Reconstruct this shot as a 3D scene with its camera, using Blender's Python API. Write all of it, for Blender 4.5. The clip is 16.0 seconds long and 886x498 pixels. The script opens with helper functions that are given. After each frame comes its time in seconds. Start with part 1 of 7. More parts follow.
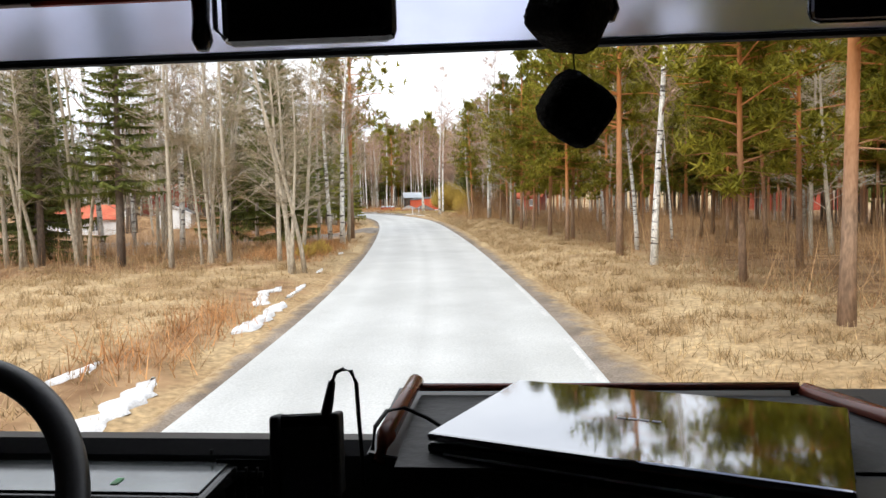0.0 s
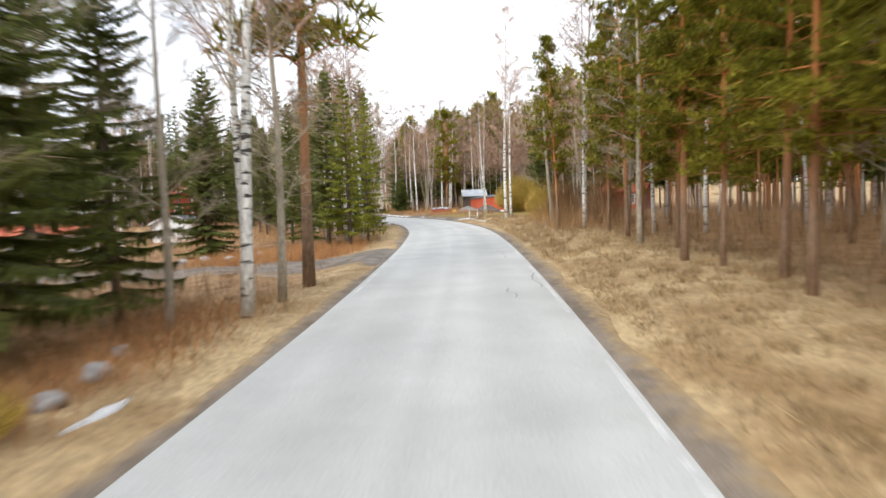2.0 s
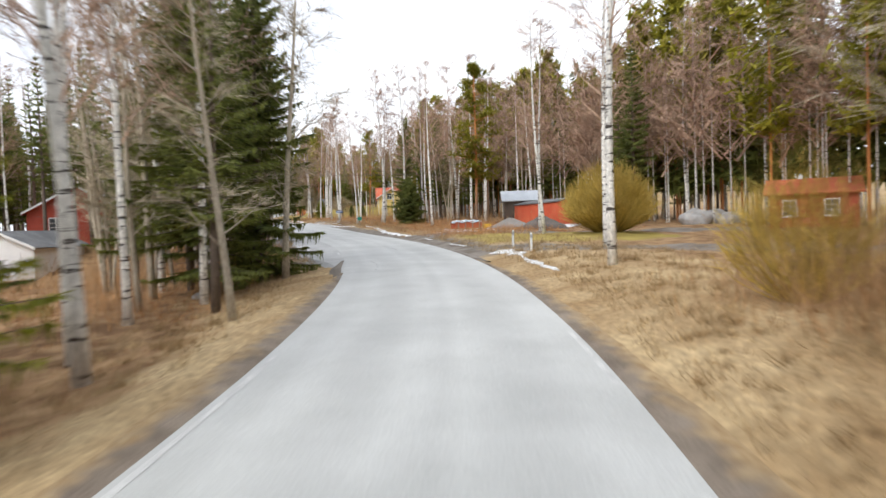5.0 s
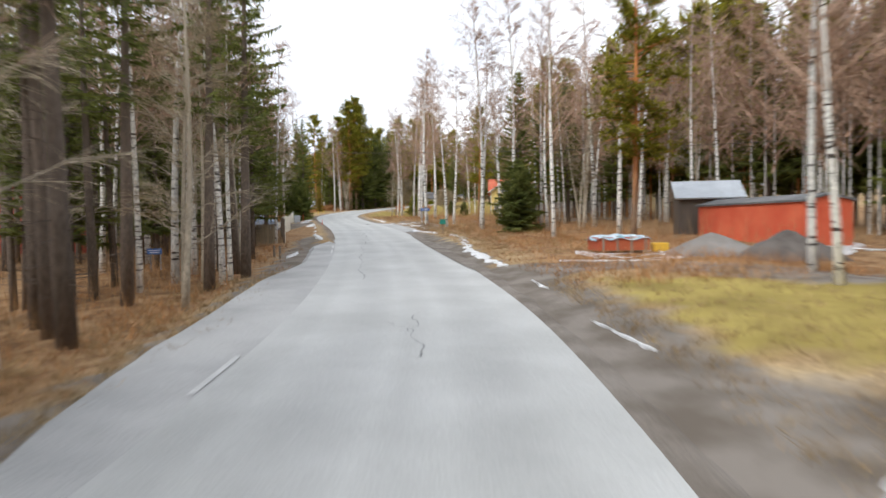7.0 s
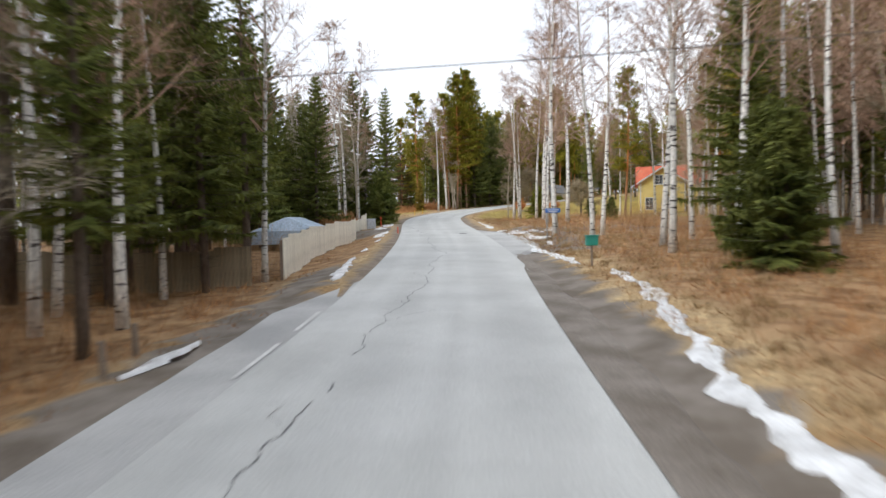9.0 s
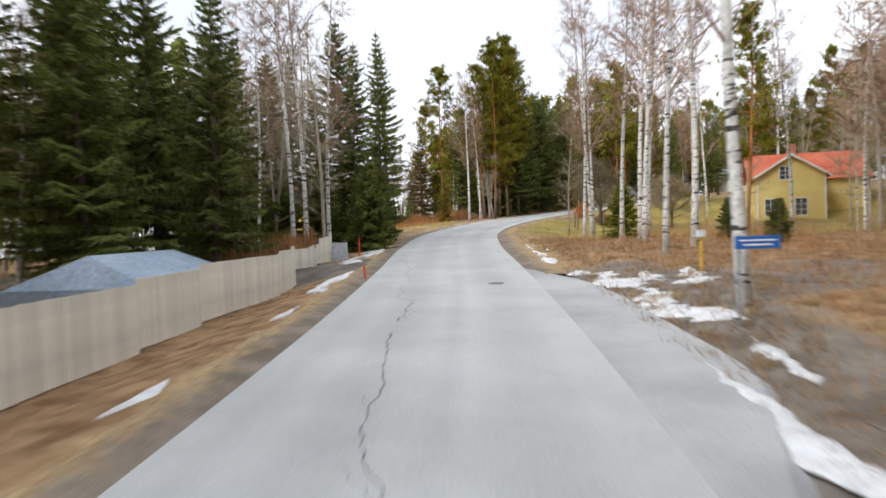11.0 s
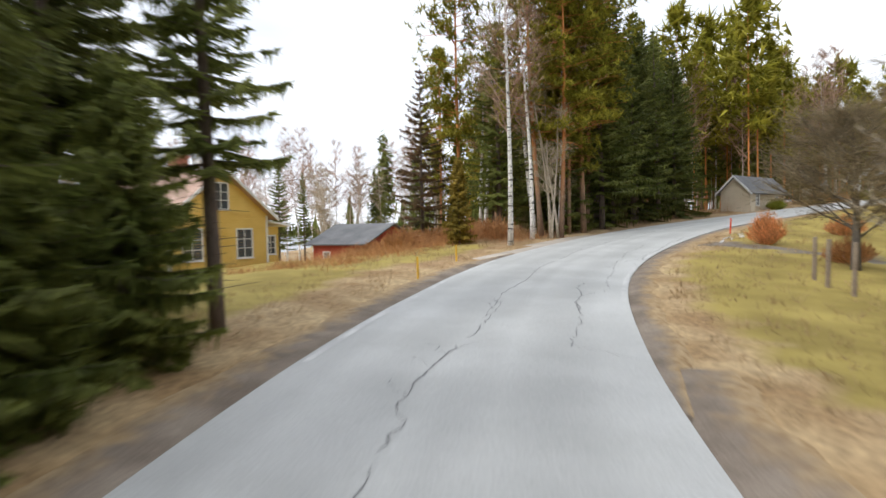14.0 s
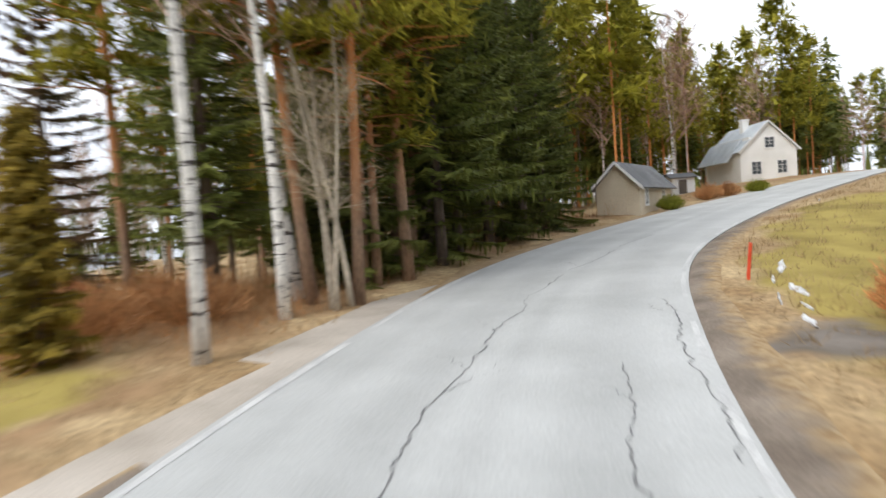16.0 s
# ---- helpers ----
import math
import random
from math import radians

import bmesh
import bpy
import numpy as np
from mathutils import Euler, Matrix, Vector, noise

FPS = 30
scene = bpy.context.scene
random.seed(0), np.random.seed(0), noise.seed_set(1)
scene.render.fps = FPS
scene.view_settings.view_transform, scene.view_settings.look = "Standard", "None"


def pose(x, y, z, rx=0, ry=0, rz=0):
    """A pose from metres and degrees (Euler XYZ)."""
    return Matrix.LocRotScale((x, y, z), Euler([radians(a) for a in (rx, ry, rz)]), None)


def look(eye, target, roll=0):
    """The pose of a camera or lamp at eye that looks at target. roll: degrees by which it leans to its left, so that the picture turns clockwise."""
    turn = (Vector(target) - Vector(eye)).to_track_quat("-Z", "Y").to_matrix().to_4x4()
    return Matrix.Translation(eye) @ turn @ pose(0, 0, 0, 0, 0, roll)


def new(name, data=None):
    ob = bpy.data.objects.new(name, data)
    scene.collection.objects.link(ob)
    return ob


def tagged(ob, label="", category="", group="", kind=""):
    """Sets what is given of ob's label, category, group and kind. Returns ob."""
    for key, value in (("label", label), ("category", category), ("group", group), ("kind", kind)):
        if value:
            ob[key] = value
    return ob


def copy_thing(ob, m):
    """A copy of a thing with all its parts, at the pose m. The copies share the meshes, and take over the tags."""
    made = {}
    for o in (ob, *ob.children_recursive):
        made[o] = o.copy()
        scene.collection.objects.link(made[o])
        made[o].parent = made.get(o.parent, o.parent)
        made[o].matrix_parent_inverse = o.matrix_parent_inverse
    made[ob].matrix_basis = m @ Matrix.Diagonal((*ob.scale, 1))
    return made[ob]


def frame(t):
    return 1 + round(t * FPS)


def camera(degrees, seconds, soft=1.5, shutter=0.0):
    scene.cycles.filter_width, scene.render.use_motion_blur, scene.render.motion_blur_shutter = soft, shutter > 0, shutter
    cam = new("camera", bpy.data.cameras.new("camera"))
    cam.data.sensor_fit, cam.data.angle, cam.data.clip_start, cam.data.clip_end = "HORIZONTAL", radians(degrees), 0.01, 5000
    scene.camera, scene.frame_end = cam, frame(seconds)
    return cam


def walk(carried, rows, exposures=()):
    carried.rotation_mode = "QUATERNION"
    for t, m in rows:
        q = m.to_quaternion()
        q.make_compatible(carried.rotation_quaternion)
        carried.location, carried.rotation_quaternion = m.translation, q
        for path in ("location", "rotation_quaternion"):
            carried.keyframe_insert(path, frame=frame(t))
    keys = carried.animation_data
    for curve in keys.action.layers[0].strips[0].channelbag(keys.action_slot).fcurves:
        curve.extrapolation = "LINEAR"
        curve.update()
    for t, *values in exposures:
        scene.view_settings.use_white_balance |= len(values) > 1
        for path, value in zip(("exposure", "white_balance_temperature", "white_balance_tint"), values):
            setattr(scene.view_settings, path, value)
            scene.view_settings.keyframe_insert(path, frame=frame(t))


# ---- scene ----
cam = camera(67.8, 16.0, soft=1.5, shutter=0.55)
PATH = [
    (0.00, (0.00, 0.00, 2.40), (-0.00, 9.99, 1.98), -1.02),
    (0.04, (0.00, 0.00, 2.40), (-0.00, 9.99, 1.98), -1.02),
    (0.50, (0.32, 5.65, 2.58), (-0.09, 15.63, 2.14), -1.54),
    (1.00, (0.43, 11.27, 2.77), (-0.33, 21.23, 2.33), -1.57),
    (1.50, (0.38, 16.83, 2.95), (-0.57, 26.78, 2.53), -1.90),
    (2.00, (0.25, 22.31, 3.13), (-0.82, 32.25, 2.72), -2.19),
    (2.50, (0.04, 27.72, 3.34), (-1.18, 37.64, 2.98), -1.99),
    (3.00, (-0.23, 33.10, 3.56), (-1.56, 43.00, 3.22), -2.31),
    (3.50, (-0.56, 38.46, 3.79), (-1.97, 48.35, 3.43), -2.47),
    (4.00, (-0.94, 43.83, 4.02), (-2.49, 53.71, 3.68), -2.62),
    (4.50, (-1.38, 49.25, 4.26), (-2.98, 59.12, 3.92), -2.29),
    (5.00, (-1.87, 54.76, 4.50), (-3.58, 64.61, 4.16), -2.08),
    (5.50, (-2.48, 60.36, 4.74), (-4.44, 70.16, 4.41), -1.94),
    (6.00, (-3.31, 66.02, 4.98), (-5.78, 75.71, 4.63), -1.67),
    (6.50, (-4.44, 71.68, 5.21), (-7.38, 81.23, 4.82), -1.34),
    (7.00, (-5.87, 77.25, 5.43), (-9.39, 86.60, 5.05), -0.91),
    (7.50, (-7.61, 82.65, 5.65), (-11.67, 91.78, 5.26), -0.96),
    (8.00, (-9.63, 87.87, 5.85), (-14.19, 96.77, 5.45), -0.82),
    (8.50, (-11.88, 92.91, 6.04), (-16.84, 101.58, 5.63), -1.17),
    (9.00, (-14.29, 97.80, 6.22), (-19.52, 106.32, 5.81), -1.22),
    (9.50, (-16.81, 102.62, 6.42), (-22.16, 111.05, 5.97), -1.58),
    (10.00, (-19.40, 107.41, 6.63), (-24.88, 115.77, 6.26), -1.72),
    (10.50, (-22.09, 112.21, 6.86), (-27.71, 120.47, 6.51), -1.82),
    (11.00, (-24.91, 117.03, 7.10), (-30.68, 125.19, 6.78), -1.94),
    (11.50, (-27.86, 121.87, 7.33), (-33.78, 129.92, 6.95), -1.99),
    (12.00, (-30.92, 126.70, 7.56), (-36.96, 134.66, 7.26), -1.92),
    (12.50, (-34.02, 131.45, 7.79), (-40.18, 139.32, 7.43), -1.58),
    (13.00, (-37.12, 136.05, 8.02), (-43.37, 143.85, 7.70), -1.77),
    (13.50, (-40.16, 140.50, 8.26), (-46.43, 148.28, 7.90), -1.96),
    (14.00, (-43.12, 144.84, 8.51), (-49.32, 152.67, 8.18), -1.16),
    (14.50, (-45.89, 149.16, 8.76), (-51.72, 157.28, 8.42), -1.14),
    (15.00, (-48.36, 153.56, 9.01), (-53.64, 162.05, 8.67), -2.79),
    (15.50, (-50.48, 158.06, 9.25), (-55.08, 166.94, 8.92), -3.35),
    (16.00, (-52.19, 162.65, 9.47), (-55.99, 171.89, 9.07), -3.96),
]
walk(cam, [(t, look(eye, target, roll)) for t, eye, target, roll in PATH],
     exposures=((0.0, 0.82, 6250, 10), (1.5, 0.74, 6250, 10), (3.5, 0.60, 6200, 10), (7.0, 0.48, 6180, 10), (11.5, 0.38, 6150, 10), (14.5, 0.42, 6200, 10), (16.0, 0.46, 6200, 10)))

# ---- light ----
world = bpy.data.worlds.new("overcast_sky")
scene.world = world
world.use_nodes = True
wn, wl = world.node_tree.nodes, world.node_tree.links
wn.clear()
sky = wn.new("ShaderNodeTexSky")
sky.sky_type, sky.sun_disc = "NISHITA", False
sky.sun_elevation, sky.sun_rotation = radians(34), radians(200)
sky.dust_density = 3.0
sky_bg = wn.new("ShaderNodeBackground")
sky_bg.inputs[1].default_value = 0.09
wl.new(sky.outputs[0], sky_bg.inputs[0])
wco = wn.new("ShaderNodeTexCoord")
wmap = wn.new("ShaderNodeMapping")
wmap.inputs["Scale"].default_value = (1.0, 1.0, 3.0)
wl.new(wco.outputs["Generated"], wmap.inputs[0])
wno = wn.new("ShaderNodeTexNoise")
wno.inputs["Scale"].default_value, wno.inputs["Detail"].default_value = 2.2, 6.0
wl.new(wmap.outputs[0], wno.inputs[0])
wramp = wn.new("ShaderNodeValToRGB")
wramp.color_ramp.elements[0].position, wramp.color_ramp.elements[0].color = 0.30, (0.70, 0.73, 0.80, 1)
wramp.color_ramp.elements[1].position, wramp.color_ramp.elements[1].color = 0.62, (1.0, 1.0, 1.0, 1)
wl.new(wno.outputs[0], wramp.inputs[0])
cloud_bg = wn.new("ShaderNodeBackground")
cloud_bg.inputs[1].default_value = 1.12
wl.new(wramp.outputs[0], cloud_bg.inputs[0])
wmix = wn.new("ShaderNodeMixShader")
wmix.inputs[0].default_value = 0.9
wout = wn.new("ShaderNodeOutputWorld")
wl.new(sky_bg.outputs[0], wmix.inputs[1])
wl.new(cloud_bg.outputs[0], wmix.inputs[2])
wl.new(wmix.outputs[0], wout.inputs[0])
sun = new("sun", bpy.data.lights.new("sun", "SUN"))
sun.data.energy, sun.data.angle, sun.data.color = 1.3, radians(24), (1.0, 0.955, 0.88)
sun.matrix_world = look((0, 0, 50), (22, 62, -6))

# ---- materials ----


def rgb(c):
    return (c[0], c[1], c[2], 1.0)


def surf(name, a, b, scale=1.0, fine=40.0, rough=0.8, bump=0.25, metal=0.0, vary=0.0, island=0.0, contrast=0.25, stretch=None, spec=0.5):
    """A worn surface: colours a and b mixed by broad noise, shaded by fine noise, with fine relief."""
    m = bpy.data.materials.new(name)
    m.use_nodes = True
    n, l = m.node_tree.nodes, m.node_tree.links
    p = n["Principled BSDF"]
    co = n.new("ShaderNodeTexCoord")
    src = co.outputs["Object"]
    if stretch:
        mp = n.new("ShaderNodeMapping")
        mp.inputs["Scale"].default_value = stretch
        l.new(src, mp.inputs[0])
        src = mp.outputs[0]
    big, small = n.new("ShaderNodeTexNoise"), n.new("ShaderNodeTexNoise")
    big.inputs["Scale"].default_value, big.inputs["Detail"].default_value = scale, 4.0
    small.inputs["Scale"].default_value, small.inputs["Detail"].default_value = fine, 5.0
    l.new(src, big.inputs[0]), l.new(src, small.inputs[0])
    ramp = n.new("ShaderNodeValToRGB")
    ramp.color_ramp.elements[0].position, ramp.color_ramp.elements[0].color = 0.35, rgb(a)
    ramp.color_ramp.elements[1].position, ramp.color_ramp.elements[1].color = 0.65, rgb(b)
    l.new(big.outputs[0], ramp.inputs[0])
    hsv = n.new("ShaderNodeHueSaturation")
    l.new(ramp.outputs[0], hsv.inputs["Color"])
    rng = n.new("ShaderNodeMapRange")
    rng.inputs["From Min"].default_value, rng.inputs["From Max"].default_value = 0.3, 0.7
    rng.inputs["To Min"].default_value, rng.inputs["To Max"].default_value = 1 - contrast, 1 + contrast
    l.new(small.outputs[0], rng.inputs[0])
    value = rng.outputs[0]
    for amount, node, slot in ((vary, "ShaderNodeObjectInfo", "Random"), (island, "ShaderNodeNewGeometry", "Random Per Island")):
        if amount:
            info, r2, mul = n.new(node), n.new("ShaderNodeMapRange"), n.new("ShaderNodeMath")
            r2.inputs["To Min"].default_value, r2.inputs["To Max"].default_value = 1 - amount, 1 + amount
            l.new(info.outputs[slot], r2.inputs[0])
            mul.operation = "MULTIPLY"
            l.new(value, mul.inputs[0]), l.new(r2.outputs[0], mul.inputs[1])
            value = mul.outputs[0]
    l.new(value, hsv.inputs["Value"])
    l.new(hsv.outputs[0], p.inputs["Base Color"])
    p.inputs["Roughness"].default_value, p.inputs["Metallic"].default_value = rough, metal
    p.inputs["Specular IOR Level"].default_value = spec
    if bump:
        bp = n.new("ShaderNodeBump")
        bp.inputs["Strength"].default_value, bp.inputs["Distance"].default_value = bump, 0.02
        l.new(small.outputs[0], bp.inputs["Height"])
        l.new(bp.outputs[0], p.inputs["Normal"])
    return m


def leafy(name, a, b, island=0.45, vary=0.2, through_light=0.35):
    """Foliage or twigs: every piece a little different, with some light passing through."""
    m = surf(name, a, b, scale=0.8, fine=12.0, rough=0.7, bump=0.0, island=island, vary=vary, spec=0.25)
    if through_light:
        n, l = m.node_tree.nodes, m.node_tree.links
        p = n["Principled BSDF"]
        tr, mx = n.new("ShaderNodeBsdfTranslucent"), n.new("ShaderNodeMixShader")
        l.new(p.inputs["Base Color"].links[0].from_socket, tr.inputs[0])
        mx.inputs[0].default_value = through_light
        l.new(p.outputs[0], mx.inputs[1]), l.new(tr.outputs[0], mx.inputs[2])
        l.new(mx.outputs[0], n["Material Output"].inputs[0])
    return m


def bark(name, low, high, z0, z1, marks=None, vary=0.15):
    """Bark that changes with height, with dark marks across it if asked."""
    m = surf(name, low, tuple(0.75 * c for c in low), scale=4.0, fine=22.0, rough=0.9, bump=0.6, vary=vary, contrast=0.35, stretch=(1, 1, 0.3))
    n, l = m.node_tree.nodes, m.node_tree.links
    p = n["Principled BSDF"]
    old = p.inputs["Base Color"].links[0].from_socket
    co, sp = n.new("ShaderNodeTexCoord"), n.new("ShaderNodeSeparateXYZ")
    l.new(co.outputs["Object"], sp.inputs[0])
    rng = n.new("ShaderNodeMapRange")
    rng.inputs["From Min"].default_value, rng.inputs["From Max"].default_value = z0, z1
    l.new(sp.outputs["Z"], rng.inputs[0])
    mix = n.new("ShaderNodeMix")
    mix.data_type = "RGBA"
    l.new(rng.outputs[0], mix.inputs["Factor"])
    l.new(old, mix.inputs["A"])
    mix.inputs["B"].default_value = rgb(high)
    out = mix.outputs["Result"]
    if marks:
        mp, no, rp, m2 = n.new("ShaderNodeMapping"), n.new("ShaderNodeTexNoise"), n.new("ShaderNodeValToRGB"), n.new("ShaderNodeMix")
        mp.inputs["Scale"].default_value = (2.2, 2.2, 9.0)
        no.inputs["Scale"].default_value, no.inputs["Detail"].default_value = 1.2, 3.0
        rp.color_ramp.elements[0].position, rp.color_ramp.elements[1].position = 0.56, 0.64
        l.new(co.outputs["Object"], mp.inputs[0]), l.new(mp.outputs[0], no.inputs[0]), l.new(no.outputs[0], rp.inputs[0])
        m2.data_type = "RGBA"
        l.new(rp.outputs[0], m2.inputs["Factor"]), l.new(out, m2.inputs["A"])
        m2.inputs["B"].default_value = rgb(marks)
        out = m2.outputs["Result"]
    l.new(out, p.inputs["Base Color"])
    return m


ASPHALT = surf("asphalt", (0.43, 0.435, 0.42), (0.51, 0.515, 0.50), scale=0.5, fine=32, rough=0.6, bump=0.15, contrast=0.13)
CRACK = surf("bitumen_crack", (0.14, 0.14, 0.14), (0.23, 0.23, 0.225), scale=2, fine=60, rough=0.9)
LINE = surf("road_paint", (0.50, 0.50, 0.49), (0.64, 0.64, 0.62), scale=1.2, fine=30, rough=0.7, contrast=0.2)
SNOW = surf("old_snow", (0.58, 0.58, 0.58), (0.86, 0.87, 0.88), scale=3.5, fine=30, rough=0.6, bump=0.6, contrast=0.16)
GRAVEL = surf("gravel", (0.20, 0.18, 0.16), (0.29, 0.27, 0.25), scale=0.8, fine=45, rough=0.95, bump=0.6)
STONE = surf("granite", (0.28, 0.27, 0.26), (0.42, 0.41, 0.40), scale=2, fine=30, rough=0.85, bump=0.5)
DRY_GRASS = leafy("dry_grass", (0.34, 0.23, 0.115), (0.50, 0.375, 0.21), vary=0.0)
LITTER = leafy("leaf_litter", (0.25, 0.125, 0.055), (0.40, 0.23, 0.115), vary=0.0)
SPRUCE_BARK = bark("spruce_bark", (0.15, 0.115, 0.09), (0.17, 0.13, 0.10), 2, 8)
PINE_BARK = bark("pine_bark", (0.30, 0.195, 0.125), (0.60, 0.235, 0.07), 1.8, 5.5)
BIRCH_BARK = bark("birch_bark", (0.80, 0.78, 0.73), (0.50, 0.40, 0.34), 8, 15, marks=(0.06, 0.05, 0.045))
ALDER_BARK = bark("alder_bark", (0.46, 0.40, 0.31), (0.50, 0.43, 0.33), 2, 8)
SPRUCE_LEAF = leafy("spruce_needles", (0.105, 0.128, 0.028), (0.20, 0.215, 0.052), through_light=0.4)
FRESH_SPRUCE = leafy("light_spruce_needles", (0.19, 0.205, 0.024), (0.31, 0.31, 0.04), through_light=0.45)
PINE_LEAF = leafy("pine_needles", (0.20, 0.195, 0.022), (0.36, 0.325, 0.045), through_light=0.5)
RUSTY_LEAF = leafy("rusty_needles", (0.10, 0.09, 0.035), (0.19, 0.10, 0.05))
GOLD_LEAF = leafy("golden_cypress_leaf", (0.19, 0.145, 0.022), (0.33, 0.24, 0.042))
BIRCH_TWIG = leafy("birch_twigs", (0.33, 0.205, 0.14), (0.48, 0.335, 0.24), through_light=0.0)
ALDER_TWIG = leafy("alder_twigs", (0.32, 0.26, 0.17), (0.46, 0.39, 0.27), through_light=0.0)
WILLOW_TWIG = leafy("willow_twigs", (0.52, 0.375, 0.08), (0.70, 0.53, 0.15), through_light=0.3)
RED_TWIG = leafy("red_brown_twigs", (0.38, 0.18, 0.07), (0.54, 0.30, 0.13), through_light=0.1)
RUST_TWIG = leafy("rust_orange_twigs", (0.50, 0.22, 0.08), (0.66, 0.34, 0.15), through_light=0.1)
BROWN_TWIG = leafy("brown_undergrowth_twigs", (0.34, 0.195, 0.09), (0.48, 0.31, 0.16), through_light=0.0)

# ---- helpers for things ----


def off(rnd, a):
    return rnd.uniform(-a, a)


class Build:
    """Collects vertices and faces for one mesh."""

    def __init__(self):
        self.v, self.f = [], []

    def tri(self, a, b, c):
        k = len(self.v)
        self.v += [a, b, c]
        self.f.append((k, k + 1, k + 2))

    def quad(self, a, b, c, d):
        k = len(self.v)
        self.v += [a, b, c, d]
        self.f.append((k, k + 1, k + 2, k + 3))

    def tube(self, pts, radii, n=6, cap=True):
        k = len(self.v)
        pts = [Vector(p) for p in pts]
        for i, p in enumerate(pts):
            d = (pts[min(i + 1, len(pts) - 1)] - pts[max(i - 1, 0)]).normalized()
            side = d.orthogonal().normalized() if abs(d.z) < 0.9 else Vector((1, 0, 0)).cross(d).normalized()
            up = d.cross(side)
            for j in range(n):
                a = 2 * math.pi * j / n
                self.v.append(tuple(p + (side * math.cos(a) + up * math.sin(a)) * radii[i]))
        for i in range(len(pts) - 1):
            for j in range(n):
                a, b = k + i * n + j, k + i * n + (j + 1) % n
                self.f.append((a, b, b + n, a + n))
        if cap:
            self.f.append(tuple(k + j for j in reversed(range(n))))
            self.f.append(tuple(k + (len(pts) - 1) * n + j for j in range(n)))

    def stick(self, pts, radii):
        """A three-sided twig of loose triangles."""
        rings = []
        for i, p in enumerate(pts):
            d = (pts[min(i + 1, len(pts) - 1)] - pts[max(i - 1, 0)]).normalized()
            side = d.orthogonal().normalized()
            up = d.cross(side)
            rings.append([tuple(p + (side * math.cos(2.094 * j) + up * math.sin(2.094 * j)) * radii[i]) for j in range(3)])
        for a, b in zip(rings, rings[1:]):
            for j in range(3):
                self.tri(a[j], a[(j + 1) % 3], b[j])
                self.tri(a[(j + 1) % 3], b[(j + 1) % 3], b[j])

    def box(self, x0, y0, z0, x1, y1, z1, bevel=0.0):
        if bevel <= 0:
            k = len(self.v)
            self.v += [(x0, y0, z0), (x1, y0, z0), (x1, y1, z0), (x0, y1, z0), (x0, y0, z1), (x1, y0, z1), (x1, y1, z1), (x0, y1, z1)]
            self.f += [tuple(k + i for i in q) for q in ((3, 2, 1, 0), (4, 5, 6, 7), (0, 1, 5, 4), (1, 2, 6, 5), (2, 3, 7, 6), (3, 0, 4, 7))]
            return
        bm = bmesh.new()
        bmesh.ops.create_cube(bm, size=1.0, matrix=Matrix.Translation(((x0 + x1) / 2, (y0 + y1) / 2, (z0 + z1) / 2)) @ Matrix.Diagonal((x1 - x0, y1 - y0, z1 - z0, 1)))
        bmesh.ops.bevel(bm, geom=bm.edges[:], offset=bevel, segments=2, affect="EDGES", profile=0.5)
        self.add(bm)

    def add(self, bm):
        k = len(self.v)
        bm.verts.index_update()
        self.v += [tuple(v.co) for v in bm.verts]
        self.f += [tuple(k + v.index for v in f.verts) for f in bm.faces]
        bm.free()

    def mesh(self, name, material, smooth=False):
        me = bpy.data.meshes.new(name)
        me.from_pydata(self.v, [], self.f)
        me.materials.append(material)
        if smooth:
            me.polygons.foreach_set("use_smooth", [True] * len(me.polygons))
        me.update()
        return me


def part(name, b, material, parent=None, label="", m=None, smooth=False):
    """One mesh object, under its thing or part if one is given."""
    ob = new(name, b.mesh(name, material, smooth) if isinstance(b, Build) else b)
    if parent:
        ob.parent = parent
    if m:
        ob.matrix_basis = m
    return tagged(ob, label=label)


def fast_mesh(name, verts, faces_n, material):
    """A mesh of loose polygons of faces_n corners each, from an array of corner points."""
    verts = np.asarray(verts, np.float32).reshape(-1, 3)
    me = bpy.data.meshes.new(name)
    n = len(verts)
    me.vertices.add(n)
    me.vertices.foreach_set("co", verts.ravel())
    me.loops.add(n)
    me.loops.foreach_set("vertex_index", np.arange(n, dtype=np.int32))
    me.polygons.add(n // faces_n)
    me.polygons.foreach_set("loop_start", np.arange(0, n, faces_n, dtype=np.int32))
    me.materials.append(material)
    me.update(calc_edges=True)
    me.validate()
    return me


# ---- the road's line and the lie of the land ----
ROAD = [
    (-4.62, -59.82, -1.80), (-3.08, -39.88, -1.20), (-1.54, -19.94, -0.60), (0.00, 0.00, 0.00), (0.43, 11.27, 0.37), (0.25, 22.31, 0.73),
    (-0.23, 33.10, 1.16), (-0.94, 43.83, 1.62), (-1.87, 54.76, 2.10), (-3.31, 66.02, 2.58), (-5.87, 77.25, 3.03), (-9.63, 87.87, 3.45),
    (-14.29, 97.80, 3.82), (-19.40, 107.41, 4.23), (-24.91, 117.03, 4.70), (-30.92, 126.70, 5.16), (-37.12, 136.05, 5.62),
    (-43.12, 144.84, 6.11), (-48.36, 153.56, 6.61), (-52.30, 162.69, 7.07), (-54.08, 172.03, 7.66), (-54.18, 182.47, 8.31),
    (-50.90, 196.96, 9.24), (-46.20, 210.50, 10.17), (-41.00, 224.00, 11.10), (-35.50, 237.70, 11.71), (-29.50, 251.00, 12.16), (-23.00, 265.00, 12.61),
]
LEFT_EDGE, RIGHT_EDGE = -3.36, 1.74  # the asphalt's edges, from the line that is driven


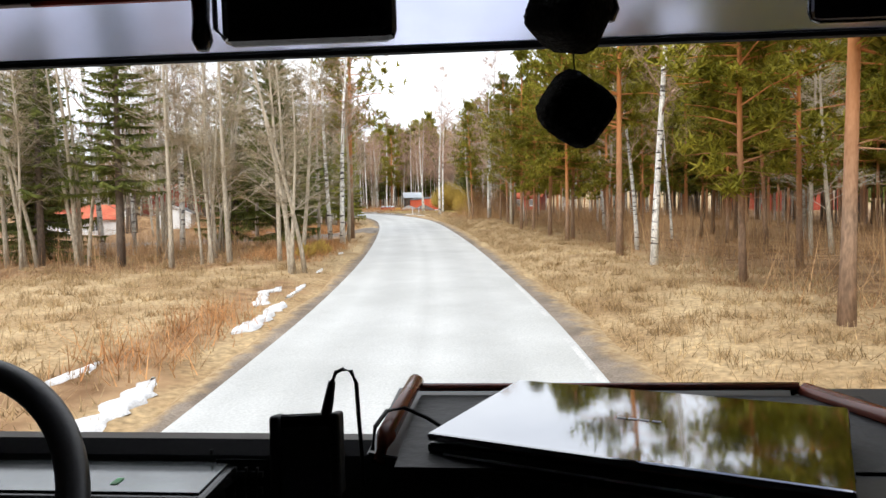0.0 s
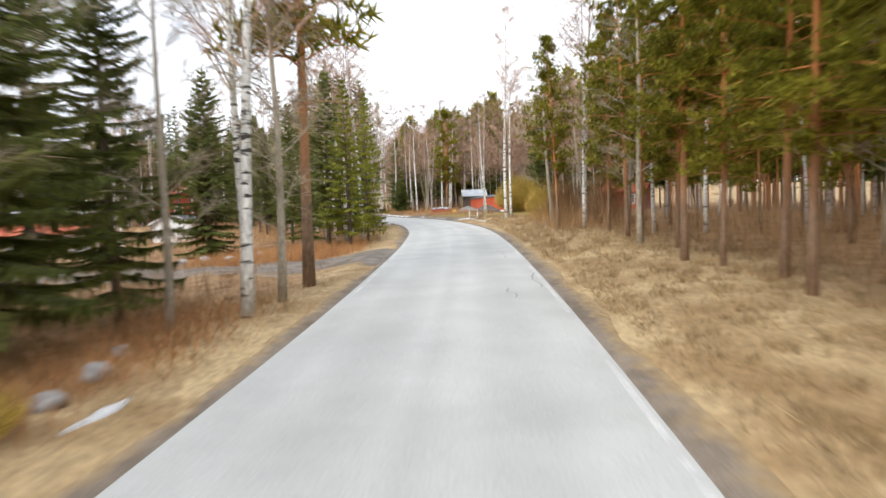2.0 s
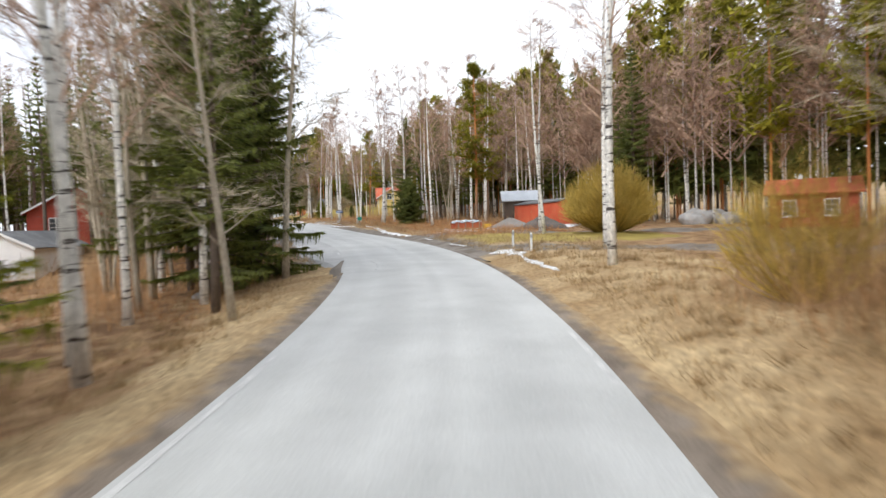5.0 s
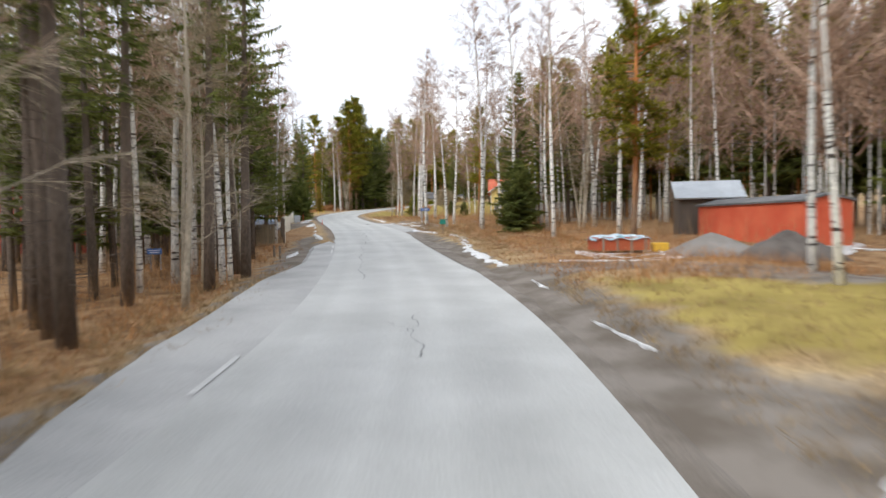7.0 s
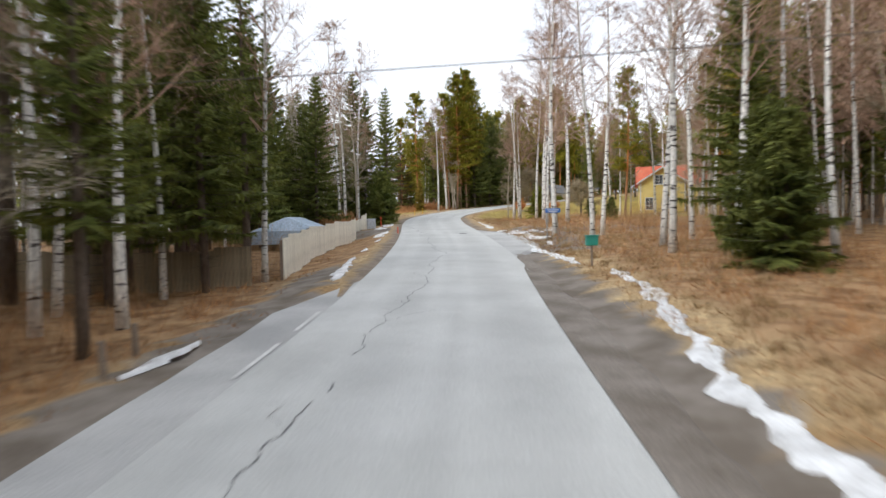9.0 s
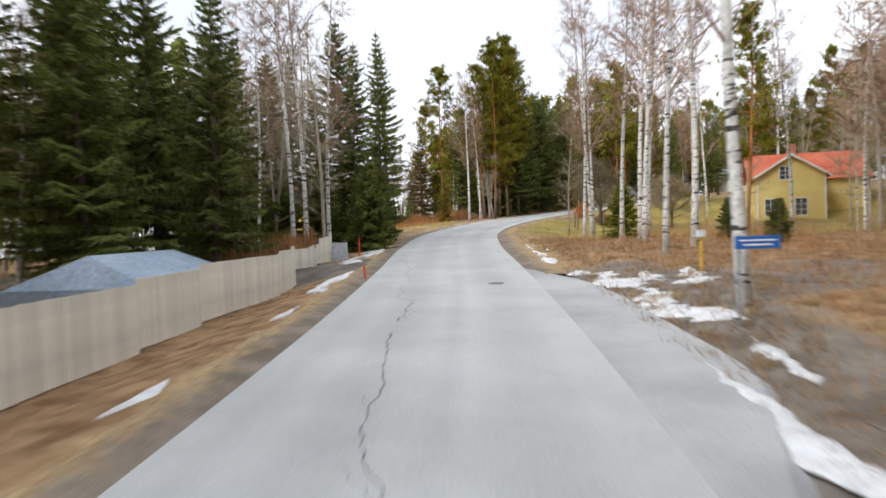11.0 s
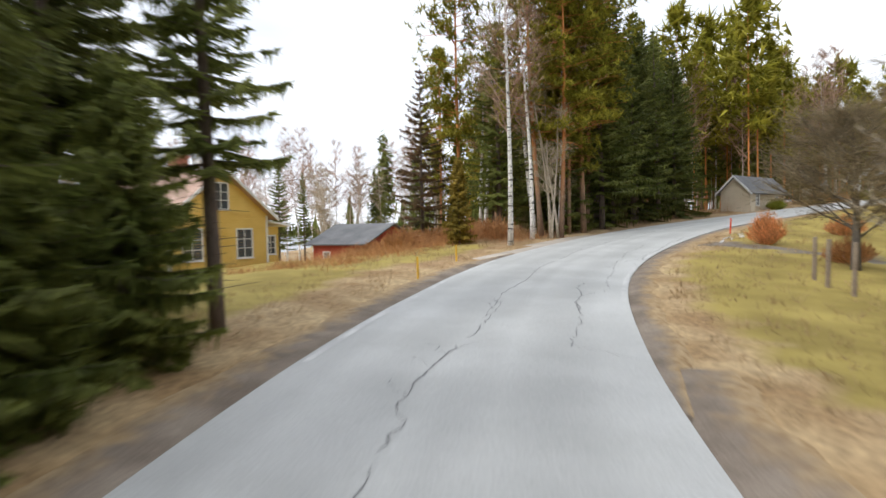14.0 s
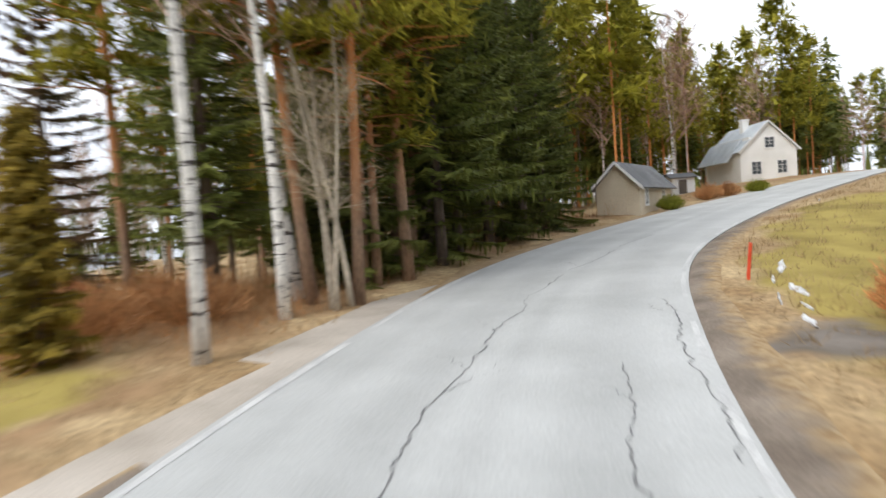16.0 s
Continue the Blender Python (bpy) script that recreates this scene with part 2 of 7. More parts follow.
def bend_extra(y):
    """How much wider the asphalt is on its outer side in the bend."""
    return float(np.interp(y, (159, 166, 192, 212), (0, 0.36, 0.36, 0)))


def dense(points, step):
    c, out = np.array(points), []
    for i in range(len(c) - 1):
        p0, p1, p2, p3 = c[max(i - 1, 0)], c[i], c[i + 1], c[min(i + 2, len(c) - 1)]
        n = max(1, int(np.linalg.norm(p2 - p1) / step))
        for k in range(n):
            t = k / n
            out.append(0.5 * (2 * p1 + (p2 - p0) * t + (2 * p0 - 5 * p1 + 4 * p2 - p3) * t * t + (3 * p1 - p0 - 3 * p2 + p3) * t ** 3))
    return np.array(out + [c[-1]])


LINE_PTS = dense(ROAD, 1.0)
_t = np.gradient(LINE_PTS[:, :2], axis=0)
_t /= np.linalg.norm(_t, axis=1)[:, None]
LINE_RIGHT = np.c_[_t[:, 1], -_t[:, 0]]


def beside(xy):
    """For an array of places: the nearest point of the line and the distance to its right."""
    xy = np.asarray(xy, float).reshape(-1, 2)
    index, lat = np.empty(len(xy), int), np.empty(len(xy))
    for a in range(0, len(xy), 4000):
        q = xy[a:a + 4000]
        d = ((q[:, None] - LINE_PTS[None, :, :2]) ** 2).sum(-1)
        i = d.argmin(1)
        index[a:a + 4000] = i
        off = q - LINE_PTS[i, :2]
        side = (off * LINE_RIGHT[i]).sum(1)
        lat[a:a + 4000] = np.where(side >= 0, 1, -1) * np.sqrt(d.min(1))
    return index, lat


def heights(xy):
    """The ground's height, without the road."""
    xy = np.asarray(xy, float).reshape(-1, 2)
    z = np.empty(len(xy))
    index, lat = beside(xy)
    for a in range(0, len(xy), 4000):
        d = ((xy[a:a + 4000, None] - LINE_PTS[None, :, :2]) ** 2).sum(-1)
        lo = d.min(1, keepdims=True)
        w = np.exp(-(d - lo) / (30 + 0.35 * lo))
        z[a:a + 4000] = (w * LINE_PTS[:, 2]).sum(1) / w.sum(1)
    y = LINE_PTS[index, 1]
    bend = np.interp(y, (142, 152, 182, 196), (0, 1, 1, 0))  # the lawn inside the bend lies lower
    flat = 1.7 * np.interp(y, (118, 122, 134, 138), (0, 1, 1, 0))  # the side road joins level
    z += np.where(lat > 2.2, (0.32 - 0.42 * bend) * np.clip((lat - 2.2 - flat) / 2.5, 0, 1) - bend * 0.11 * np.clip(lat - 4, 0, 9), 0)
    q = -lat - 4.3
    z -= np.interp(y, (28, 46, 122, 136, 137.8, 139.6, 144, 152), (-0.2, 0.45, 0.42, 0.68, 0.62, 0.24, 0.25, -0.1)) * np.clip(q / 2.4, 0, 1)
    z -= np.interp(y, (30, 48, 60, 80, 96, 103), (0.035, 0.04, 0.05, 0.06, 0.06, 0.0)) * np.clip(q - 3, 0, 22)
    z -= np.interp(y, (86, 97, 103, 108), (0, 0.14, 0.14, 0)) * np.clip(q - 6, 0, 11)
    z -= np.interp(y, (140, 166, 174, 186, 200), (0.0, 0.07, 0.15, 0.15, 0.05)) * np.clip(q - 4, 0, 16) + np.where(y > 140, 0.04 * np.clip(q - 20, 0, 80), 0)
    rough = np.clip((np.abs(lat) - 4) / 6, 0, 1)
    z += rough * (0.10 * np.sin(xy[:, 0] * 0.55 + 1.3) * np.sin(xy[:, 1] * 0.43) + 0.05 * np.sin(xy[:, 0] * 1.7 + xy[:, 1] * 1.1))
    return z


def ground_at(x, y):
    return float(heights([(x, y)])[0])


def along(y):
    """Index of the line's point at that y."""
    return int(np.abs(LINE_PTS[:, 1] - y).argmin())


def place(y, lat):
    """World x, y at a distance to the right of the line."""
    i = along(y)
    return LINE_PTS[i, 0] + LINE_RIGHT[i, 0] * lat, LINE_PTS[i, 1] + LINE_RIGHT[i, 1] * lat

# ---- ground, one sheet to the horizon ----


def spread(lo, hi, step, far):
    inner = list(np.arange(lo, hi + 0.01, step))
    low, high, d = [], [], step
    while d < far:
        d *= 1.6
        low.append(lo - d)
        high.append(hi + d)
    return np.array(low[::-1] + inner + high)


def zones(xy):
    """How much of a place is lawn, gravel or leaf litter, from 0 to 1."""
    index, lat = beside(xy)
    x, y, s = xy[:, 0], xy[:, 1], LINE_PTS[index, 1]

    def band(v, a, b, soft):
        return np.clip((v - a) / soft, 0, 1) * np.clip((b - v) / soft, 0, 1)

    wave = 0.35 * np.sin(x * 1.3 + y * 0.7) + 0.25 * np.sin(x * 2.9 - y * 2.1)
    lawn = band(lat + wave, 2.7, 30, 1.3) * band(s, 148, 198, 5)
    lawn = np.maximum(lawn, band(-lat + wave, 5.6, 30, 1.2) * band(s, 150, 172, 3))
    lawn = np.maximum(lawn, band(lat + wave, 3.2, 14, 1.0) * band(s + 0.25 * lat, 85, 95, 2) * 0.95)
    gravel = np.zeros(len(xy))
    # driveway over the verge, and the yard that it leads to
    gravel = np.maximum(gravel, band(s + 0.32 * (lat + 4) + wave, 46.5, 53.0, 0.8) * band(-lat, 2.5, 34, 1.0))
    # side roads to the shed, as lines on the ground

    def track(points, half):
        out = np.zeros(len(xy))
        for (ax, ay), (bx, by) in zip(points, points[1:]):
            u = np.clip(((x - ax) * (bx - ax) + (y - ay) * (by - ay)) / ((bx - ax) ** 2 + (by - ay) ** 2), 0, 1)
            d = np.hypot(x - ax - u * (bx - ax), y - ay - u * (by - ay)) + 0.4 * wave
            out = np.maximum(out, np.clip((half - d) / 0.5 + 0.5, 0, 1))
        return out

    gravel = np.maximum(gravel, track([(-7.5, 85.2), (-5.9, 84.5), (1.5, 81.6), (14, 77), (30, 74)], 1.5))
    gravel = np.maximum(gravel, track([(-13.4, 98.4), (-11.6, 98.1), (-7.0, 98.2), (-2.2, 96.5), (10, 95), (30, 97)], 1.4))
    # junctions
    gravel = np.maximum(gravel, band(s + wave, 119.5, 136.0, 1.5) * band(lat, 1.2, 6.2, 1.2))
    gravel = np.maximum(gravel, band(s + wave, 128.0, 133.5, 1.0) * band(lat, 1.5, 30, 1.0))
    gravel = np.maximum(gravel, band(s + wave, 136.6, 141.4, 0.8) * band(-lat, 3.0, 22, 1.0))
    gravel = np.maximum(gravel, band(s + wave, 171.0, 173.0, 0.8) * band(lat, 1.5, 30, 1.0))
    gravel = np.maximum(gravel, band(-lat + 0.4 * wave, 4.0, 6.1, 0.4) * band(s, 80, 121, 4))
    gravel = np.maximum(gravel, band(lat + 0.5 * wave, 1.0, 3.9, 0.6) * band(s, 80, 98, 3))
    gravel = np.maximum(gravel, band(lat + 0.3 * wave, 1.0, 3.1, 0.4) * band(s, 97, 127, 3))
    litter = band(-lat + 2 * wave, 4.8, 60, 2.0) * np.clip((s - 21) / 4, 0, 1) * np.clip((152 - s) / 4, 0, 1) * 0.85
    litter = np.maximum(litter, band(lat + 2 * wave, 6.0, 60, 3.0) * np.clip((146 - s) / 4, 0, 1) * 0.85)
    litter = np.maximum(litter, band(lat + 1.5 * wave, 3.0, 60, 1.6) * band(s, 93, 149, 5) * 0.8)
    litter = np.maximum(litter, band(-lat + wave, 4.4, 9, 1.0) * np.clip((s - 160) / 4, 0, 1) * 0.6)
    litter = np.maximum(litter, band(-lat + 0.5 * wave, 4.0, 8.5, 0.6) * band(s, 117, 139, 3) * 0.95)
    litter = np.maximum(litter, band(-lat + 0.6 * wave, 4.3, 6.0, 0.5) * band(s, 3, 22, 3) * 0.9)
    litter *= 1 - np.maximum(lawn, gravel)
    return lawn, gravel, litter


def ground_material():
    m = surf("field_ground", (0.30, 0.195, 0.095), (0.49, 0.365, 0.205), scale=0.55, fine=9.0, rough=0.95, bump=0.8, contrast=0.35, spec=0.2)
    n, l = m.node_tree.nodes, m.node_tree.links
    p = n["Principled BSDF"]
    out = p.inputs["Base Color"].links[0].from_socket
    at = n.new("ShaderNodeAttribute")
    at.attribute_name = "zone"
    sp, co = n.new("ShaderNodeSeparateColor"), n.new("ShaderNodeTexCoord")
    l.new(at.outputs["Color"], sp.inputs[0])
    for slot, dark, light, size in (("Blue", (0.19, 0.105, 0.05), (0.38, 0.245, 0.13), 1.6), ("Red", (0.26, 0.20, 0.055), (0.40, 0.315, 0.09), 0.5), ("Green", (0.15, 0.125, 0.10), (0.25, 0.22, 0.19), 1.1)):
        no, rp, mx, ad, fac = (n.new("ShaderNode" + k) for k in ("TexNoise", "ValToRGB", "Mix", "Math", "MapRange"))
        no.inputs["Scale"].default_value, no.inputs["Detail"].default_value = size, 8.0
        l.new(co.outputs["Object"], no.inputs[0])
        rp.color_ramp.elements[0].position, rp.color_ramp.elements[0].color = 0.38, rgb(dark)
        rp.color_ramp.elements[1].position, rp.color_ramp.elements[1].color = 0.62, rgb(light)
        l.new(no.outputs[0], rp.inputs[0])
        ad.operation = "ADD"
        l.new(sp.outputs[slot], ad.inputs[0]), l.new(no.outputs[0], ad.inputs[1])
        fac.inputs["From Min"].default_value, fac.inputs["From Max"].default_value = 0.75, 1.15
        l.new(ad.outputs[0], fac.inputs[0])
        mx.data_type = "RGBA"
        l.new(fac.outputs[0], mx.inputs["Factor"]), l.new(out, mx.inputs["A"]), l.new(rp.outputs[0], mx.inputs["B"])
        out = mx.outputs["Result"]
    l.new(out, p.inputs["Base Color"])
    return m


def make_ground():
    gx, gy = spread(-100, 40, 0.8, 2500), spread(-20, 235, 0.8, 2500)
    xx, yy = np.meshgrid(gx, gy)
    xy = np.c_[xx.ravel(), yy.ravel()]
    z = heights(xy)
    _, lat = beside(xy)
    index, _ = beside(xy)
    wide = (LINE_PTS[index, 1] > 80) & (LINE_PTS[index, 1] < 113)
    bend = np.interp(LINE_PTS[index, 1], (155, 160, 200, 214), (0, 1, 1, 0))
    z -= 0.12 * ((lat > LEFT_EDGE - np.where(wide, 2.0, 0.4) - 0.7 * bend) & (lat < RIGHT_EDGE + 0.4))
    z -= 0.10 * ((LINE_PTS[index, 1] > 121) & (LINE_PTS[index, 1] < 135) & (lat > RIGHT_EDGE) & (lat < RIGHT_EDGE + 1.8))
    z = np.where(lat < -75, np.minimum(z, 1.0), z)
    nx, ny = len(gx), len(gy)
    i = (np.arange(ny - 1)[:, None] * nx + np.arange(nx - 1)[None]).ravel()
    quads = np.c_[i, i + 1, i + nx + 1, i + nx].astype(np.int32)
    me = bpy.data.meshes.new("ground")
    me.vertices.add(len(xy))
    me.vertices.foreach_set("co", np.c_[xy, z].astype(np.float32).ravel())
    me.loops.add(quads.size)
    me.loops.foreach_set("vertex_index", quads.ravel())
    me.polygons.add(len(quads))
    me.polygons.foreach_set("loop_start", np.arange(0, quads.size, 4, dtype=np.int32))
    me.polygons.foreach_set("use_smooth", np.ones(len(quads), bool))
    lawn, gravel, litter = zones(xy)
    col = me.attributes.new("zone", "FLOAT_COLOR", "POINT")
    col.data.foreach_set("color", np.c_[lawn, gravel, litter, np.ones(len(xy))].astype(np.float32).ravel())
    me.materials.append(ground_material())
    me.update(calc_edges=True)
    return tagged(new("ground", me), "dry straw-coloured grass ground with gravel and fallen leaves", "ground", kind="structure")


make_ground()


def strip(y0, y1, a, b, n):
    """The carriageway between two distances from the line, in n columns, with a slight crown."""
    i0, i1 = along(y0), along(y1)
    p, r = LINE_PTS[i0:i1 + 1], LINE_RIGHT[i0:i1 + 1]
    bd, wear = Build(), []
    rnd = random.Random(2)
    wobble = 0.0
    for q, m in zip(p, r):
        wobble += -0.1 * wobble + off(rnd, 0.05)
        extra = bend_extra(q[1])
        for k in range(n + 1):
            c = a - extra + (b - a + extra) * k / n
            bd.v.append((q[0] + m[0] * c, q[1] + m[1] * c, q[2] + 0.05 * (1 - ((c + 0.8) / 2.8) ** 2)))
            tracks = sum(math.exp(-((c + wobble - t) / 0.34) ** 2) for t in (-3.3, -2.45, -1.0, -0.35, 1.15, 1.75))
            wear.append(tracks - 0.7 * math.exp(-((c + wobble + 0.7) / 0.2) ** 2))
    for i in range(len(p) - 1):
        for k in range(n):
            s = i * (n + 1) + k
            bd.f.append((s, s + 1, s + n + 2, s + n + 1))
    return bd, wear


def worn_asphalt():
    """Asphalt polished paler in the wheel tracks."""
    m = ASPHALT
    n, l = m.node_tree.nodes, m.node_tree.links
    p = n["Principled BSDF"]
    old = p.inputs["Base Color"].links[0].from_socket
    at, rg, hs, no, co, ad = (n.new("ShaderNode" + k) for k in ("Attribute", "MapRange", "HueSaturation", "TexNoise", "TexCoord", "Math"))
    at.attribute_name = "wear"
    no.inputs["Scale"].default_value, no.inputs["Detail"].default_value = 1.3, 9.0
    no.inputs["Roughness"].default_value = 0.68
    l.new(co.outputs["Object"], no.inputs[0])
    ad.operation = "ADD"
    l.new(at.outputs["Fac"], ad.inputs[0]), l.new(no.outputs[0], ad.inputs[1])
    rg.inputs["From Min"].default_value, rg.inputs["From Max"].default_value = 0.15, 1.45
    rg.inputs["To Min"].default_value, rg.inputs["To Max"].default_value = 0.87, 1.06
    l.new(ad.outputs[0], rg.inputs[0]), l.new(rg.outputs[0], hs.inputs["Value"]), l.new(old, hs.inputs["Color"])
    l.new(hs.outputs[0], p.inputs["Base Color"])
    return m


rb, WEAR = strip(-50, 264, LEFT_EDGE, RIGHT_EDGE, 18)
road = tagged(part("road", rb, worn_asphalt()), "pale grey worn asphalt road, narrow and winding", "road", kind="structure")
road.data.attributes.new("wear", "FLOAT", "POINT").data.foreach_set("value", np.array(WEAR, np.float32))
sol = road.modifiers.new("thickness", "SOLIDIFY")
sol.thickness, sol.offset = 0.16, -1.0


def edge_line(lat, y0, y1, seed, lost):
    """A worn white edge line, laid 4 mm over the asphalt, with gaps where it has gone."""
    rnd, bd = random.Random(seed), Build()
    i0, i1 = along(y0), along(y1)
    keep = 0
    for i in range(i0, i1):
        keep = keep - 1 if keep > 0 else (0 if rnd.random() < lost else rnd.randint(2, 3 + int(12 * (1 - lost))))
        if keep == 0:
            continue
        w = (0.052 if lat < 0 and y0 > 150 else 0.035) + 0.02 * rnd.random()
        row = []
        for j in (i, i + 1):
            q, n = LINE_PTS[j], LINE_RIGHT[j]
            extra = bend_extra(q[1]) if lat < 0 else 0.0
            for c in (lat - extra - w, lat - extra + w):
                row.append((q[0] + n[0] * c, q[1] + n[1] * c, q[2] + 0.05 * (1 - ((c + 0.8) / 2.8) ** 2) + (0.012 if lat < LEFT_EDGE else 0.005)))
        bd.quad(row[0], row[1], row[3], row[2])
    return bd


for lat, y0, y1, lost in ((LEFT_EDGE + 0.14, 38, 66, 0.5), (LEFT_EDGE - 0.10, 82, 110, 0.93), (LEFT_EDGE + 0.14, 153, 250, 0.06), (RIGHT_EDGE - 0.1, -20, 66, 0.35), (RIGHT_EDGE - 0.1, 158, 215, 0.3)):
    tagged(part("road_marking", edge_line(lat, y0, y1, 5, lost), LINE), "worn white edge line painted on the asphalt", "road marking", kind="structure")

# ---- trees ----




APPLE_BARK = bark("apple_bark", (0.11, 0.095, 0.08), (0.13, 0.11, 0.09), 1, 2)


def spruce_mesh(seed, h, reach, leaf, full=1.0, first=0.06, fine=1.0):
    rnd, trunk, crown = random.Random(seed), Build(), Build()
    bend = [off(rnd, 0.006 * h), off(rnd, 0.006 * h)]
    mid = lambda z: (bend[0] * math.sin(z / h * 3), bend[1] * math.sin(z / h * 2.4))
    trunk.tube([(*mid(h * k / 6), h * k / 6 - (0.3 if k == 0 else 0)) for k in range(7)], [0.012 * h * (1 - k / 6.3) + 0.008 for k in range(7)], 7)
    for k in range(int(40 * first * 4)):
        zz, az, L = rnd.uniform(0.06, first + 0.05) * h, rnd.uniform(0, 6.283), rnd.uniform(0.25, 0.9)
        c = mid(zz)
        trunk.tube([(*c, zz), (c[0] + math.cos(az) * L, c[1] + math.sin(az) * L, zz + off(rnd, 0.15))], [0.012, 0.003], 3, False)
    z, az0 = first * h, rnd.uniform(0, 6.283)
    while z < h * 0.985:
        t = z / h
        length = reach * (1 - t) ** 0.8 * (0.6 + 0.4 * min(1, (t + 0.02) / 0.16)) + 0.10
        for k in range(max(5, int(7.5 * full))):
            if rnd.random() > 0.86:
                continue
            az0 += 2.399 + off(rnd, 0.35)
            L, zb = length * rnd.uniform(0.5, 1.16), z + off(rnd, 0.10 * (1 - t) + 0.03)
            ca, sa = math.cos(az0), math.sin(az0)
            d1, d2 = -0.42 * (1 - t) + 0.42 * t + off(rnd, 0.1), 0.20
            cx, cy = mid(z)
            at = lambda s: (cx + ca * L * s, cy + sa * L * s, zb + L * (d1 * s + d2 * s * s))
            if L > 0.7:
                trunk.tube([at(0.0), at(0.5), at(0.92)], [0.008 + 0.006 * L, 0.006 + 0.003 * L, 0.003], 3, False)
            n = max(4, int(L * 11.5 * full / fine))
            for j in range(n):
                s = 0.10 + 0.90 * (j + rnd.random()) / n
                p = at(s)
                w = (0.09 + 0.24 * min(L, 1.6) * (1 - s) ** 0.6) * rnd.uniform(0.6, 1.25)
                e = rnd.uniform(0.030, 0.056) * (0.45 + 0.55 * fine)
                for sign in (-1, 1):
                    d = 0.75 + off(rnd, 0.35)
                    vx, vy = ca * d - sa * sign, sa * d + ca * sign
                    tip = (p[0] + vx * w, p[1] + vy * w, p[2] - rnd.uniform(0.05, 0.75) * w)
                    crown.tri((p[0] - ca * e, p[1] - sa * e, p[2] + e), (p[0] + ca * e, p[1] + sa * e, p[2] - e), tip)
                if rnd.random() < 0.75:
                    dz = rnd.uniform(0.10, 0.20 + 0.16 * min(1.5, L) * (1 - t))
                    crown.tri((p[0] - ca * e, p[1] - sa * e, p[2]), (p[0] + ca * e, p[1] + sa * e, p[2]), (p[0] + off(rnd, 0.07), p[1] + off(rnd, 0.07), p[2] - dz))
            tip = at(1.0)
            crown.tri(at(0.8), (tip[0] - sa * 0.05, tip[1] + ca * 0.05, tip[2]), (tip[0] + ca * 0.1, tip[1] + sa * 0.1, tip[2] + 0.04))
        z += (0.26 + 0.13 * (1 - t)) * (h / 10) ** 0.5 / full
    crown.tri((-0.04, 0, h * 0.96), (0.04, 0, h * 0.96), (0, 0, h * 1.02))
    return trunk.mesh("trunk", SPRUCE_BARK, True), crown.mesh("crown", leaf)


def pine_mesh(seed, h, first=0.5, leaf=None):
    rnd, trunk, crown = random.Random(seed), Build(), Build()
    bend = [off(rnd, 0.012 * h), off(rnd, 0.012 * h)]
    mid = lambda z: (bend[0] * math.sin(z / h * 3.2), bend[1] * math.sin(z / h * 2.2))
    trunk.tube([(*mid(h * k / 9), h * k / 9 - (0.3 if k == 0 else 0)) for k in range(10)], [0.0078 * h * (1 - k / 10.5) * (1.25 if k == 0 else 1) + 0.01 for k in range(10)], 8)
    for k in range(14):
        z, az, L = h * rnd.uniform(0.18, first + 0.1), rnd.uniform(0, 6.283), rnd.uniform(0.3, 1.3)
        c = mid(z)
        trunk.tube([(*c, z), (c[0] + math.cos(az) * L, c[1] + math.sin(az) * L, z + off(rnd, 0.25))], [0.02, 0.005], 3, False)
    for k in range(76):
        t = rnd.random() ** 0.95
        z = h * (first + (0.99 - first) * t)
        L = (0.35 + 1.9 * math.sin(math.pi * min(1, 0.22 + 0.78 * t)) ** 0.8) * rnd.uniform(0.6, 1.15) * h / 16
        az, rise = rnd.uniform(0, 6.283), rnd.uniform(-0.1, 0.45) + 0.4 * t
        ca, sa, c = math.cos(az), math.sin(az), mid(z)
        pts = [(c[0] + ca * L * s, c[1] + sa * L * s, z + L * (rise * s - 0.15 * s * s)) for s in (0, 0.5, 1)]
        trunk.tube(pts, [0.035, 0.022, 0.008], 3, False)
        for j in range(15):
            s = rnd.uniform(0.3, 1.05)
            p = (c[0] + ca * L * s + off(rnd, 0.28 * L * s), c[1] + sa * L * s + off(rnd, 0.28 * L * s), z + L * rise * s + off(rnd, 0.22) + 0.1)
            for q in range(8):
                a, e, w = rnd.uniform(0, 6.283), rnd.uniform(-0.7, 1.1), rnd.uniform(0.26, 0.5)
                tip = (p[0] + math.cos(a) * math.cos(e) * w, p[1] + math.sin(a) * math.cos(e) * w, p[2] + math.sin(e) * w)
                crown.tri((p[0] - math.sin(a) * 0.05, p[1] + math.cos(a) * 0.05, p[2]), (p[0] + math.sin(a) * 0.05, p[1] - math.cos(a) * 0.05, p[2] + 0.03), tip)
    return trunk.mesh("trunk", PINE_BARK, True), crown.mesh("crown", leaf or PINE_LEAF)


